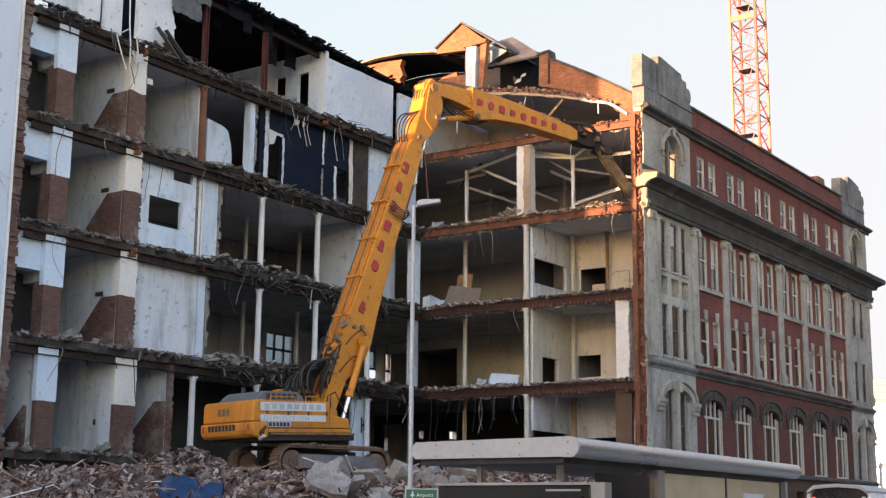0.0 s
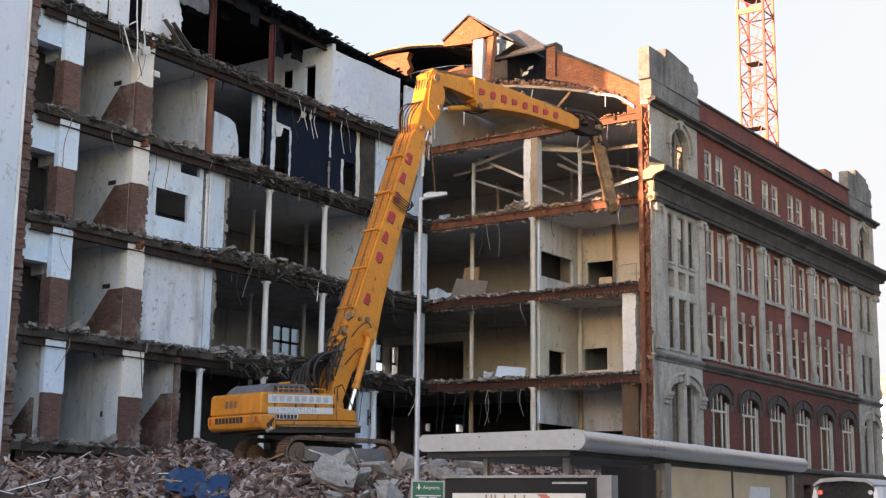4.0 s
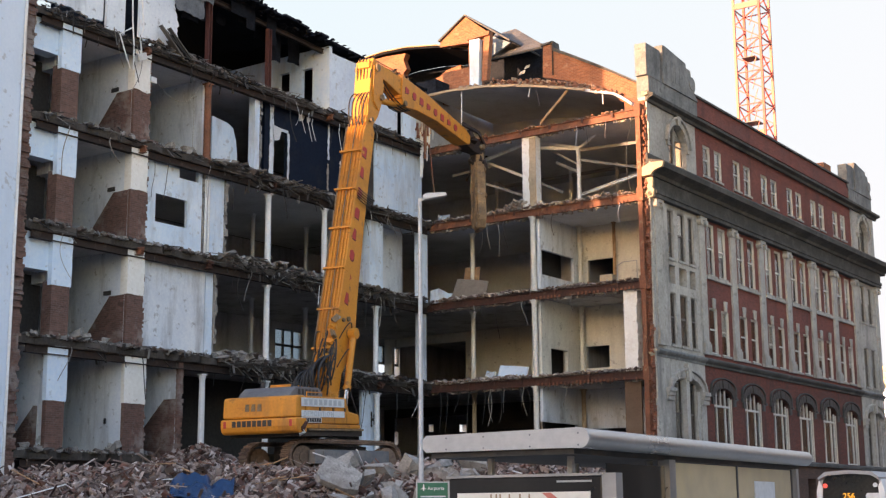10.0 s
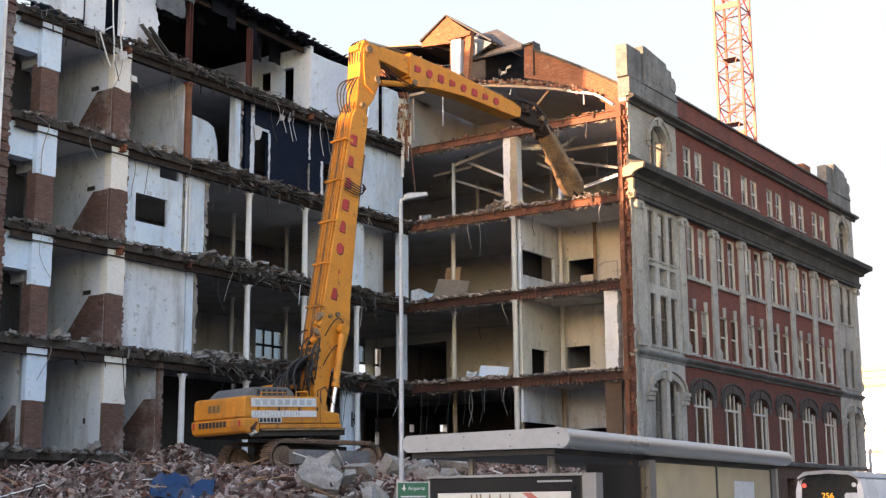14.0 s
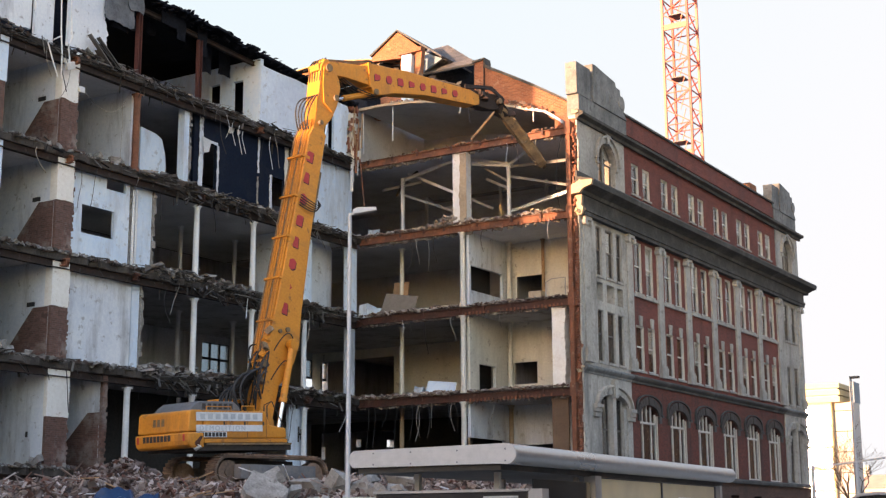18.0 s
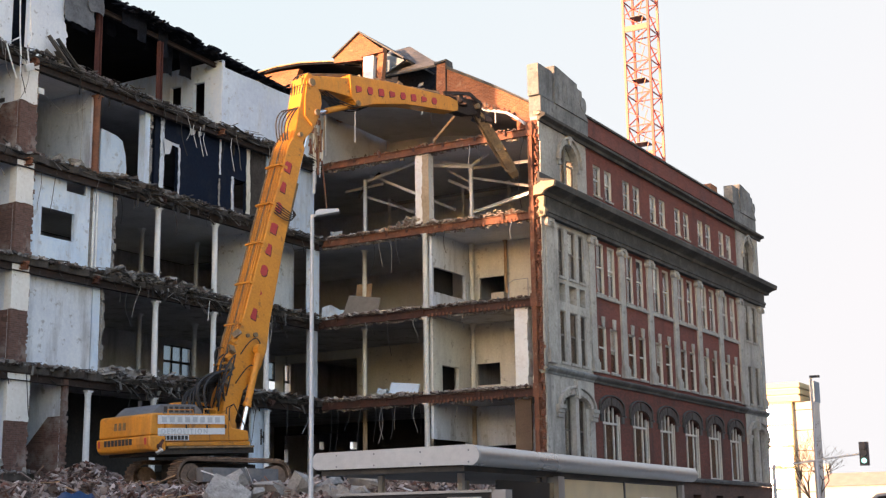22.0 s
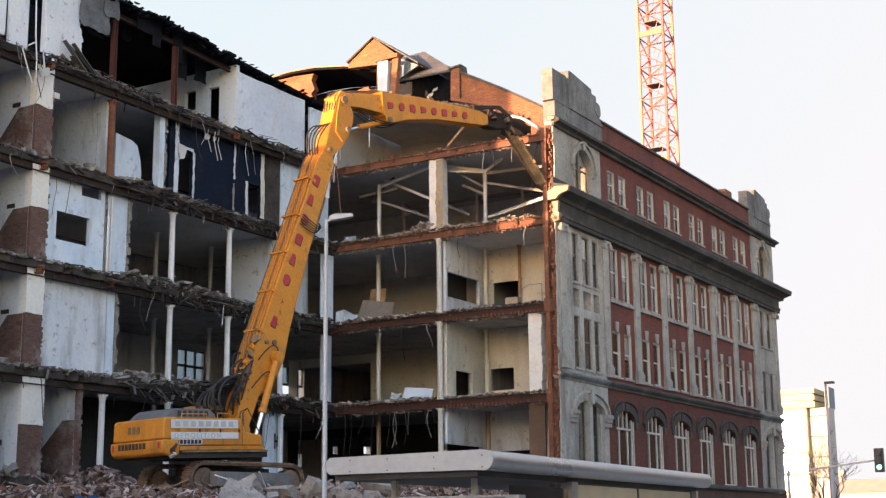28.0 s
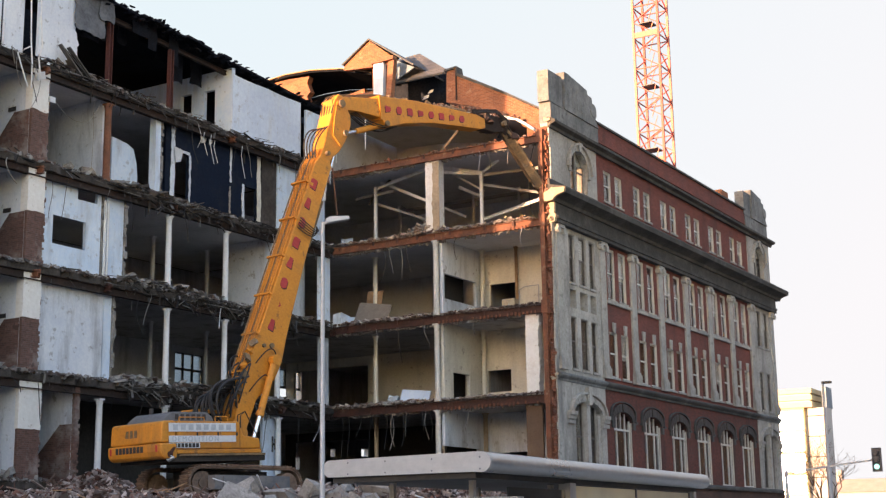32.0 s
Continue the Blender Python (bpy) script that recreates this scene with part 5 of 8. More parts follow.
course("coping", [(XI - 0.05, 21.4), (XF + 0.1, 21.4), (XF + 0.1, 21.5), (XF - 0.2, 21.56), (XI - 0.05, 21.5)], DARKSTONE, "dark stone parapet coping", PIL[0] - 0.2, PIL[-1] + 0.2)

course("cornice_end", [(XF - 0.12, 16.3), (XF + 0.3, 16.32), (XF + 0.4, 16.45), (XF + 0.6, 16.55), (XF + 0.88, 16.62), (XF + 0.93, 16.84), (XF + 0.3, 16.88), (XF - 0.12, 16.7)], BUFF, "freshly broken buff end of the main cornice", 53.83, 53.998)
course("architrave_end", [(XF - 0.2, 15.3), (XF + 0.24, 15.4), (XF + 0.3, 15.7), (XF + 0.22, 15.8), (XF + 0.26, 16.28), (XF - 0.1, 16.28), (XF - 0.02, 15.9)], BUFF, "freshly broken buff end of the entablature", 54.12, 54.298)

# parapet blocks at both ends: stepped stone with a scroll on the far side
def parapet_block(a, b, seed):
    p = thing("parapet_block", "stepped sooty limestone parapet block on the roof edge", "parapet", "parapet blocks", (XF, a, 20.152))
    n = b - a
    Geo().box(-0.55, 0.04, 0.0, n, 0.0, 1.05).put("base", GREYSTONE, p)
    Geo().box(-0.5, 0.06, -0.2, n * 0.24, 1.0, 2.5).put("end_pier", GREYSTONE, p)
    Geo().prism([(n * 0.28, 1.0), (n * 0.28, 2.84), (n * 0.34, 2.86), (n * 0.76, 2.62), (n * 0.77, 2.4), (n * 0.86, 2.38), (n * 0.87, 2.1), (n * 0.93, 1.9), (n * 0.96, 1.6), (n * 0.93, 1.35), (n * 1.0, 1.0)], "x", -0.5, 0.1).put("crest", GREYSTONE, p)
    Geo().tube((-0.5, n * 0.88, 1.75), (0.14, n * 0.88, 1.75), 0.33, 0.33, 14).put("scroll", GREYSTONE, p)
    for i in range(1, 5):
        Geo().box(0.1, 0.118, n * (0.26 + 0.09 * i), n * (0.3 + 0.09 * i), 1.3, 2.4 - 0.05 * i).put("raised_panel", GREYSTONE, p)
    return p


parapet_block(54.5, 59.75, 1)
parapet_block(81.9, YE, 2)
Geo().box(-0.4, 0.4, -0.6, 0.6, 0, 1.9).put("chimney", ORANGE, label="squat orange brick chimney behind the parapet", category="chimney").location = (-27.4, 80.0, 20.45)

# broken stone at the torn ends of the cornices
rb = random.Random(66)
for z, n in ((16.4, 3), (16.75, 2), (20.0, 3), (8.5, 2), (15.6, 2)):
    for i in range(n):
        Geo().chunk((0, 0, 0), rb.uniform(0.12, 0.28), rb.uniform(0.1, 0.25), rb.uniform(0.08, 0.2), rb).put("stone_lump", BUFF, label="broken stone lump at the torn end of a cornice", category="stone", group="cornice lumps").location = (
            XF - 0.25 + rb.uniform(0, 0.5), 54.05 + rb.uniform(-0.08, 0.1), z + rb.uniform(-0.1, 0.2))

# pilasters with volute capitals
def pilaster(y):
    p = thing("pilaster", "tall sooty limestone pilaster with a scrolled capital", "pilaster", "street front pilasters", (XF, y, 8.82))
    Geo().box(-0.01, 0.2, -0.38, 0.38, 0.0, 0.5).box(-0.01, 0.16, -0.34, 0.34, 0.5, 0.62).put("base", STONE, p)
    g = Geo().box(-0.01, 0.11, -0.31, 0.31, 0.62, 6.2)
    g.put("shaft", STONE, p)
    g = Geo().box(-0.01, 0.24, -0.36, 0.36, 6.42, 6.578).box(-0.01, 0.14, -0.32, 0.32, 6.2, 6.419)
    g.put("capital", STONE, p)
    for s in (-1, 1):
        Geo().tube((0.0, s * 0.31, 6.3), (0.27, s * 0.31, 6.3), 0.16, 0.14, 14).put("volute", STONE, p)
    return p


first = pilaster(PIL[0])
for y in (54.85, *PIL[1:], 85.8):
    copy_thing(first, pose(XF, y, 8.82))

# windows: a sash in a white frame, two panes, a stone sill; built at the foot of the opening
def sash(w, h, blind, reveal=None):
    paint = BROWNSASH if reveal else SASH
    p = thing("window", ("brown" if reveal else "cream") + "-framed sash window set back in the front" + (", pale blind half drawn" if blind else ", dark inside"), "window", "street front windows")
    tagged(p, kind="structure")
    g = Geo()
    g.box(-0.17, -0.09, -w / 2, -w / 2 + 0.065, 0, h).box(-0.17, -0.09, w / 2 - 0.075, w / 2, 0, h)
    g.box(-0.17, -0.09, -w / 2 + 0.06, w / 2 - 0.07, 0, 0.09).box(-0.17, -0.09, -w / 2 + 0.06, w / 2 - 0.07, h - 0.08, h)
    g.put("window_frame", paint, p)
    Geo().box(-0.155, -0.095, -w / 2 + 0.061, w / 2 - 0.071, h * 0.52, h * 0.52 + 0.07).put("meeting_rail", paint, p)
    for z0, z1, x in ((0.09, h * 0.52, -0.14), (h * 0.52 + 0.07, h - 0.08, -0.125)):
        Geo().box(x, x + 0.008, -w / 2 + 0.062, w / 2 - 0.072, z0, z1).put("pane", STREETGLASS, p)
    if blind:
        Geo().box(-0.195, -0.185, -w / 2 + 0.02, w / 2 - 0.02, h * (1 - blind), h).put("blind", BLIND, p, "pale roller blind")
    for s in (-1, 1):
        a, b = sorted((s * w / 2, s * (w / 2 - 0.035)))
        Geo().box(-0.089, -0.03, a, b, 0.0, h).put("reveal", reveal or REVEAL, p, "stone reveal" if reveal else "cream painted reveal")
    Geo().box(-0.089, -0.03, -w / 2 + 0.036, w / 2 - 0.036, h - 0.035, h).put("reveal_head", reveal or REVEAL, p)
    Geo().box(-0.089, 0.07, -w / 2 - 0.06, w / 2 + 0.06, -0.09, 0.012).put("window_sill", STONE, p)
    return p


def many(make, places, dx=0.0):
    """The first at the first place, copies at the rest."""
    for i, (y, z) in enumerate(places):
        if i == 0:
            make.matrix_basis = pose(XF + dx, y, z)
        else:
            copy_thing(make, pose(XF + dx, y, z))


pairs = [(c + s * 0.68) for c in BAYS for s in (-1, 1)]
for h, z, w in ((1.55, 17.62, 0.9), (2.53, 12.72, 0.94), (2.2, 8.95, 0.94)):
    dim = lambda i: i % 7 in (1, 4)
    many(sash(w, h, 0.0), [(y, z) for i, y in enumerate(pairs) if not dim(i)])
    many(sash(w, h, 0.55), [(y, z) for i, y in enumerate(pairs) if dim(i)])
many(sash(0.84, 2.3, 0.45, reveal=STONE), [(57.35, 12.9), (83.2, 12.9), (84.6, 12.9)], 0.05)
many(sash(0.84, 2.4, 0.0, reveal=STONE), [(57.35, 8.95), (83.2, 8.95), (84.6, 8.95)], 0.05)
many(sash(0.64, 2.3, 0.0, reveal=STONE), [(56.2, 12.9), (58.4, 12.9)], 0.05)
many(sash(0.64, 2.4, 0.0, reveal=STONE), [(56.2, 8.95), (58.4, 8.95)], 0.05)
many(sash(0.94, 1.98, 0.3, reveal=STONE), [(57.3 - 0.475, 17.42), (57.3 + 0.475, 17.42), (84.0 - 0.475, 17.42), (84.0 + 0.475, 17.42)], -0.08)
many(sash(1.0, 3.3, 0.0, reveal=STONE), [(57.3 - 0.7, 4.2), (57.3 + 0.7, 4.2), (84.0 - 0.7, 4.2), (84.0 + 0.7, 4.2)], -0.06)
for c in (57.3, 84.0):
    Geo().box(XF - 0.3, XF + 0.1, c - 0.17, c + 0.17, 4.18, 7.56).put("mullion", STONE, kind="structure", label="thick pale stone mullion of an arched window", category="trim")
    for s in (-1, 1):
        Geo().box(XF - 0.3, XF + 0.0, c + s * 1.345 - 0.153, c + s * 1.345 + 0.153, 4.18, 7.0).put("jamb", STONE, kind="structure", label="pale stone jamb of an arched window", category="trim")
        for z, o in ((6.45, 0.16), (6.66, 0.2), (6.84, 0.26)):
            Geo().box(XF + 0.04, XF + o, c + s * 1.83 - 0.32, c + s * 1.83 + 0.32, z, z + 0.17).put("impost", STONE, kind="structure", label="stepped limestone impost block beside an arch", category="trim")
    Geo().prism([(c - 0.11, 19.36), (c + 0.11, 19.36), (c + 0.2, 19.81), (c - 0.2, 19.81)], "x", XF + 0.052, XF + 0.22).put("keystone", STONE, label="pale limestone keystone over an arched window", category="keystone", group="window keystones")
    for s in (-1, 1):
        Geo().box(XF + 0.052, XF + 0.14, c + s * 1.07 - 0.13, c + s * 1.07 + 0.13, 18.24, 18.44).put("impost", STONE, kind="structure", label="stepped limestone impost block beside an arch", category="trim")
    Geo().prism([(c - 0.12, 7.4), (c + 0.12, 7.4), (c + 0.22, 8.2), (c - 0.22, 8.2)], "x", XF + 0.052, XF + 0.25).put("keystone", STONE, label="pale limestone keystone over an arched window", category="keystone", group="window keystones")

# arched ground-floor windows: lights over a transom, hood mould of dark stone
def arched_window():
    p = thing("window", "tall arched street window, four pale lights over a transom, dark glass below", "window", "arched windows")
    tagged(p, kind="structure")
    W, SPRING, RISE = 1.08, 2.7, 0.46
    head = lambda u: SPRING + RISE * math.sqrt(max(0.0, 1 - (u / W) ** 2))
    g = Geo()
    for u in (-1.02, -0.51, 0.0, 0.51, 1.02):
        g.box(-0.22, -0.12, u - 0.035, u + 0.035, 2.36 if abs(u) < 0.8 else 0, head(min(abs(u) + 0.05, W)) + 0.02)
    for u in (-0.5, 0.5):
        g.box(-0.22, -0.12, u - 0.035, u + 0.035, 0.08, 2.27)
    g.box(-0.22, -0.1, -0.985, 0.985, 2.27, 2.36).box(-0.22, -0.12, -0.985, 0.985, 0, 0.08)
    g.put("window_frame", SASH, p)
    for a, b in ((-0.985, -0.535), (-0.465, 0.465), (0.535, 0.985)):
        Geo().box(-0.17, -0.162, a, b, 0.08, 2.25).put("pane", STREETGLASS, p)
    for u in (-0.765, -0.255, 0.255, 0.765):
        Geo().box(-0.17, -0.162, u - 0.22, u + 0.22, 2.36, head(abs(u)) - 0.01).put("pane", STREETGLASS, p)
    for s in (-1, 1):
        a, b = sorted((s * W, s * (W - 0.05)))
        Geo().box(-0.099, -0.03, a, b, 0.0, SPRING).put("reveal", REVEAL, p, "cream painted reveal")
    g = Geo()
    for s in (-1, 1):
        arc = [(s * W * math.cos(t), SPRING + RISE * math.sin(t)) for t in [math.pi / 2 * i / 8 for i in range(9)]]
        g.prism(arc + [(0, 3.201), (s * (W + 0.002), 3.201)], "x", -0.4, -0.004)
    g.put("arch_spandrel", SOOTBRICK, p)
    for i in range(11):
        t0, t1 = math.pi * i / 11 + 0.012, math.pi * (i + 1) / 11 - 0.012
        q = [((W + 0.01 + o) * math.cos(t), SPRING + o * 0.25 + (RISE + 0.01 + o * 1.05) * math.sin(t)) for o, t in ((0.0, t0), (0.29, t0), (0.29, t1), (0.0, t1))]
        Geo().prism(q, "x", -0.01, 0.12 if i == 5 else 0.08).put("voussoir", SOOT, p, "blackened stone voussoir")
    for s in (-1, 1):
        Geo().box(-0.01, 0.09, s * 1.24 - 0.14, s * 1.24 + 0.14, 2.36, 2.69).put("springer", DARKSTONE, p)
        Geo().box(-0.01, 0.13, s * 1.49 - 0.09, s * 1.49 + 0.09, 2.66, 2.77).put("corbel", DARKSTONE, p)
        Geo().box(-0.01, 0.09, s * 1.47 - 0.035, s * 1.47 + 0.035, 2.77, 3.1).put("label_stop", DARKSTONE, p)
    g = Geo()
    for i in range(14):
        t0, t1 = math.pi * i / 14, math.pi * (i + 1) / 14
        q = [((1.43 + o) * math.cos(t), 3.1 + (0.5 + o) * math.sin(t)) for o, t in ((0.0, t0), (0.07, t0), (0.07, t1), (0.0, t1))]
        g.prism(q, "x", -0.01, 0.11)
    g.put("label_mould", DARKSTONE, p, "thin sooty label mould")
    return p


many(arched_window(), [(c, 4.2) for c in BAYS], 0.0)
for c in BAYS:
    for s in (-1, 1):
        y = c + s * 0.68
        Geo().prism([(y - 0.1, 11.12), (y + 0.1, 11.12), (y + 0.17, 11.62), (y - 0.17, 11.62)], "x", XF + 0.002, XF + 0.09).put("keystone", STONE, label="pale limestone keystone over a window", category="keystone", group="window keystones")
    Geo().box(XF + 0.002, XF + 0.12, c - 1.45, c + 1.45, 12.5, 12.64).put("sill_band", STONE, kind="structure", label="pale stone sill band across a bay", category="trim")
    # added near-black sheets so the panes look into darkness
    Geo().box(XI - 1.7, XI - 1.5, c - 1.8, c + 1.8, 0.0, 20.0).put("wall_window_shade", ROOMSHADE, kind="structure", label="added near-black sheet that keeps the street windows dark", category="wall")
Geo().box(XI - 1.7, XI - 1.5, 58.3, max(PIL[0] + 0.04, 58.6), 0.0, 20.0).box(XI - 1.7, XI - 1.5, PIL[-1] - 0.04, YE, 0.0, 20.0).put("wall_window_shade", ROOMSHADE, kind="structure", label="added near-black sheet that keeps the street windows dark", category="wall")
Geo().box(XI - 1.7, XI - 0.02, 58.19, 58.29, 0.0, 19.2).put("wall_window_shade", ROOMSHADE, kind="structure", label="added near-black cross sheet for the dark behind the street front", category="wall")
# roof behind the parapet
Geo().solid([(XF - 0.7, 56, 20.3), (XF - 0.7, 86, 20.3), (-31.5, 86, 23.2), (-31.5, 56.5, 23.2), (XF - 0.7, 56, 20.1), (XF - 0.7, 86, 20.1), (-31.5, 86, 23.0), (-31.5, 56.5, 23.0)],
            [(0, 1, 2, 3), (7, 6, 5, 4), (0, 4, 5, 1), (1, 5, 6, 2), (2, 6, 7, 3), (3, 7, 4, 0)]).put("roof_street", SLATE, kind="structure", label="grey slate roof slope behind the street parapet", category="roof")
Geo().box(XB, -31.5, 73.0, 86.0, 22.8, 23.0).put("roof_rear", FELT, kind="structure", label="dark flat roof over the rear rooms", category="roof")

# ---- the high-reach excavator ----
BASE = Vector((-31.04, 36.26, 2.95))
BOOM_FWD, BOOM_UP, BOOM_LONG, BOOM_OFF, STICK_LONG = 1.177, 2.486, 13.613, 0.095, 10.04
BODY_TILT = 2.5                                # the machine leans back a little on the rubble
exc = thing("excavator", "yellow high-reach demolition excavator on muddy crawler tracks, standing on rubble", "excavator", "", BASE)
RIG = {}

# crawler
HEAD = Matrix.Rotation(radians(-16.5), 4, "Z")


def spun(g):
    g.v = [tuple(HEAD @ (Vector(p) + Vector((0, 0.66, 0)))) for p in g.v]
    return g


spun(Geo().box(-0.9, 0.9, -1.3, 1.3, 0.45, 0.95).box(-1.5, 1.5, -0.9, -0.4, 0.5, 0.8).box(-1.5, 1.5, 0.4, 0.9, 0.5, 0.8).lathe(0, 0, [(0.8, 0.95), (0.8, 1.2)], 20)).put("car_body", UNDERSIDE, exc, "dark grey crawler centre")
for s in (-1, 1):
    x0, x1 = (s * 1.72 - 0.3, s * 1.72 + 0.3)
    frame_ = spun(Geo().box(x0 + 0.06, x1 - 0.06, -1.5, 1.5, 0.3, 0.76).box(x0 - 0.02, x1 + 0.02, -1.2, 1.3, 0.36, 0.72)).put("track_frame", DECK, exc, "dark grey track frame")
    oval = []
    for i in range(13):
        t = -math.pi / 2 + math.pi * i / 12
        oval.append((1.72 + 0.5 * math.cos(t), 0.52 + 0.5 * math.sin(t)))
    for i in range(13):
        t = math.pi / 2 + math.pi * i / 12
        oval.append((-1.72 + 0.5 * math.cos(t), 0.52 + 0.5 * math.sin(t)))
    # belt as a ring, then the shoes on it
    path = []
    for (a, b) in zip(oval, oval[1:] + oval[:1]):
        n = max(1, int(math.hypot(b[0] - a[0], b[1] - a[1]) / 0.17))
        path += [(a[0] + (b[0] - a[0]) * i / n, a[1] + (b[1] - a[1]) * i / n) for i in range(n)]
    belt = Geo()
    for (a, b) in zip(path, path[1:] + path[:1]):
        belt.beam((s * 1.35, a[0], a[1]), (s * 1.35, b[0], b[1]), 0.5, 0.06)
    tr = spun(belt).put("track", TRACK, exc, "muddy steel crawler track")
    for (a, b) in zip(path, path[1:] + path[:1]):
        d = Vector((0, b[0] - a[0], b[1] - a[1]))
        if d.length < 0.05:
            continue
        m = (Vector((s * 1.35, a[0], a[1])) + Vector((s * 1.35, b[0], b[1]))) / 2
        nrm = Vector((0, d.z, -d.y)).normalized()
        sh = spun(Geo().beam(m + nrm * 0.05 - d * 0.46, m + nrm * 0.05 + d * 0.46, 0.6, 0.035).beam(m + nrm * 0.08 - d * 0.12, m + nrm * 0.08 + d * 0.12, 0.6, 0.06))
        sh.put("track_shoe", TRACK, tr)
    for y in (-1.72, 1.72):
        spun(Geo().tube((s * 1.35 - 0.2, y, 0.52), (s * 1.35 + 0.2, y, 0.52), 0.38, 0.38, 18).tube((s * 1.35 - 0.26, y, 0.52), (s * 1.35 + 0.26, y, 0.52), 0.16, 0.16, 12)).put("track_wheel", TRACK, exc, "muddy steel drive wheel")
    for i in range(6):
        y = -1.15 + 0.46 * i
        spun(Geo().tube((s * 1.35 - 0.22, y, 0.24), (s * 1.35 + 0.22, y, 0.24), 0.15, 0.15, 12)).put("track_roller", TRACK, exc)

# upper structure
up = Geo().box(-1.42, 1.42, -2.3, 1.55, 1.26, 1.5).put("upper", UNDERSIDE, exc, "dark turntable deck")
RIG["upper"] = up
Geo().prism([(-2.12, 1.36), (-2.62, 1.36), (-2.72, 1.46), (-2.76, 1.6), (-2.76, 1.86), (-2.12, 1.86)], "x", -1.5, 1.5).put("counterweight_base", YELLOW, up, "worn yellow counterweight", bevel=0.06)
Geo().prism([(-2.12, 1.875), (-2.7, 1.875), (-2.66, 2.5), (-2.56, 2.58), (-2.12, 2.58)], "x", -1.44, 1.44).put("counterweight_top", YELLOW, up, "worn yellow counterweight", bevel=0.06)
Geo().prism([(-2.1, 1.66), (-2.1, 2.56), (0.42, 2.56), (0.62, 2.1), (1.3, 2.0), (1.34, 1.66)], "x", 0.75, 1.46).put("side_body", YELLOW, up, "worn yellow engine side body", bevel=0.04)
Geo().box(0.75, 1.47, -2.1, 1.36, 1.51, 1.645).put("side_skirt", YELLOW, up, "scuffed yellow side skirt", bevel=0.02)
Geo().box(-1.46, -0.6, -2.1, 0.1, 1.51, 2.54).put("side_body", YELLOW, up, "worn yellow engine side body", bevel=0.04)
Geo().box(-0.59, 0.74, -2.1, -0.4, 1.51, 2.56).put("engine_hood", YELLOW, up, bevel=0.05)
Geo().prism([(-2.35, 2.57), (-2.1, 2.78), (-1.9, 2.9), (-0.5, 2.9), (-0.3, 2.75), (-0.2, 2.57)], "x", -1.1, 0.95).put("engine_cover", DECK, up, "dark grey engine cover", bevel=0.04)
for i in range(6):
    Geo().box(0.951, 0.957, -1.8 + 0.22 * i, -1.66 + 0.22 * i, 2.64, 2.82).put("vent_slot", INK, up)
Geo().box(0.3, 1.52, -2.05, 1.5, 1.44, 1.5).put("catwalk", MUDDY, up, "scuffed yellow-brown catwalk")
for y in (-1.2, -0.35, 0.45):
    Geo().box(1.461, 1.466, y, y + 0.012, 1.68, 2.54).put("door_joint", INK, up)
for y in (-1.32, -0.48, 0.3):
    Geo().box(1.462, 1.49, y, y + 0.05, 2.08, 2.2).put("latch", INK, up, "black door latch")
for s in (0.52, -0.52):
    Geo().prism([(0.3, 1.5), (1.6, 1.5), (1.5, 2.3), (1.3, 2.7), (1.05, 2.75), (0.8, 2.5)], "x", s - 0.05, s + 0.05).put("boom_bracket", YELLOW, up)
for a, b, h in ((-1.95, -0.95, 0.13), (-0.5, 0.0, 0.16)):
    Geo().cable([(1.38, a, 2.56), (1.38, a, 2.56 + h), (1.38, b, 2.56 + h), (1.38, b, 2.56)], 0.02).put("handrail", YELLOW, up)
Geo().cable([(1.4, 0.55, 2.1), (1.4, 0.55, 2.75), (1.4, 0.75, 2.9), (1.4, 1.3, 2.0)], 0.02).put("handrail", INK, up, "thin black handrail")
Geo().cable([(1.0, 0.7, 2.05), (1.0, 0.75, 2.8), (1.4, 0.75, 2.9)], 0.02).put("handrail", INK, up)
Geo().tube((-0.5, -1.7, 2.85), (-0.5, -1.7, 3.1), 0.08).put("exhaust", INK, up)
cab = Geo().prism([(0.2, 1.52), (1.75, 1.52), (1.85, 2.28), (1.5, 3.08), (0.2, 3.13)], "x", -1.5, -0.62).put("cab", YELLOW, up, "yellow operator cab with dark glazing", bevel=0.04)
Geo().box(-0.615, -0.605, 0.4, 1.55, 2.03, 2.98).put("cab_window", BLACKGLASS, cab)
# boards and bars in place of the lettering
for z0, z1 in ((2.22, 2.5), (1.88, 2.09)):
    b = Geo().box(1.467, 1.482, -2.42, 0.28, z0, z1).put("sign_board", SIGNWHITE, up, "scuffed white name board")
    if z0 < 2:
        t = bpy.data.curves.new("lettering", "FONT")
        t.body, t.size, t.extrude, t.space_character = "DEMOLITION", 0.235, 0.003, 1.42
        tx = new("lettering", t)
        tx.parent, tx.matrix_basis = b, pose(1.484, -2.3, z0 + 0.025, 90, 0, 90)
        t.materials.append(SIGNGREY)
        continue
    for i in range(8):
        y = -2.26 + i * 0.305
        Geo().box(1.483, 1.488, y, y + 0.19, z0 + 0.05, z1 - 0.05).put("letter_bar", SIGNGREY, b)
b = Geo().box(1.467, 1.48, -2.42, -1.2, 1.69, 1.865).put("name_plate", SIGNWHITE, up)
for i in range(8):
    Geo().box(1.481, 1.486, -2.38 + i * 0.145, -2.265 + i * 0.145, 1.71, 1.845).put("letter_bar", INK, b)
for i in range(8):
    x = -1.02 + i * 0.2
    Geo().box(x, x + 0.155, -2.768, -2.758, 1.6, 1.8).put("letter_bar", INK, up)
for i in range(3):
    x = -0.55 + i * 0.24
    Geo().prism([(x, 2.1), (x + 0.17, 2.1), (x + 0.17, 2.34), (x + 0.04, 2.34)], "y", -2.705, -2.69).put("letter_bar", MUDDY, up)
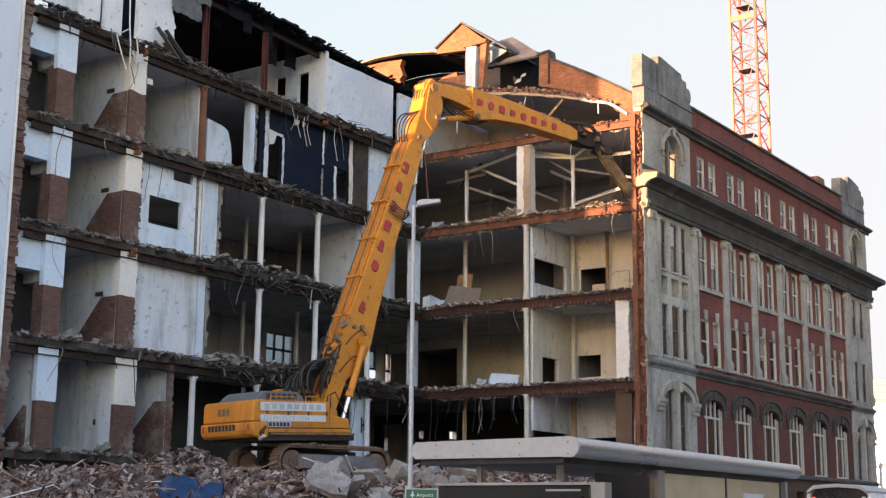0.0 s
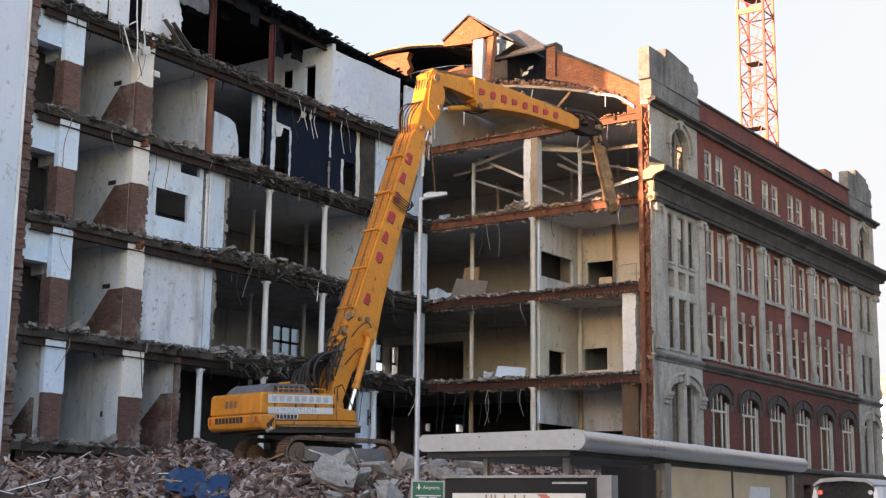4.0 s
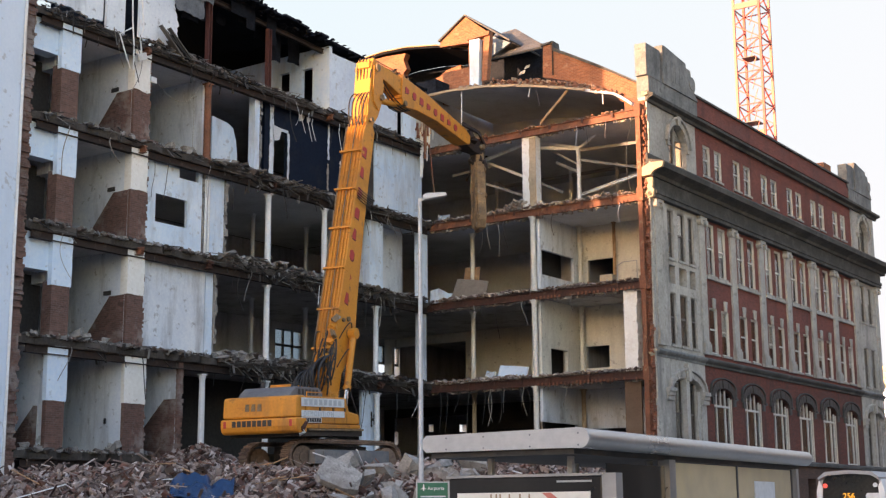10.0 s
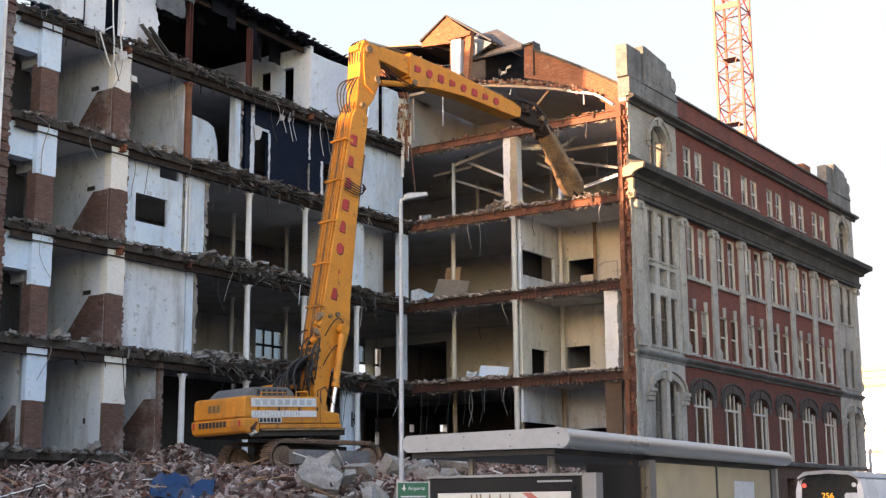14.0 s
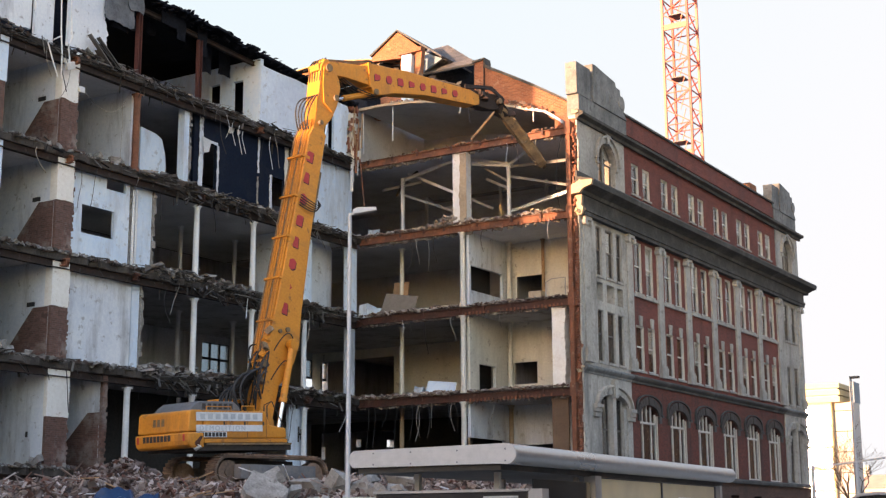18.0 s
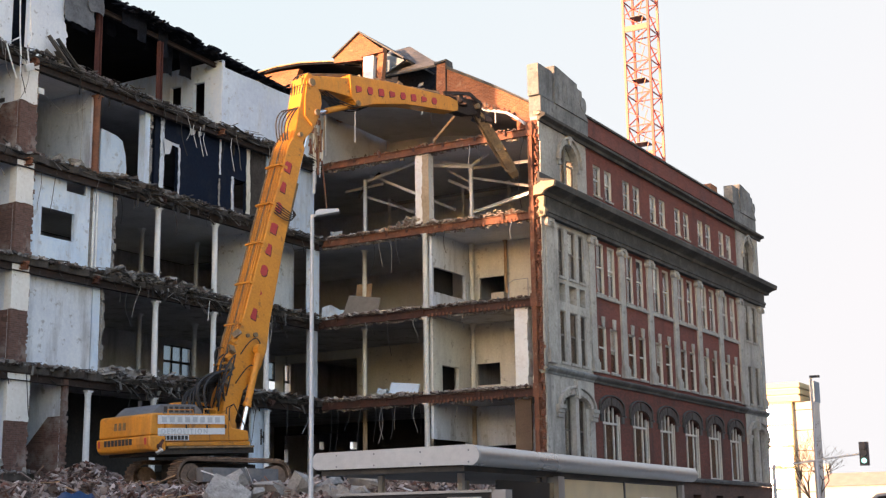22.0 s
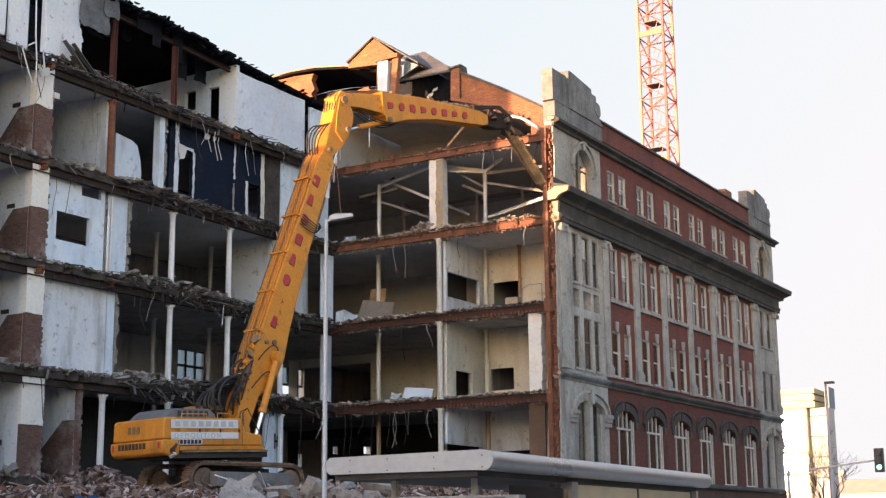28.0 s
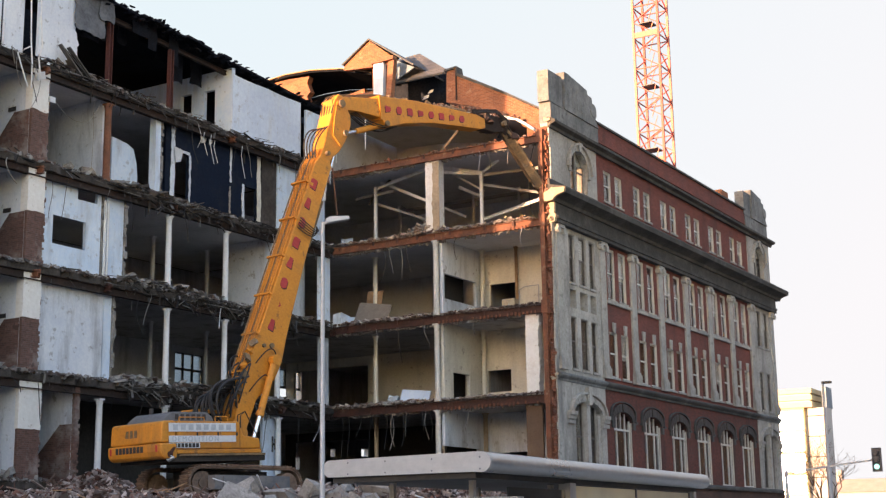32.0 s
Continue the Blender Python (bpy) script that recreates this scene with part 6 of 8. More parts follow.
for x in (-1.36, 1.22):
    Geo().box(x, x + 0.1, -2.77, -2.757, 1.58, 1.8).put("tail_light", LETTER, up, "small red tail light")
Geo().tube((1.3, -2.4, 1.5), (1.53, -2.4, 1.5), 0.1).chunk((1.5, -2.3, 1.62), 0.12, 0.22, 0.3, random.Random(8)).put("hook", RUST, up)
Geo().chunk((1.45, -2.35, 1.38), 0.2, 0.25, 0.14, random.Random(18)).put("step", SIGNWHITE, up)

def mark(arm, x, y, z, a, b, kind):
    """One plain painted mark of the worn name: a cut block, a wedge or an oval, with a dark edge."""
    cut = 0.35 * a
    pts = ([(-a, -b), (a, -b), (a, b - cut), (a - cut, b), (-a, b)], [(-a, -b * 0.9), (a, -b * 0.55), (a, b * 0.55), (-a, b * 0.9)],
           [(-a + cut, -b), (a - cut, -b), (a, -b * 0.3), (a, b * 0.3), (a - cut, b), (-a + cut, b), (-a, b * 0.3), (-a, -b * 0.3)])[kind % 3]
    for mat, name, off, x0, x1 in ((LETTERSHADE, "mark_shadow", 0.04, x, x + 0.004), (LETTER, "letter_mark", 0.0, x + 0.005, x + 0.012)):
        Geo().prism([(y + u - off, z + w - off) for u, w in pts], "x", x0, x1).put(name, mat, arm)


# boom: a broad lower box and a narrower knee section; outlines in length and depth
out = [(-0.3, -0.3), (1.2, -0.34), (2.2, -0.82), (2.9, -0.9), (4.0, -0.74), (7.0, -0.52), (9.0, -0.42), (10.95, -0.38),
       (11.15, -0.2), (11.1, 0.3), (10.7, 0.42), (8.5, 0.42), (4.0, 0.46), (2.6, 0.48), (1.2, 0.42), (-0.3, 0.25)]
boom = Geo().prism(out, "x", -0.42, 0.42).put("boom", YELLOW, exc, "tall worn yellow main boom", bevel=0.04)
RIG["boom"] = boom
knee_out = [(10.5, -0.3), (11.3, -0.3), (11.8, -0.56), (12.4, -0.7), (13.1, -0.7), (13.45, -0.55), (13.72, -0.2), (14.0, 0.12), (13.95, 0.32), (13.6, 0.42), (12.8, 0.34), (11.6, 0.22), (10.5, 0.22)]
Geo().prism(knee_out, "x", -0.36, 0.36).put("knee_section", YELLOW, boom, "worn yellow knee section of the boom", bevel=0.04)
for s in (-0.39, 0.39):
    Geo().prism([(12.0, -0.45), (12.6, -0.6), (13.2, -0.58), (13.6, -0.2), (13.85, 0.1), (13.6, 0.3), (12.9, 0.2), (12.2, 0.0)], "x", s - 0.025, s + 0.025).put("knee_plate", YELLOW, boom)
for y in (1.9, 3.4, 5.0, 6.6, 8.2, 9.8):
    Geo().box(-0.44, 0.44, y - 0.035, y + 0.035, 0.40, 0.58).put("pipe_clamp", YELLOW, boom)
    Geo().box(0.421, 0.435, y - 0.06, y + 0.06, 0.2, 0.42).put("clamp_lug", YELLOW, boom)
for i in range(6):
    x = -0.34 + 0.135 * i
    Geo().cable([(x, 1.2, 0.48), (x, 2.6, 0.55), (x, 4.3, 0.53), (x, 8.8, 0.5), (x, 10.7, 0.48), (x * 0.8, 11.4, 0.32)], 0.028, 8).put("hydraulic_pipe", YELLOW if i % 3 else MUDDY, boom)
r = random.Random(5)
for i in range(12):
    x = -0.45 + 0.08 * i
    sag = r.uniform(0.5, 1.0)
    Geo().cable(slack((x, 0.9 + 0.07 * i, 0.5), (x + 0.05 * (i % 3), -0.95 + 0.05 * i, 0.45 + 0.06 * (i % 4)), (0.04 * (i % 3), 0.1 * sag, 0.55 + 0.5 * sag), 12), 0.042, 7).put("hose", RUBBER, boom, "black hydraulic hose")
for i in range(5):
    x = 0.33 - 0.14 * i
    Geo().cable(slack((x, 10.9, 0.42), (x, 12.4, 0.34), (0.02 * i, -0.1 + 0.05 * i, 0.2 + 0.06 * i), 12), 0.028, 7).put("hose", RUBBER, boom)
    Geo().cable(slack((x, 13.0, 0.35), (x, 14.0, 0.25), (0.0, 0.1, 0.06 + 0.03 * i), 10), 0.026, 7).put("hose", RUBBER, boom)
    Geo().cable(slack((0.45, 7.9 + 0.1 * i, 0.3), (0.47, 8.35, -0.5), (0.16 + 0.04 * i, -0.3, -0.25), 9), 0.02, 6).put("hose", RUBBER, boom)
Geo().cable(slack((0.44, 2.35, 0.2), (0.44, 3.0, -0.55), (0.16, 0.35, 0.1), 10), 0.022, 6).put("hose", RUBBER, boom)
Geo().cable(slack((0.44, 1.3, 0.1), (0.46, 1.9, -0.55), (0.18, 0.45, 0.05), 10), 0.022, 6).put("hose", RUBBER, boom)
for y, z, rad in ((2.75, -0.42, 0.17), (3.25, -0.22, 0.09), (3.1, 0.1, 0.07), (13.61, 0.095, 0.15), (12.6, -0.5, 0.12), (11.35, 0.0, 0.09), (0.0, 0.0, 0.18)):
    Geo().tube((-0.5, y, z), (0.5, y, z), rad, rad, 14).put("pin", MUDDY, boom)
for i in range(8):     # the lettering down the boom, as plain red marks; the seventh is nearly worn away
    y, z = 9.86 - 0.842 * i, 0.196 - 0.021 * i
    if i == 6:
        Geo().prism([(y - 0.12, z - 0.05), (y - 0.02, z - 0.16), (y + 0.1, z - 0.05), (y, z - 0.08)], "x", 0.421, 0.43).put("letter_mark", LETTER, boom)
        continue
    mark(boom, 0.421, y, z, 0.2, 0.15, i)
Geo().tube((0.1, 7.6, -0.62), (0.1, 9.6, -0.58), 0.12, 0.12, 14).put("knee_ram", MUDDY, boom, "mud-worn hydraulic ram")
Geo().tube((0.1, 9.6, -0.58), (0.1, 12.0, -0.5), 0.06, 0.06, 12).put("knee_ram_rod", CHROME, boom, "bright steel ram rod")
r = random.Random(15)
for i in range(18):      # tangle of hoses and valves over the boom foot
    x, y = r.uniform(-0.3, 0.5), r.uniform(0.1, 1.9)
    Geo().cable(slack((x, y, r.uniform(0.3, 0.62)), (x + r.uniform(-0.05, 0.08), y + r.uniform(0.7, 1.7), r.uniform(0.3, 0.65)), (r.uniform(0.02, 0.15), r.uniform(-0.2, 0.2), r.uniform(-0.1, 0.35)), 9), 0.03, 6).put("hose", RUBBER, boom)
for i in range(8):
    y = 0.9 + 0.3 * i
    Geo().chunk((0.3 + 0.1 * (i % 2), y, 0.5 + 0.05 * (i % 3)), 0.2, 0.3, 0.24, r).put("valve_block", MUDDY if i % 2 else YELLOW, boom)

# stick: a plain root and a deeper tapering arm
out = [(-0.42, -0.1), (-0.1, -0.2), (1.0, -0.2), (2.24, -0.34), (2.24, 0.44), (0.7, 0.36), (-0.1, 0.3), (-0.4, 0.15)]
stick = Geo().prism(out, "x", -0.3, 0.3).put("stick", YELLOW, exc, "worn yellow dipper stick", bevel=0.03)
RIG["stick"] = stick
out = [(2.26, -0.38), (2.4, -0.66), (2.75, -0.68), (3.5, -0.5), (5.3, -0.34), (8.3, -0.38), (8.6, -0.3), (8.62, 0.1), (8.1, 0.26), (6.4, 0.38), (4.4, 0.53), (2.26, 0.54)]
Geo().prism(out, "x", -0.33, 0.33).put("stick_arm", YELLOW, stick, "worn yellow tapering stick arm", bevel=0.03)
Geo().box(-0.36, 0.36, 2.18, 2.3, -0.42, 0.57).put("stick_flange", YELLOW, stick)
for i in range(8):
    y = 2.65 + 0.636 * i
    mark(stick, 0.331, y, 0.03 - 0.008 * i, 0.15, 0.155 - 0.003 * i, i + 1)
head = Geo().prism([(8.2, -0.3), (9.3, -0.42), (10.15, -0.32), (10.35, 0.0), (10.1, 0.26), (9.2, 0.34), (8.3, 0.3)], "x", -0.22, 0.22).put("coupler", BLACKSTEEL, stick, "greasy black quick coupler", bevel=0.03)
hr = random.Random(3)
for i in range(9):
    Geo().chunk((hr.uniform(-0.25, 0.25), 8.6 + 0.19 * i, hr.uniform(-0.25, 0.3)), 0.42, 0.45, 0.42, hr).put("lug", BLACKSTEEL, head)
for s in (-0.36, 0.36):
    Geo().beam((s, 7.7, 0.36), (s, 9.4, 0.5), 0.07, 0.15).put("link", BLACKSTEEL, stick)
    Geo().beam((s, 9.4, 0.5), (s, 10.15, 0.05), 0.07, 0.15).put("link", BLACKSTEEL, stick)
    Geo().cable(slack((s, 7.9, 0.3), (s, 10.1, 0.2), (s * 0.1, 0, 0.18), 10), 0.03, 6).put("hose", RUBBER, stick)
Geo().tube((0, 6.1, 0.46), (0, 7.7, 0.42), 0.1, 0.1, 12).put("tool_ram", MUDDY, stick)
for y in (2.9, 3.9, 5.2, 6.6, 7.5):
    Geo().chunk((0.1, y, 0.58 - 0.055 * (y - 2.6)), 0.3, 0.35, 0.16, random.Random(int(y * 10))).put("pipe_bracket", MUDDY, stick)
for y, z in ((0.0, 0.05), (2.5, -0.58), (9.9, 0.0)):
    Geo().tube((-0.4, y, z), (0.4, y, z), 0.12, 0.12, 14).put("pin", MUDDY, stick)
r = random.Random(6)
for i in range(5):
    Geo().cable(slack((-0.2 + 0.1 * i, 0.9, -0.2), (-0.2 + 0.1 * i, 3.2, -0.62), (0, 0, -0.2 - r.uniform(0, 0.2)), 10), 0.022, 6).put("hose", RUBBER, stick)
    Geo().cable([(-0.24 + 0.12 * i, -0.2, 0.36), (-0.24 + 0.12 * i, 2.2, 0.6), (-0.24 + 0.12 * i, 7.6, 0.36)], 0.02, 6).put("hydraulic_pipe", MUDDY, stick)

# claw: a long worn ripping arm with a broad scalloped end
claw = Geo().prism([(-0.3, 0.2), (0.3, 0.2), (0.36, 1.0), (0.40, 2.1), (0.52, 2.8), (0.5, 3.35), (0.34, 3.7), (0.12, 3.76), (0.02, 3.48), (-0.15, 3.76), (-0.44, 3.55), (-0.54, 3.05), (-0.44, 2.4), (-0.37, 1.2)], "z", -0.2, 0.2).put("claw", MUDDY, exc, "long mud-worn yellow steel ripping arm", bevel=0.05)
RIG["claw"] = claw
ch = Geo().box(-0.3, 0.3, -0.3, 0.7, -0.26, 0.26)
hr = random.Random(4)
for i in range(7):
    ch.chunk((hr.uniform(-0.25, 0.25), -0.25 + 0.17 * i, hr.uniform(-0.2, 0.25)), 0.45, 0.42, 0.42, hr)
ch.put("claw_head", BLACKSTEEL, claw, "greasy black claw head", bevel=0.03)
for s in (-1, 1):
    for z in (-0.22, 0.22):
        Geo().beam((s * 0.22, 0.5, z), (s * 0.3, 3.2, z), 0.08, 0.07).put("rib", MUDDY, claw)
rc = random.Random(12)
for i in range(16):
    Geo().chunk((rc.uniform(-0.4, 0.4), rc.uniform(1.0, 3.4), rc.choice((-0.21, 0.21))), rc.uniform(0.15, 0.4), rc.uniform(0.2, 0.6), 0.1, rc, 0.15).put("wear_plate", MUDDY, claw)
for x in (-0.3, 0.0, 0.25):
    Geo().prism([(x - 0.07, 3.35), (x + 0.07, 3.35), (x + 0.03, 3.84), (x - 0.03, 3.84)], "z", -0.09, 0.09).put("tooth", BLACKSTEEL, claw)

# rams: barrel and rod slide on one line
RIG["barrel"] = Geo().tube((0, -0.1, 0), (0, 2.1, 0), 0.125, 0.125, 14).tube((-0.14, 0, 0), (0.14, 0, 0), 0.2, 0.2, 12).tube((0, 1.96, 0), (0, 2.12, 0), 0.15, 0.15, 14).put("boom_ram", YELLOW, exc)
RIG["rod"] = Geo().tube((0, 0, 0), (0, -1.9, 0), 0.085, 0.09, 12).put("boom_ram_rod", CHROME, exc, "bright steel ram rod")
RIG["jib_barrel"] = Geo().tube((0, -0.1, 0), (0, 1.5, 0), 0.12, 0.12, 14).put("stick_ram", YELLOW, exc)
RIG["jib_rod"] = Geo().tube((0, 0, 0), (0, -1.3, 0), 0.065, 0.065, 12).put("stick_ram_rod", CHROME, exc, "bright steel ram rod")

# ---- rubble ----
def heap(x, y):
    """Height of the rubble hill: flat on top, falling away towards the street."""
    far = math.hypot(x, y)
    side = -37.5 - x
    t = min(max((far - 35.0) / 10.5, 0), 1)
    h = 3.05 * t * t * (3 - 2 * t)
    h += 0.45 * min(max((y - 42) / 8, 0), 1) + 0.5 * min(max((-34.5 - x) / 3, 0), 1) * t * min(max((y - 34.5) / 3, 0.15), 1)
    h -= 0.35 * min(max((36 - y) / 3, 0), 1) * min(max((-34 - x) / 3, 0), 1)
    h += 0.5 * math.exp(-((y - 37.7) / 1.5) ** 2 - ((x + 37.3) / 1.7) ** 2) - 0.2 * min(max((35.8 - y) / 2, 0), 1) * min(max((-34 - x) / 3, 0), 1)
    e = min(max((-17.5 - x) / 5, 0), 1)
    n = 0.35 * noise.noise(Vector((x * 0.33, y * 0.33, 3.0))) + 0.22 * noise.noise(Vector((x * 0.9, y * 0.9, 7.0)))
    near_machine = min(max((Vector((x - BASE.x, y - BASE.y)).length - 2.6) / 2.0, 0), 1)
    return max((h + n * t * near_machine) * e - 0.02 * (1 - near_machine), -0.02)


xs = [-38.2 + 0.4 * i for i in range(56)]
ys = [22.0 + 0.4 * i for i in range(80)]
g = Geo()
g.v = [(x, y, heap(x, y)) for y in ys for x in xs]
nx = len(xs)
g.f = [(j * nx + i, j * nx + i + 1, (j + 1) * nx + i + 1, (j + 1) * nx + i) for j in range(len(ys) - 1) for i in range(nx - 1)]
hill = g.put("rubble_heap", GAPDUST, kind="stuff", label="grey-brown heap of demolition rubble spread before the torn building", category="rubble")

r = random.Random(60)
loose = Geo()
for i in range(46000):
    x, y = r.uniform(-38.1, -18.0), r.uniform(25.5, 53.0)
    if math.hypot(x, y) < 34.5 and r.random() < 0.6:
        continue
    if (Vector((x, y)) - BASE.xy).length < 2.3 and r.random() < 0.8:
        continue
    s = r.choice((0.045, 0.055, 0.07, 0.085, 0.1, 0.12, 0.15, 0.19, 0.24))
    loose.chunk((x, y, heap(x, y) + s * 0.15), s * r.uniform(0.8, 2.0), s * r.uniform(0.6, 1.3), s * r.uniform(0.18, 0.6), r, 1.15)
for i in range(800):
    a, far = r.uniform(-56, -24), r.uniform(35.5, 47)
    x, y = far * math.sin(radians(a)), far * math.cos(radians(a))
    if x < -38 or x > -18 or (Vector((x, y)) - BASE.xy).length < 2.8:
        continue
    d, n = r.uniform(0, 6.3), r.uniform(0.15, 0.7)
    p = Vector((x, y, heap(x, y) + r.uniform(0.05, 0.3)))
    loose.beam(p, p + Vector((math.cos(d) * n, math.sin(d) * n, r.uniform(-0.25, 0.35))), r.uniform(0.02, 0.1), r.uniform(0.015, 0.04))
loose.put("loose_rubble", DEBRIS, hill, "broken brick, concrete and laths", kind="stuff")
lumps = []
for i in range(10):
    lumps.append(Geo().chunk((0, 0, 0), r.uniform(0.5, 0.95), r.uniform(0.35, 0.65), r.uniform(0.1, 0.26), r, 0.1).mesh("rubble_lump", DEBRIS))
for i in range(297):
    a = r.uniform(-55, -24)
    far = r.uniform(36.5, 46)
    x, y = far * math.sin(radians(a)), far * math.cos(radians(a))
    if x < -37.8 or x > -18.5 or (Vector((x, y)) - BASE.xy).length < 3.0:
        continue
    ob = new("rubble_lump", lumps[i % 10])
    s = r.choice((0.3, 0.36, 0.42, 0.5, 0.6, 0.75))
    ob.parent, ob.matrix_basis = hill, Matrix.LocRotScale((x, y, heap(x, y) + 0.12 * s), Euler((r.uniform(-1.0, 1.0), r.uniform(-1.0, 1.0), r.uniform(0, 6))), (s, s, s))
for i in range(44):       # laths, bars and boards
    a, far = r.uniform(-53, -26), r.uniform(36, 45)
    x, y = far * math.sin(radians(a)), far * math.cos(radians(a))
    if x < -37.5 or (Vector((x, y)) - BASE.xy).length < 3.0:
        continue
    d, n = r.uniform(0, 6.3), r.uniform(0.6, 1.9)
    p = Vector((x, y, heap(x, y) + 0.15))
    q = p + Vector((math.cos(d) * n, math.sin(d) * n, r.uniform(-0.1, 0.6)))
    q.z = max(q.z, heap(q.x, q.y) + 0.1)
    Geo().beam(p, q, r.uniform(0.04, 0.1), 0.03).put("timber_lath", WOOD if i % 3 else IRON, hill, "splintered lath" if i % 3 else "bent pale strip")
cb = Geo().prism([(-0.66, -0.3), (-0.48, -0.5), (0.25, -0.52), (0.68, -0.36), (0.62, 0.3), (0.15, 0.44), (-0.58, 0.46)], "z", -0.12, 0.12).put("concrete_block", CONC, label="large pale broken concrete slab tipped up on the rubble", category="concrete block", bevel=0.015)
cb.matrix_basis = pose(-26.25, 32.3, 2.75, 50, 22, 38)
for i in range(26):
    a, far = r.uniform(-39.5, -33.0), r.uniform(40.5, 44.0)
    x, y = far * math.sin(radians(a)), far * math.cos(radians(a))
    s = r.uniform(0.35, 0.75)
    Geo().chunk((0, 0, 0), s * 1.5, s, s * 0.5, r, 0.9).put("concrete_lump", CONC, hill, "pale broken concrete lump").location = (x, y, heap(x, y) + 0.2)

# rubble on the floors' torn edges
g, h = Geo(), Geo()
for k, z in enumerate(FLOORS):
    for i in range((420, 1700, 1500, 1000, 520)[k]):
        y = r.uniform(Y0 + 0.4, YM - 0.2) if k else r.uniform(Y0 + 0.4, 36.0)
        s = r.choice((0.04, 0.05, 0.07, 0.09, 0.13, 0.2))
        if k in (2, 3) and 39.9 < y < 42.5 or k == 1 and y > 39.5:
            s *= 1.35
        d = r.uniform(0, 0.55) ** 1.2
        g.chunk((XL + 0.1 - d, y, z - 0.03 + s * 0.2), s * r.uniform(0.8, 1.8), s * r.uniform(0.8, 1.4), s * r.uniform(0.4, 0.9), r)
    for i in range((0, 260, 240, 80, 0)[k]):
        y = r.uniform(39.4, YM - 0.6) if k < 3 else r.uniform(39.0, 44.0)
        d = r.uniform(0, 0.9)
        g.chunk((XL + 0.2 - d, y, z + 0.02 + (0.4 if k < 3 else 0.15) * r.random() * max(0.25, 1.0 - abs(y - 42.5) / 6.5)), r.uniform(0.2, 0.65), r.uniform(0.2, 0.45), r.uniform(0.05, 0.15), r, 0.45)
    if not k:
        continue
    for i in range(1300):
        x = r.uniform(XL, XF - 0.7)
        s = r.choice((0.04, 0.05, 0.07, 0.09, 0.13, 0.2)) * (1.2 if x < -33 and k in (1, 2) else 0.85)
        if k == 4:
            if i % 4:
                continue
            s *= 0.4
        h.chunk((x, YM + 0.02 + 0.9 * r.random(), z + (0.02 if k < 4 else 0.01) + s * 0.12), s * r.uniform(0.8, 2.0), s * r.uniform(0.8, 1.5), s * r.uniform(0.25, 0.6), r)
for i in range(34):        # grey plates heaped on the top floor's edge
    g.chunk((XL + 0.15 - r.uniform(0, 0.5), r.triangular(34.9, 38.2, 36.6), F4 + r.uniform(0.0, 0.32)), r.uniform(0.2, 0.6), r.uniform(0.2, 0.45), r.uniform(0.03, 0.07), r, 0.6)
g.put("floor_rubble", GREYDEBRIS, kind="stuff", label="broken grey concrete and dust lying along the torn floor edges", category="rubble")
h.put("floor_rubble", DUSTYDEBRIS, kind="stuff", label="dusty broken plaster and brick lying along the torn floor edges", category="rubble")

# cables and bars hanging from the torn edges
def hanging(p, drop, sway, rad, mat, seed):
    q = random.Random(seed)
    pts = [Vector(p)]
    bend, turn = q.uniform(-0.18, 0.18), q.uniform(2.0, 5.0)
    for i in range(1, 10):
        u = i / 9
        pts.append(Vector(p) + Vector((0.06 * math.sin(u * 4 + seed), sway * u * u + bend * math.sin(u * turn), -drop * u)))
    return Geo().cable(pts, rad, 5).put("hanging_cable", mat, label="loose cable hanging from a torn floor", category="cable", group="hanging cables")


for i in range(32):
    k = r.randint(1, 4)
    y = r.uniform(Y0 + 1, YM - 0.5)
    hanging((XL + 0.22, y, FLOORS[k] - 0.3), r.uniform(0.5, 1.9), r.uniform(-0.5, 0.5), r.choice((0.01, 0.013, 0.018)), r.choice((IRON, RUBBER, CONC, RUBBER)), 100 + i)
for i in range(12):
    k = r.randint(1, 4)
    hanging((r.uniform(XL + 0.3, XF - 0.8), YM - 0.04, FLOORS[k] - 0.4), r.uniform(0.4, 1.3), 0.02, 0.011, r.choice((IRON, CONC, RUBBER)), 200 + i)

for i in range(16):
    k = r.choice((1, 1, 1, 2, 3))
    hanging((r.uniform(XL + 0.3, -32.6), YM + 0.05, FLOORS[k] - 0.42), r.uniform(1.0, 2.6), r.uniform(-0.3, 0.3), 0.014, r.choice((RUBBER, RUBBER, CONC)), 260 + i)
for i in range(10):
    k = r.choice((1, 2))
    hanging((XL + 0.1, r.uniform(39.6, 53.0), FLOORS[k] - 0.5), r.uniform(0.8, 2.2), r.uniform(-0.6, 0.6), 0.014, RUBBER, 290 + i)

Geo().cable(slack((XF - 0.5, YM - 0.15, F4 - 0.5), (XF - 0.75, YM - 0.1, F3 + 0.1), (-0.25, 0, 0), 12), 0.016, 6).put("hanging_cable", RUBBER, label="black cable looping down beside the stanchion", category="cable", group="hanging cables")

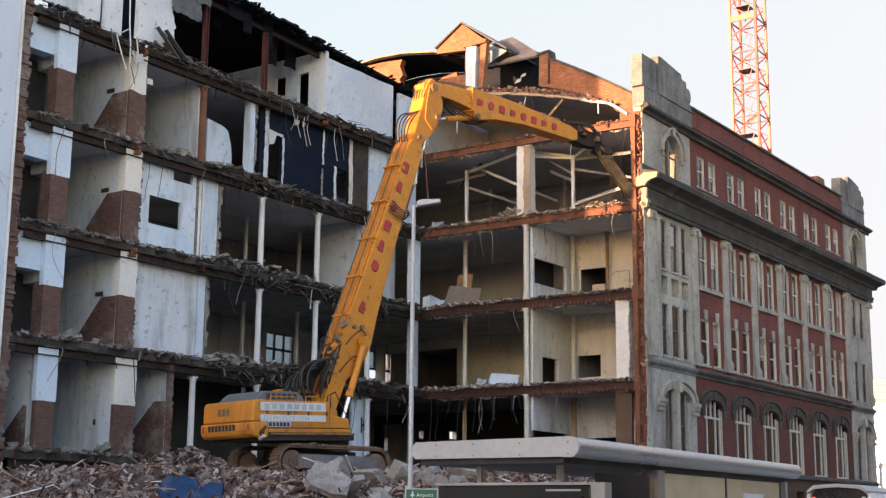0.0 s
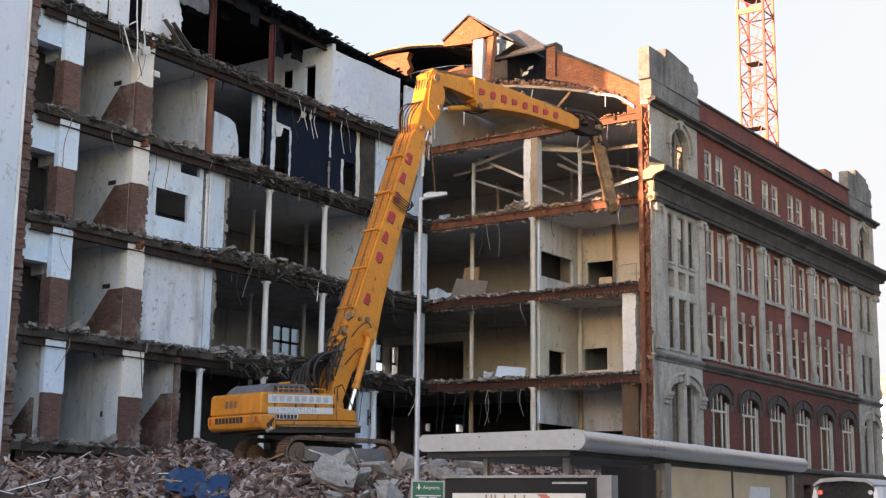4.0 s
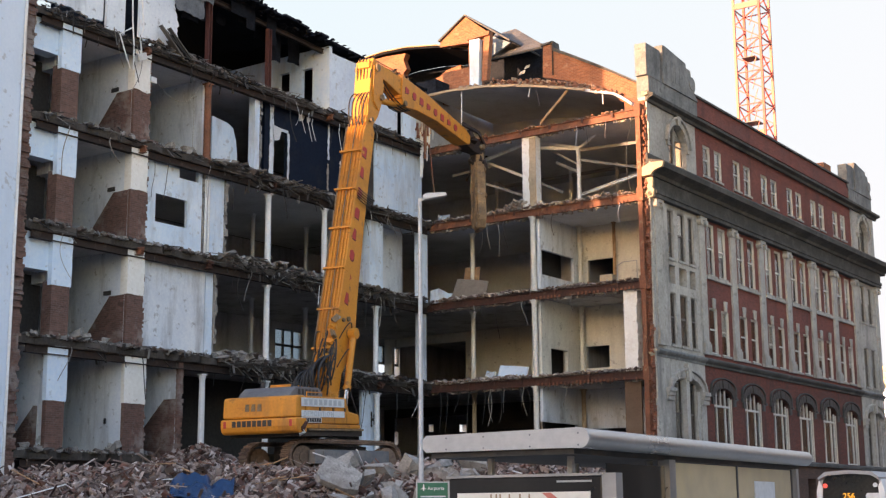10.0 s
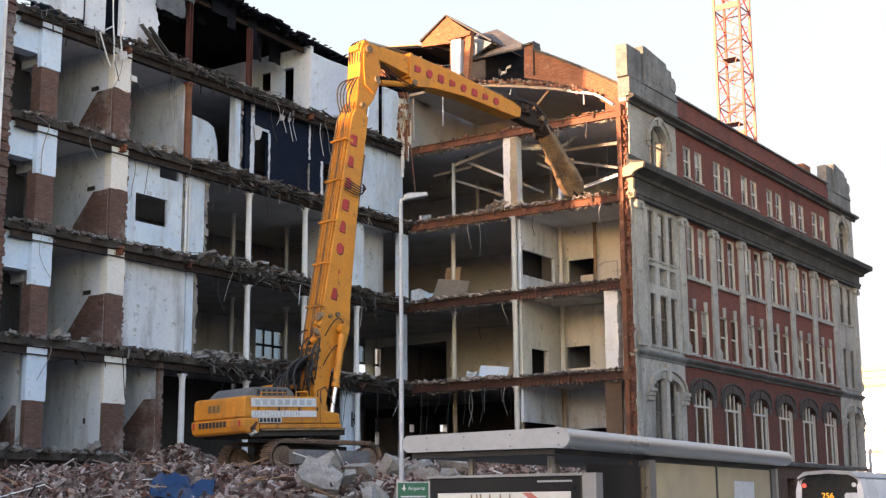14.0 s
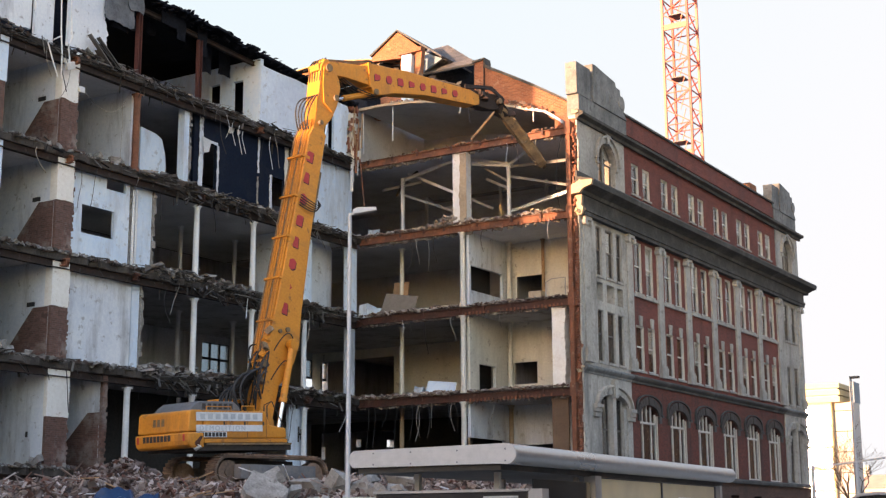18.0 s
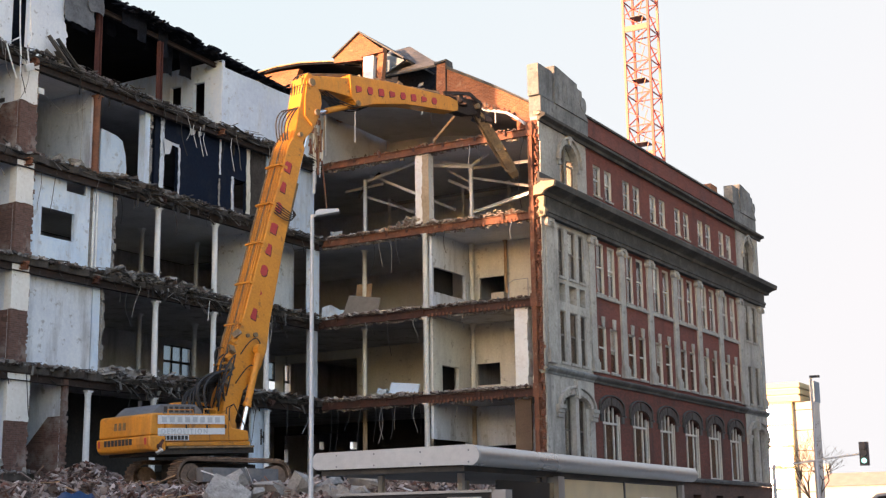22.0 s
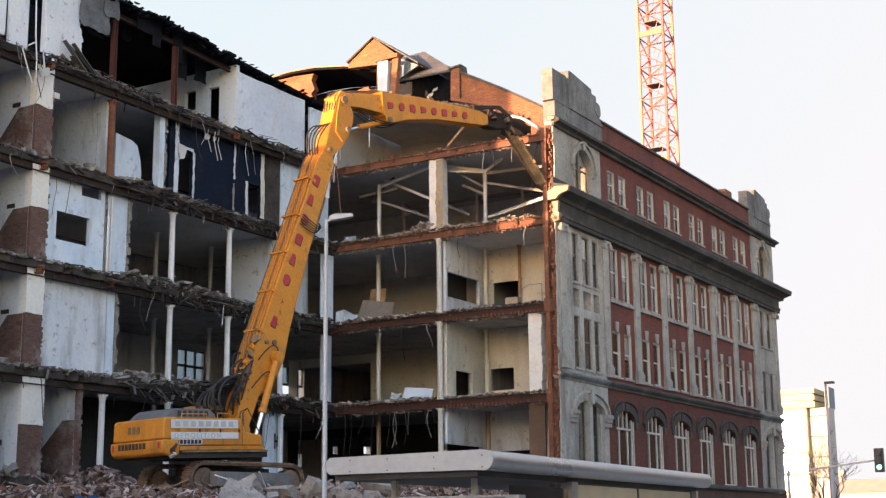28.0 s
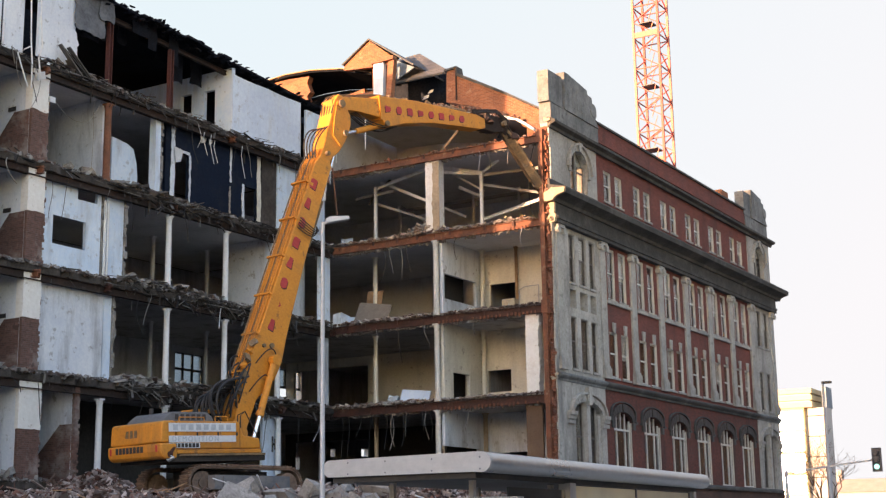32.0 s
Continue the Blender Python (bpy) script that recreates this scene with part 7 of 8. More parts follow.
# torn boards, laths and felt along the floor edges of the left wing
for k, z in list(enumerate(FLOORS))[1:]:
    r = random.Random(300 + k)
    g = Geo()
    for i in range(620):
        y = r.uniform(Y0 + 0.5, YM - 0.3)
        thick_part = y > 39.3 or k == 4
        if not thick_part and r.random() < 0.7:
            continue
        n = r.uniform(0.25, 1.3) * (1.0 if thick_part else 0.6)
        lie = r.random()
        p = Vector((XL + r.uniform(-0.5, 0.3), y, z + r.uniform(-0.32, 0.1)))
        if lie < 0.78:        # lying along the edge
            q = p + Vector((r.uniform(-0.15, 0.15), n * r.choice((-1, 1)), r.uniform(-0.12, 0.12)))
        elif lie < 0.92:     # sticking out and drooping
            q = p + Vector((r.uniform(0.2, 0.6), r.uniform(-0.5, 0.5), r.uniform(-0.5, 0.15)))
        else:                # hanging
            q = p + Vector((r.uniform(0.0, 0.2), r.uniform(-0.25, 0.25), -n * 0.7))
        q.y = min(max(q.y, Y0 + 0.3), YM + 0.1)
        g.beam(p, q, r.choice((0.015, 0.02, 0.03, 0.05, 0.09)), r.uniform(0.012, 0.03))
    if k in (1, 2, 3):
        for i in range(75):   # broken laths and plaster drooping below the collapsed stretch
            y = r.triangular(39.2, 52.5, 42.5)
            p = Vector((XL + r.uniform(0.02, 0.25), y, z - r.uniform(0.1, 0.5)))
            q = p + Vector((r.uniform(0.0, 0.25), r.uniform(-0.55, 0.55), -r.uniform(0.05, 0.45)))
            g.beam(p, q, r.choice((0.015, 0.03, 0.06, 0.14)), r.uniform(0.012, 0.04))
    g.put("torn_boards", BOARDS, kind="stuff", label="splintered boards, laths and felt hanging over a torn floor edge", category="debris")
r = random.Random(41)
g = Geo()
for i in range(260):         # shreds along the roof edge
    y = r.uniform(37.0, 53.6)
    g.chunk((XL + r.uniform(-0.35, 0.25), y, roof_z(y) + r.uniform(-0.35, 0.05)), r.uniform(0.06, 0.3), r.uniform(0.1, 0.35), r.uniform(0.02, 0.07), r, 0.4)
g.put("roof_shreds", FELT, kind="stuff", label="shreds of black felt along the torn roof edge", category="debris")
for i in range(16):          # felt and boards hanging in the open loft
    y, n = r.uniform(37.2, 46.0), r.uniform(0.3, 1.3)
    pts = ragged(r, y, y + r.uniform(0.3, 1.0), roof_z(y) - 0.3 - n, roof_z(y) + 0.05, "brl", 0.2, 0.1)
    x = XL - r.uniform(0.3, 1.6)
    Geo().prism(pts, "x", x, x + 0.02).put("felt_strip", FELT, label="torn black felt hanging from the roof", category="felt", group="hanging felt")
Geo().prism(ragged(r, 36.75, 38.3, 21.6, 23.6, "brl", 0.18, 0.12), "x", XL - 0.12, XL - 0.09).put("felt_strip", GREYFELT, label="grey sheet of roof felt draped over a torn wall", category="felt", group="hanging felt")
Geo().prism(ragged(r, 38.0, 38.75, 22.3, 23.5, "brl", 0.18, 0.12), "x", XL - 0.05, XL - 0.02).put("felt_strip", GREYFELT, label="grey sheet of roof felt draped over a torn wall", category="felt", group="hanging felt")
for a, b in ((36.0, 37.3), (36.25, 37.45), (35.8, 36.9), (36.4, 37.2)):
    Geo().beam((XL + 0.05, a, F4 + r.uniform(0.6, 1.0)), (XL + 0.2, b, F4 - 0.15), 0.2, 0.05).put("plank", BOARDS, label="broken plank leaning over a torn floor edge", category="plank", group="leaning planks")
for k, y0, y1, n in ((1, 39.4, 42.3, 26), (2, 39.9, 42.4, 18), (3, 36.0, 38.6, 6), (1, 30.6, 34.5, 8), (0, 30.5, 36.0, 7)):
    for i in range(n):
        s = r.uniform(0.15, 0.42)
        Geo().chunk((0, 0, 0), s * 1.3, s, s * 0.7, r, 0.4).put("concrete_lump", CONC, label="pale broken concrete lump on a torn floor edge", category="concrete", group="edge lumps").location = (
            XL - r.uniform(-0.05, 0.6), r.uniform(y0, y1), FLOORS[k] + s * 0.3 + r.uniform(0, 0.12))
# plaster and laths hanging in the inner corner
for i in range(13):
    y, top = r.uniform(53.15, 53.95), r.uniform(19.3, 22.3)
    n = r.uniform(0.9, 2.6)
    x = XL + r.uniform(0.02, 0.3)
    Geo().beam((x, y, top), (x + r.uniform(-0.1, 0.15), y + r.uniform(-0.25, 0.3), top - n), r.uniform(0.04, 0.13), 0.03).put(
        "lath", (WOOD, IRON, CREAM, TORNBRICK)[i % 4], label="splintered lath hanging in the torn inner corner", category="lath", group="hanging laths")
g = Geo()
for i in range(60):
    g.chunk((XL + r.uniform(-0.3, 0.12), r.uniform(53.1, 54.0), r.uniform(18.9, 22.2)), r.uniform(0.08, 0.2), r.uniform(0.08, 0.22), r.uniform(0.1, 0.5), r, 0.2)
g.put("corner_masonry", TORNBRICK, kind="stuff", label="broken brick and plaster of the torn inner corner", category="rubble")
# bent conduits with a small lamp box over the stair bays
def bent(pts, rad, mat, label):
    return Geo().cable([Vector(p) for p in pts], rad, 6).put("conduit", mat, label=label, category="conduit", group="bent conduits")


x = XL + 0.25
WHITEBEND = "bent white conduit dangling from the torn top floor"
bent([(x, 34.05, 23.0), (x + 0.1, 34.1, 20.1), (x + 0.1, 34.2, 19.2), (x, 34.3, 18.3)], 0.028, IRON, WHITEBEND)
bent([(x, 34.15, 19.9), (x + 0.2, 33.4, 19.4), (x + 0.2, 33.75, 18.6), (x + 0.2, 33.95, 18.2)], 0.028, IRON, WHITEBEND)
bent([(x, 34.55, 23.0), (x + 0.15, 34.5, 21.0), (x + 0.15, 34.62, 20.0), (x + 0.1, 34.5, 19.6), (x + 0.1, 34.6, 18.95)], 0.03, IRON, WHITEBEND)
lb = Geo().box(-0.08, 0.08, -0.2, 0.2, -0.14, 0.14).put("lamp_box", SIGNWHITE, label="small white lamp box dangling on a conduit", category="lamp", bevel=0.02)
lb.matrix_basis = pose(x + 0.1, 34.62, 18.85, 25, 10, 0)
bent(slack((XL + 0.1, 35.6, 18.2), (XL + 0.1, 38.0, 18.7), (0.1, 0.1, -0.8), 12), 0.008, CONC, "white cable sagging across a torn bay")
bent([(XL + 0.15, 37.6, 18.9), (XL + 0.15, 37.65, 17.2), (XL + 0.15, 37.6, 15.9)], 0.009, CONC, "thin white cable hanging across a torn bay")
bx = Geo().box(-0.06, 0.06, -0.14, 0.14, -0.12, 0.12).put("lamp_box", SIGNWHITE, label="small white lamp box on a pier edge", category="lamp", bevel=0.02)
bx.location = (XL + 0.07, 35.5, 18.2)
# torn plaster strips and paper on the navy partition
def tatter(y0, y1, z0, z1, mat, seed, off=0.0, sides="brl", label="torn strip of white plaster on the navy partition"):
    return Geo().prism(ragged(random.Random(seed), y0, y1, z0, z1, sides, 0.09, 0.05), "x", XL - 0.297 + off, XL - 0.27 + off).put(
        "plaster_strip", mat, label=label, category="plaster", group="plaster strips")


tatter(42.62, 42.84, F3, F4 - 0.5, PALE, 1)
tatter(43.76, 43.86, F3, F3 + 2.3, PALE, 2)
tatter(42.85, 43.8, F3 + 2.31, F3 + 2.42, PALE, 3)
tatter(46.5, 46.6, F3 + 0.1, F3 + 1.5, CONC, 4)
tatter(46.52, 46.64, F3 + 1.7, F4 - 0.45, PALE, 44)
tatter(47.4, 47.54, F3, F3 + 1.8, PALE, 5)
tatter(48.46, 48.74, F3, F4 - 0.5, CREAM, 6)
for y, z, w, h, s in ((42.7, F3 + 1.75, 0.6, 0.7, 11), (44.35, F4 - 0.9, 0.5, 0.5, 12), (44.9, F4 - 0.85, 0.35, 0.4, 13)):
    Geo().prism([(y, z + h), (y + w, z + h * 0.9), (y + w * 0.7, z + 0.1), (y + w * 0.2, z)], "x", XL - 0.2, XL - 0.185).put("paper_sheet", SIGNWHITE, label="torn white sheet hanging on the navy partition", category="sheet", group="hanging sheets")
for y, z, n in ((44.3, F4 - 0.5, 1.0), (44.75, F4 - 0.5, 1.3), (45.0, F4 - 0.7, 1.0), (46.9, F4 - 0.5, 1.5)):
    bent([(XL + 0.1, y, z), (XL + 0.13, y - 0.1, z - n * 0.3), (XL + 0.15, y - 0.04, z - n * 0.55), (XL + 0.15, y + 0.16, z - n)], 0.014, IRON, "bent white strip hanging from a torn floor")
# broken plaster edges: toothed strips up the ends of the partitions
for y, z0, z1, s in ((39.9, F2, F3 - 0.5, 21), (39.4, F1, F2 - 0.5, 22), (41.9, F3, F4 - 0.5, 23), (38.68, F2, F3 - 0.5, 24)):
    g, q = Geo(), random.Random(s)
    z = z0
    while z < z1:
        h = q.uniform(0.08, 0.3)
        g.box(XL - 0.42, XL - 0.2 + q.uniform(-0.05, 0.05), y - 0.02, y + q.uniform(0.02, 0.2), z, z + h)
        z += h
    g.put("wall_edge", CONC, kind="structure", label="toothed broken masonry edge of a partition", category="wall")

# plaster fringe and bent lath ends under the rust-red girders of the middle
for k, z in list(enumerate(FLOORS))[1:]:
    r = random.Random(500 + k)
    g = Geo()
    for i in range(110):
        x = r.uniform(XL + 0.2, XF - 0.5)
        if r.random() < 0.25:
            x = XL + 2 + r.gauss(0, 1.2)
        x = min(max(x, XL + 0.1), XF - 0.5)
        n = r.uniform(0.02, 0.1)
        g.chunk((x, YM + r.uniform(0.1, 0.35), z - 0.43 - n / 2), r.uniform(0.1, 0.4), r.uniform(0.03, 0.1), n + 0.06, r, 0.25)
    g.put("plaster_fringe", CONC, kind="stuff", label="broken plaster fringe under a girder", category="plaster")
    for i in range(7):
        x = -37.6 + 1.55 * i + r.uniform(-0.4, 0.4)
        Geo().box(x - 0.05, x + 0.05, YM - 0.1, YM - 0.06, z - 0.3, z - 0.1).put("beam_cleat", RUST, label="small rusty cleat bolted to a girder", category="cleat", group="girder cleats")

# ---- street things ----
lp = thing("street_lamp", "tall galvanised street lamp with a flat lantern", "street lamp", "", (-20.95, 29.1, 0.0))
Geo().lathe(0, 0, [(0.1, 0), (0.1, 1.2), (0.068, 1.3), (0.05, 9.9)], 12).put("pole", POSTGREY, lp, smooth=True)
Geo().beam((0.0, 0.0, 9.86), (0.35, 0.2, 9.95), 0.07, 0.07).put("bracket", POSTGREY, lp)
Geo().prism([(0.0, 0.0), (0.62, 0.04), (0.6, 0.12), (0.1, 0.16), (-0.03, 0.1)], "y", -0.12, 0.12).put("lantern", POSTGREY, lp).matrix_basis = pose(0.1, 0.05, 9.86, 0, -6, 33)

sg = thing("direction_sign", "green direction sign with white lettering on the lamp post", "sign", "", (-20.85, 28.9, 1.6))
M33 = pose(0, 0, 0, 0, 0, 33)
face = Geo().box(-0.06, 0.72, -0.03, -0.005, 0.0, 0.78).put("sign_face", GREEN, sg)
rear = Geo().box(-0.1, 0.76, -0.004, 0.02, -0.03, 0.81).put("sign_back", POSTGREY, sg)
face.matrix_basis = M33
rear.matrix_basis = M33
t = bpy.data.curves.new("lettering", "FONT")
t.body, t.size, t.extrude = "Airports", 0.125, 0.002
tx = new("lettering", t)
tx.parent, tx.matrix_basis = sg, M33 @ pose(0.2, -0.034, 0.6, 90)
t.materials.append(SIGNWHITE)
Geo().prism([(0.02, 0.62), (0.08, 0.66), (0.09, 0.74), (0.11, 0.74), (0.12, 0.66), (0.17, 0.62), (0.12, 0.63), (0.11, 0.58), (0.09, 0.58), (0.08, 0.63)], "y", -0.036, -0.031).put("plane_symbol", SIGNWHITE, sg).matrix_basis = M33
Geo().box(0.02, 0.66, -0.036, -0.031, 0.42, 0.45).box(0.1, 0.3, -0.036, -0.031, 0.25, 0.4).box(0.36, 0.56, -0.036, -0.031, 0.25, 0.4).put("symbol_bars", SIGNWHITE, sg).matrix_basis = M33

# bus shelter
SZ = 2.65
sh = thing("bus_shelter", "bus shelter with silver round-edged roof, glazing and a poster case", "bus shelter")
sh.matrix_basis = pose(-8.5, 15.47, 0.12, 0, 0, 2.9) @ Matrix.Translation((-2.25, 0, 0))
W, L, H = 2.25, 9.3, SZ - 0.12
LEFT = -0.26
prof = [(LEFT + 0.06, H - 0.23), (LEFT, H - 0.18), (LEFT, H - 0.06), (LEFT + 0.06, H - 0.01), (W - 0.2, H + 0.02)] + [(W - 0.13 + 0.13 * math.sin(a), H - 0.11 + 0.13 * math.cos(a)) for a in [math.pi * i / 8 for i in range(9)]] + [(W - 0.3, H - 0.23)]
Geo().prism(prof, "y", 0.03, L).put("roof", SILVER, sh, "brushed silver roof with a rounded edge", smooth=True)
Geo().prism([(u, w + (0.003 if w > H - 0.1 else -0.003)) for u, w in prof], "y", -0.02, 0.029).put("end_plate", PALEMETAL, sh, "pale grey riveted roof end plate")
for u in (0.12, 0.7, 1.4, 2.1):
    for w in (H - 0.2, H - 0.05):
        Geo().tube((u, -0.026, w), (u, -0.019, w), 0.012, 0.012, 8).put("rivet", DECK, sh)
Geo().box(LEFT + 0.1, W - 0.25, 0.05, L - 0.05, H - 0.31, H - 0.234).put("soffit", UNDERSIDE, sh, "dark soffit")
for y in (0.6, 3.2, 6.0, 8.8):
    Geo().box(0.4, 0.47, y, y + 0.08, 0, H - 0.31).put("post", PALEMETAL, sh)
    Geo().box(1.62, 1.69, y, y + 0.08, 0, H - 0.31).put("post", PALEMETAL, sh)
adp = Geo().box(-0.04, 2.26, 0.3, 0.5, 0.35, H - 0.58).put("poster_frame", JET, sh, "dark poster case", bevel=0.02)
Geo().box(-0.07, 2.28, 0.28, 0.52, H - 0.58, H - 0.545).put("case_top", SILVER, adp)
Geo().box(2.262, 2.46, 0.3, 0.5, 0.1, H - 0.55).put("case_side", SILVER, adp)
Geo().box(0.1, 2.1, 0.29, 0.299, 0.5, H - 0.78).put("poster", PAPER, adp, "pale poster with red and brown strokes")
Geo().prism([(1.4, H - 0.79), (1.53, H - 0.79), (1.72, H - 0.93), (1.82, H - 0.88), (1.83, H - 1.1), (1.6, H - 1.08), (1.66, H - 1.0)], "y", 0.283, 0.289).put("poster_arrow", POSTER_RED, adp)
for u in (0.62, 0.7, 0.76, 0.9, 1.06, 1.2):
    Geo().box(u, u + 0.02, 0.284, 0.289, 0.6, H - 0.8).put("poster_stroke", WOOD, adp)
Geo().box(1.62, 2.12, 0.286, 0.2985, H - 0.66, H - 0.635).put("case_label", PALEMETAL, adp)
Geo().box(1.99, 2.01, 1.0, 2.95, 0.3, H - 0.4).put("glass_panel", BLACKGLASS, sh, "dark reflecting glass")
Geo().box(1.9, 2.08, 2.97, 3.2, 0.0, H - 0.3).put("post", SILVER, sh)
Geo().box(1.94, 2.06, 8.9, 9.02, 0.0, H - 0.3).put("post", SILVER, sh)
for y0, y1 in ((3.25, 5.9), (5.96, 8.7)):
    Geo().box(1.99, 2.01, y0, y1, 0.3, H - 0.33).put("glass_panel", SUNFROST, sh, "frosted glass with the sun's warm reflection put in its colour")
    Geo().box(1.97, 2.03, y1 + 0.002, y1 + 0.05, 0.1, H - 0.32).put("glazing_bar", DARKMETAL, sh)
Geo().box(2.012, 2.03, 6.75, 7.75, 0.9, H - 0.55).put("notice_board", SIGNWHITE, sh, "pale notice board on the glass")

# tower crane mast
cr = thing("tower_crane", "red-orange lattice mast of a tower crane behind the roof", "crane", "", (-44.1, 112.6, 0.0))
w = 1.2
for i, (x, y) in enumerate(((-w, -w), (w, -w), (w, w), (-w, w))):
    Geo().beam((x, y, 0), (x, y, 70), 0.2, 0.2).put("mast_leg", CRANE if i % 2 else CRANELIGHT, cr)
z, i = 16.0, 0
while z < 69:
    for a, b in (((-w, -w), (w, -w)), ((w, -w), (w, w)), ((w, w), (-w, w)), ((-w, w), (-w, -w))):
        s = 1 if i % 2 else -1
        p, q = (a, b) if s > 0 else (b, a)
        Geo().beam((*p, z), (*q, z + 1.5), 0.09, 0.09).put("lattice_brace", CRANE, cr)
        if i % 2 == 0:
            Geo().beam((*a, z), (*b, z), 0.09, 0.09).put("lattice_rail", CRANE, cr)
    if i % 4 == 1:
        Geo().box(-w * 0.7, w * 0.3, -w * 0.6, w * 0.6, z, z + 0.08).put("mast_platform", DECK, cr)
    if i % 8 == 4:
        Geo().box(-w - 0.05, w + 0.05, -w - 0.05, -w + 0.1, z, z + 0.5).put("mast_collar", CRANELIGHT, cr)
    Geo().beam((0, -0.6, z), (0.5, -0.6, z + 1.5), 0.06, 0.06).put("ladder", CRANELIGHT, cr)
    z += 1.5
    i += 1

# ---- unseen fronts behind camera and across the road, added to shape light and reflections ----
Geo().box(-150.0, 15.0, -64.0, -60.0, 0.0, 20.5).box(-60.0, -52.0, -64.0, -60.01, 20.5, 22.0).box(-110.0, -80.0, -64.0, -60.01, 20.5, 23.5).put("wall_sun_blocker", FARBRICK, kind="structure", label="unseen roofline added to keep the low sun off the lower storeys", category="wall")
Geo().box(22.0, 26.0, -15.5, 70.0, 0.0, 14.0).put("wall_light_bounce", FARBRICK, kind="structure", label="unseen pale front added to bounce light onto the building", category="wall")
Geo().box(22.0, 26.0, 70.01, 230.0, 0.0, 31.0).put("wall_reflection_dark", DARKFRONT, kind="structure", label="tall unseen dark front added to darken the window reflections", category="wall")

# ---- far end of the street ----
# added glowing sheet with the sky's pale colours painted on, far behind everything
g = Geo()
for i in range(61):
    a = radians(-75 + 2.5 * i)
    g.v += [(1450 * math.sin(a), 1450 * math.cos(a), z) for z in (0.01, 300.0, 600.0, 950.0)]
g.f = [(4 * i + j, 4 * i + j + 1, 4 * i + j + 5, 4 * i + j + 4) for i in range(60) for j in range(3)]
g.put("backdrop_sky", SKYSHEET, kind="structure", label="glowing sky backdrop, painted pale blue fading to white along the street", category="sky")
# glass-fronted tower that throws the sun's light back
tw = thing("tower_block", "pale tower block with a sunlit mirror-glass front", "building", "", (-67.2, 222.0, 0.0))
tw.rotation_euler = (0, 0, radians(2.0))
Geo().box(-14.0, 3.3, 0.0, 14.0, 0.0, 21.3).put("wall", CLAD, tw)
MIRROR = plain("sun_glazed_glass", (0.5, 0.5, 0.48), (0.56, 0.56, 0.54), 0.14, metal=0.9, coarse=0.4, bump=0.0)
for i in range(6):
    Geo().box(-13.8, 3.0, -0.12, -0.02, 0.6 + 3.45 * i, 3.5 + 3.45 * i).put("glazing_band", MIRROR, tw, "mirror-glass window band")
for z0, z1 in ((21.32, 22.2), (22.5, 23.3), (23.6, 24.4)):
    Geo().box(-14.0, 4.8, -0.4, 13.0, z0, z1).put("parapet_band", CLAD, tw, "cladding band with the sun's yellow in its colour")
Geo().box(-13.6, 4.4, 0.2, 12.6, 21.31, 24.3).put("roof", FARSTONE, tw)
# greyer than the front: the shade on this side put in as colour
Geo().box(3.302, 6.6, 1.2, 5.0, 0.0, 21.3).put("stair_tower", PALEMETAL, tw, "stair tower greyed to stand for its shade")
Geo().box(5.9, 6.6, 2.0, 6.0, 21.3, 24.7).put("plant_room", LEAD, tw, "dark grey plant room")
for i in range(6):
    Geo().box(3.4, 6.55, 1.15, 1.19, 3.4 + 3.3 * i, 3.55 + 3.3 * i).put("joint", DARKSTONE, tw)

tb = thing("terrace", "long low terrace with an orange-brown roof and pale bays", "building", "", (-62.0, 300.0, 0.0))
Geo().box(-40.0, 60.0, 0.0, 12.0, 0.0, 9.6).put("wall", FARBRICK, tb)
Geo().prism([(-1.0, 9.6), (13.0, 9.6), (6.0, 12.6)], "x", -40.5, 60.5).put("roof", FARROOF, tb, "orange-brown tiled roof")
for i in range(22):
    x = -36.0 + 4.4 * i
    Geo().box(x, x + 2.0, -0.25, -0.02, 5.6, 8.2).put("window", SIGNWHITE, tb, "pale bay window")
    Geo().box(x, x + 2.0, -0.25, -0.02, 1.6, 4.2).put("window", SIGNWHITE, tb)
for x in (-20.0, -2.0, 16.0, 32.0):
    Geo().box(x, x + 1.6, 5.0, 7.0, 11.6, 14.6).put("chimney", FARBRICK, tb)

# far lamp post, cantilever traffic signal, sign, bare tree
lp = thing("street_lamp", "tall grey street lamp beyond the junction", "street lamp", "", (-21.9, 80.4, 0.0))
Geo().lathe(0, 0, [(0.15, 0), (0.15, 5.2), (0.085, 5.35), (0.065, 10.1)], 12).put("pole", POSTGREY, lp, smooth=True)
Geo().box(-0.05, 0.5, -0.12, 0.12, 10.05, 10.18).put("lantern", DARKMETAL, lp)
ts = thing("traffic_signal", "cantilever traffic signal with a green light lit", "traffic light", "", (-23.4, 77.0, 0.0))
Geo().lathe(0, 0, [(0.14, 0), (0.11, 5.0)], 12).put("pole", POSTGREY, ts)
Geo().beam((0, 0, 4.85), (5.1, 0.9, 5.45), 0.1, 0.1).put("arm", POSTGREY, ts)
hd = Geo().box(4.65, 5.15, 0.6, 0.85, 4.75, 6.05).put("signal_head", DARKMETAL, ts, "black signal head", bevel=0.03)
for z, m in ((5.78, INK), (5.4, INK), (5.02, LAMPGREEN)):
    Geo().tube((4.9, 0.6, z), (4.9, 0.55, z), 0.14, 0.14, 16).put("lens", m, hd)
    Geo().tube((4.9, 0.58, z + 0.02), (4.9, 0.35, z + 0.03), 0.17, 0.18, 12).put("hood", DARKMETAL, hd) if m is INK else None
gs = thing("road_sign", "green road sign with white lettering bars on two posts", "sign", "", (-18.0, 58.0, 0.0))
Geo().box(-0.1, 1.75, -0.05, 0.0, 1.3, 2.55).put("sign_face", GREENSIGN, gs)
for x in (0.2, 1.4):
    Geo().tube((x, 0.06, 0), (x, 0.06, 2.4), 0.05).put("post", POSTGREY, gs)
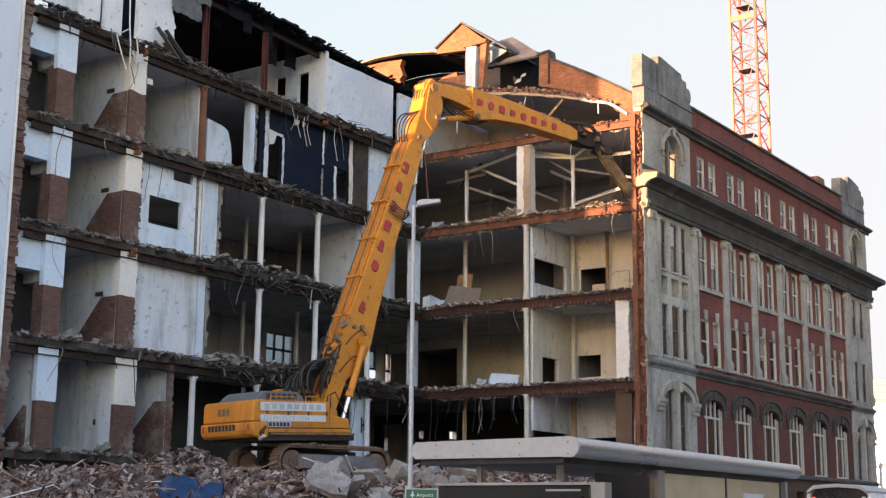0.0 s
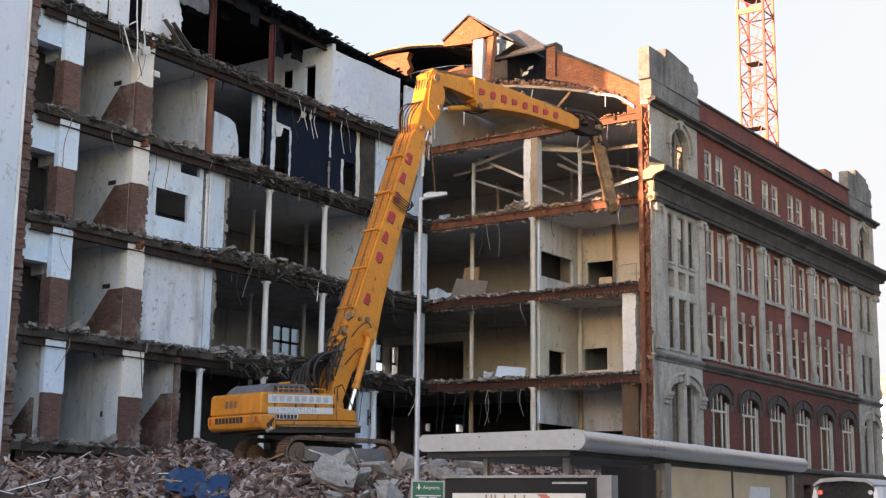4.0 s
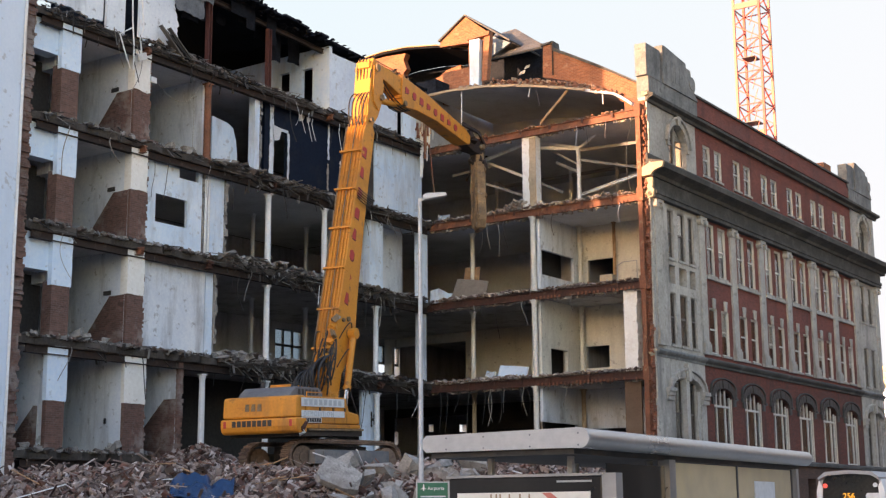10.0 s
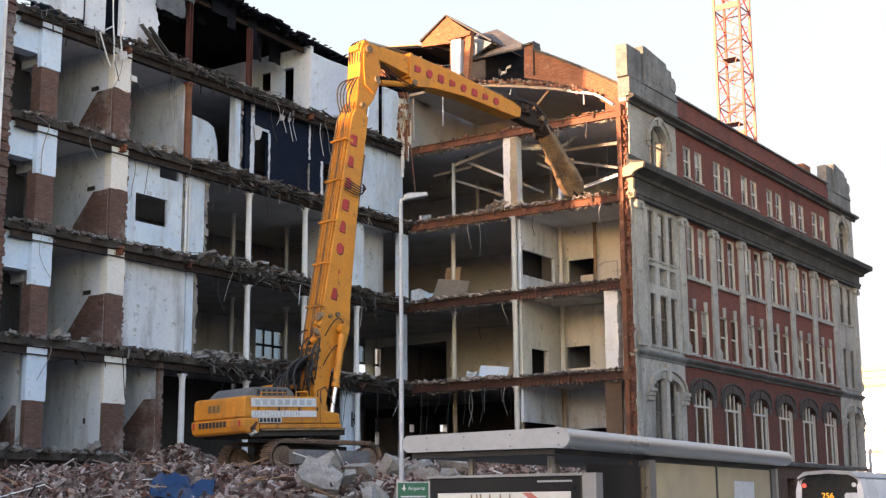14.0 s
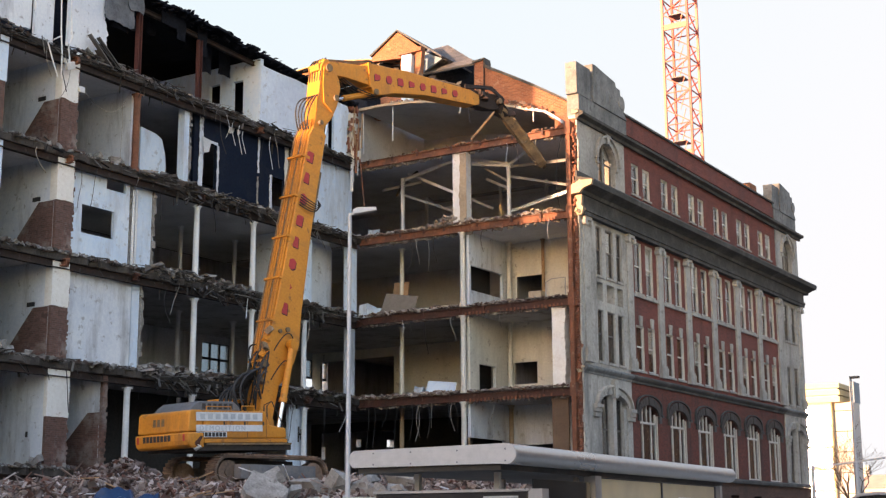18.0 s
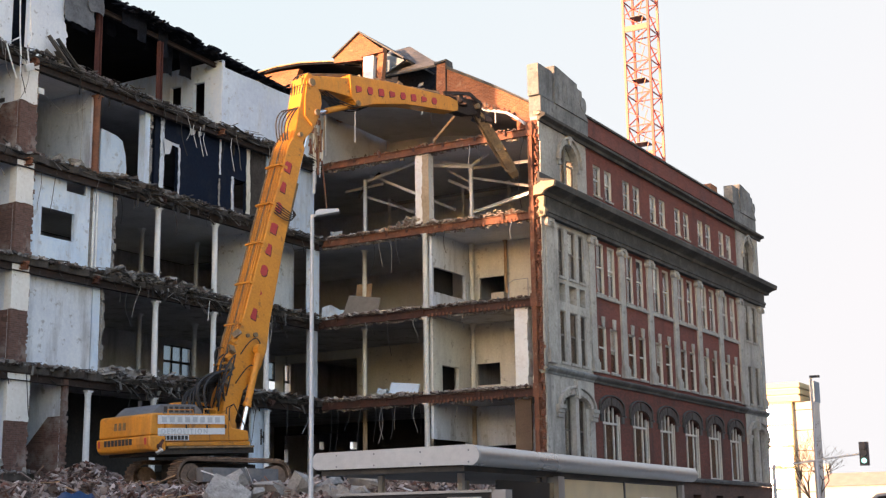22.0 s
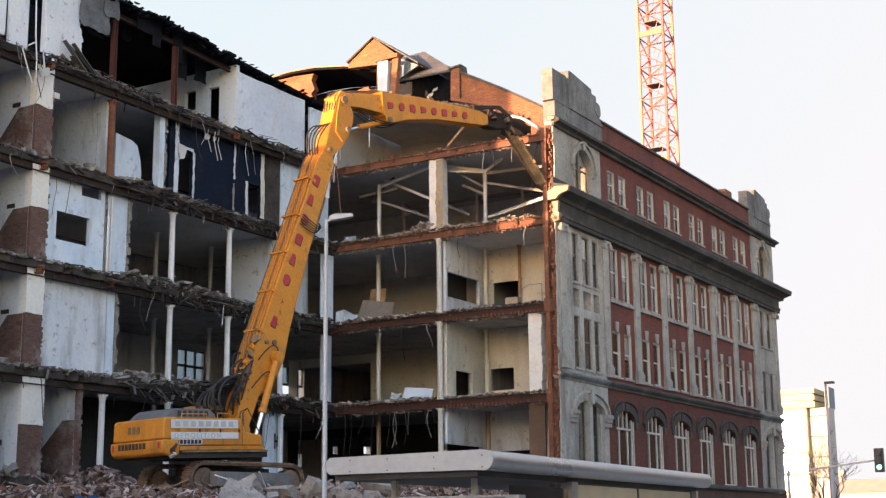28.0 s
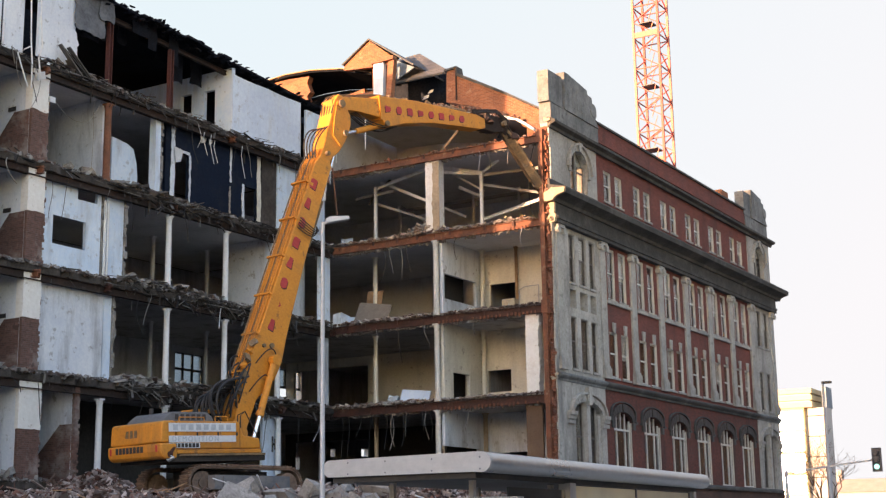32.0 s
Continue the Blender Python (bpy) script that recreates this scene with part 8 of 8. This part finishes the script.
for i, z in enumerate((2.35, 2.1, 1.85)):
    Geo().box(0.1, 0.75 - 0.1 * i, -0.058, -0.052, z, z + 0.1).put("letter_bar", SIGNWHITE, gs)
Geo().box(0.95, 1.3, -0.058, -0.052, 1.5, 2.5).put("symbol_bar", SIGNWHITE, gs)

tr = thing("bare_tree", "leafless winter street tree with thin branches", "tree", "", (-29.7, 108.0, 0.0))
rt = random.Random(14)
trunk, twigs = Geo(), Geo()


def limb(p, d, n, rad, depth):
    q = p + d * n
    (trunk if depth < 2 else twigs).tube(p, q, rad, rad * 0.7, 7 if depth < 2 else 4)
    if depth == 6:
        return
    for i in range(3 if depth < 4 else 2):
        a = Vector((rt.uniform(-1, 1), rt.uniform(-1, 1), rt.uniform(-0.3, 0.7))).normalized()
        limb(q, (d + a * rt.uniform(0.55, 1.0)).normalized(), n * rt.uniform(0.7, 0.95), rad * 0.6, depth + 1)


limb(Vector((0, 0, 0)), Vector((0.1, 0, 1)).normalized(), 2.2, 0.17, 0)
trunk.put("trunk", BARK, tr)
twigs.put("crown", BARK, tr)

# bus: seen from behind, stands, then draws away to the right-hand lane
bus = thing("bus", "white single-deck bus seen from behind, amber route number lit", "bus", "", (0, 0, 0))
prof = [(-1.25, 0.35), (1.25, 0.35), (1.27, 1.6), (1.22, 2.3), (1.12, 2.7), (0.85, 2.9), (0.0, 2.96), (-0.85, 2.9), (-1.12, 2.7), (-1.22, 2.3), (-1.27, 1.6)]
Geo().prism(prof, "y", 0.12, 10.2).put("body", BUSWHITE, bus, smooth=True)
Geo().prism([(0.9 * x, 1.62 + (z - 1.62) * 0.985) for x, z in prof if z > 1.7] + [(-0.98, 1.62), (0.98, 1.62)][::-1][::-1], "y", 0.0, 0.119).put("rear_window", BLACKGLASS, bus, "dark rear window")
Geo().prism([(-1.1, 2.72), (-0.8, 2.86), (0.0, 2.92), (0.8, 2.86), (1.1, 2.72), (1.12, 2.78), (0.85, 2.99), (0.0, 3.05), (-0.85, 2.99), (-1.12, 2.78)], "y", -0.25, 9.5).put("roof_fairing", BUSROOF, bus, "grey roof fairing")
for s in (-1, 1):
    Geo().prism([(s * 1.12, 1.0), (s * 1.27, 1.0), (s * 1.24, 2.3), (s * 1.14, 2.7), (s * 1.02, 2.45)], "y", -0.06, 0.118).put("corner_post", BUSWHITE, bus)
    Geo().tube((s * 0.92, -0.02, 2.5), (s * 0.92, -0.08, 2.5), 0.08, 0.08, 14).put("lamp", BUSLAMP if s < 0 else SIGNWHITE, bus, "round red lamp" if s < 0 else "round pale lamp")
    for y in (2.2, 7.8):
        Geo().tube((s * 1.0, y, 0.5), (s * 1.29, y, 0.5), 0.5, 0.5, 20).put("wheel", RUBBER, bus)
Geo().box(-1.2, 1.2, 0.0, 0.118, 0.4, 1.6).put("rear_panel", BUSWHITE, bus)
t = bpy.data.curves.new("route_number", "FONT")
t.body, t.size, t.extrude = "256", 0.3, 0.004
tx = new("route_number", t)
tx.parent, tx.matrix_basis = bus, pose(-0.3, -0.012, 2.02, 90)
t.materials.append(AMBER)
Geo().prism([(0.55, 2.0), (1.0, 2.0), (1.05, 2.06), (1.02, 2.22), (0.6, 2.22), (0.54, 2.14)], "y", -0.012, -0.002).put("mark", SIGNWHITE, bus)

# blue sheet on the rubble
g = Geo()
n, m = 26, 16
for j in range(m + 1):
    for i in range(n + 1):
        u, v = i / n - 0.5, j / m - 0.5
        x = -29.35 + 1.9 * u * 0.72 + 1.5 * v * -0.7 + 0.12 * noise.noise(Vector((u * 5, v * 5, 1.0)))
        y = 29.7 + 1.9 * u * 0.69 + 1.5 * v * 0.72 + 0.12 * noise.noise(Vector((u * 5, v * 5, 4.0)))
        fold = 0.04 + 0.42 * noise.noise(Vector((u * 3.2, v * 3.2, 2.0))) + 0.14 * noise.noise(Vector((u * 8, v * 8, 5.0))) + 0.22 * math.exp(-8 * (u * u + v * v))
        g.v.append((x, y, heap(x, y) + 0.1 + fold))
g.f = [(j * (n + 1) + i, j * (n + 1) + i + 1, (j + 1) * (n + 1) + i + 1, (j + 1) * (n + 1) + i) for j in range(m) for i in range(n)]
tarp = g.put("tarpaulin", BLUE, label="crumpled blue plastic sheet lying on the rubble", category="sheet", smooth=True)
solid_ = tarp.modifiers.new("thick", "SOLIDIFY")
solid_.thickness = 0.03


# ---- what moves: slew, boom, stick and claw angles in degrees; twist of the claw about its own length ----
def twist(t):
    steps = ((0, 45), (10.5, 45), (12.2, 0), (13.0, -45), (13.5, -40), (14.5, 0), (16.5, 30), (18, 45), (32, 45))
    return float(np.interp(t, [s[0] for s in steps], [s[1] for s in steps]))


def motions():
    made = {k: [] for k in ("upper", "boom", "stick", "claw", "barrel", "rod", "jib_barrel", "jib_rod")}
    for t, slew, boom, stick, claw in (
    (0, 12.2, 68.9, -0.4, -37.8), (0.5, 12.1, 68.9, -0.5, -38.3), (1, 12.1, 69.0, -0.5, -37.6), (1.5, 12.1, 69.1, -0.3, -36.8), (2, 12.2, 69.2, -0.1, -38.3),
    (2.5, 12.2, 69.0, -0.0, -45.0), (3, 12.3, 68.9, 0.0, -55.9), (3.5, 12.2, 69.1, 0.1, -65.5), (4, 11.6, 69.8, 0.4, -71.0), (4.5, 10.8, 70.7, 0.8, -74.9),
    (5, 10.0, 71.5, 1.2, -78.8), (5.5, 9.1, 72.5, 1.6, -82.6), (6, 7.5, 73.8, 1.8, -85.5), (6.5, 5.1, 74.9, 1.9, -87.8), (7, 2.1, 75.4, 1.6, -89.1),
    (7.5, -1.0, 75.6, 1.2, -88.2), (8, -4.1, 75.8, 0.1, -87.0), (8.5, -6.7, 76.0, -1.8, -88.4), (9, -8.4, 76.0, -3.7, -92.1), (9.5, -9.0, 76.1, -4.7, -92.2),
    (10, -8.1, 76.4, -4.8, -89.4), (10.5, -5.4, 77.1, -5.0, -89.9), (11, -1.7, 78.1, -5.4, -92.4), (11.5, 2.4, 79.4, -5.5, -94.6), (12, 6.0, 80.2, -5.2, -92.7),
    (12.5, 8.4, 80.2, -5.1, -82.8), (13, 10.1, 80.1, -5.1, -69.7), (13.5, 11.4, 80.3, -5.0, -57.9), (14, 11.8, 80.2, -4.2, -49.8), (14.5, 11.9, 80.1, -2.5, -46.8),
    (15, 12.0, 80.1, -0.4, -45.1), (15.5, 12.2, 80.0, 1.7, -42.5), (16, 12.3, 79.9, 3.7, -40.0), (16.5, 12.5, 79.9, 5.5, -37.9), (17, 12.5, 79.8, 6.2, -36.6),
    (17.5, 12.3, 79.2, 5.8, -35.6), (18, 12.2, 78.2, 5.4, -35.1), (18.5, 12.1, 77.3, 6.0, -34.7), (19, 12.0, 76.5, 7.5, -34.8), (19.5, 12.1, 76.1, 8.7, -36.1),
    (20, 12.2, 75.9, 9.0, -37.5), (20.5, 12.2, 75.5, 8.8, -38.8), (21, 12.1, 74.9, 8.4, -40.3), (21.5, 12.1, 74.3, 8.0, -41.8), (22, 12.3, 73.6, 7.3, -43.8),
    (22.5, 12.4, 72.6, 6.6, -46.3), (23, 12.5, 71.7, 6.7, -47.5), (23.5, 12.4, 71.1, 7.7, -45.2), (24, 12.4, 70.6, 8.7, -41.9), (24.5, 12.4, 70.3, 9.4, -41.0),
    (25, 12.4, 70.3, 9.5, -41.8), (25.5, 12.4, 70.1, 9.2, -42.6), (26, 12.5, 70.0, 8.8, -42.9), (26.5, 12.6, 69.8, 8.4, -43.0), (27, 12.7, 69.7, 8.1, -43.1),
    (27.5, 12.8, 69.6, 7.8, -43.1), (28, 12.7, 69.5, 7.8, -43.1), (28.5, 12.7, 69.3, 8.0, -43.6), (29, 12.7, 69.3, 8.1, -44.2), (29.5, 12.8, 69.3, 8.0, -44.0),
    (30, 12.7, 69.2, 7.9, -43.2), (30.5, 12.6, 69.1, 7.7, -43.0), (31, 12.6, 69.0, 7.8, -43.2), (31.5, 12.5, 69.0, 7.8, -43.0), (32, 12.6, 69.1, 7.6, -42.4),
    ):
        turn = Matrix.Rotation(radians(-slew), 4, "Z")
        b = turn @ Matrix.Translation((0, BOOM_FWD, BOOM_UP)) @ Matrix.Rotation(radians(boom), 4, "X")
        knee = b @ Vector((0, BOOM_LONG, BOOM_OFF))
        s = Matrix.Translation(knee) @ turn @ Matrix.Rotation(radians(stick), 4, "X")
        c = Matrix.Translation(s @ Vector((0, STICK_LONG, 0))) @ turn @ Matrix.Rotation(radians(claw), 4, "X") @ Matrix.Rotation(radians(twist(t)), 4, "Y")
        made["upper"].append((t, turn @ Matrix.Rotation(radians(BODY_TILT), 4, "X")))
        made["boom"].append((t, b))
        made["stick"].append((t, s))
        made["claw"].append((t, c))
        for low, high, p, q in (("barrel", "rod", b @ Vector((0.62, 2.75, -0.42)), turn @ Vector((0.62, 1.5, 1.75))),
                                ("jib_barrel", "jib_rod", s @ Vector((0, 2.5, -0.58)), b @ Vector((0, 12.6, -0.5)))):
            way = (q - p).to_track_quat("Y", "Z").to_matrix().to_4x4()
            made[low].append((t, Matrix.Translation(p) @ way))
            made[high].append((t, Matrix.Translation(q) @ way))
    for k, rows in made.items():
        walk(RIG[k], rows)
    drive = []
    for t, heading, far in ((0, -18.53, 52.5), (14.7, -18.53, 52.5), (15.5, -17.8, 54.5), (16.5, -16.5, 57.5), (17.5, -15.1, 60.5), (18.5, -13.9, 63.5), (20, -12.7, 67), (21.5, -12.35, 68.5), (23, -12.3, 69), (32, -12.3, 69)):
        drive.append((t, pose(far * math.sin(radians(heading)), far * math.cos(radians(heading)), 0.0, 0, 0, 0)))
    walk(bus, drive)


motions()
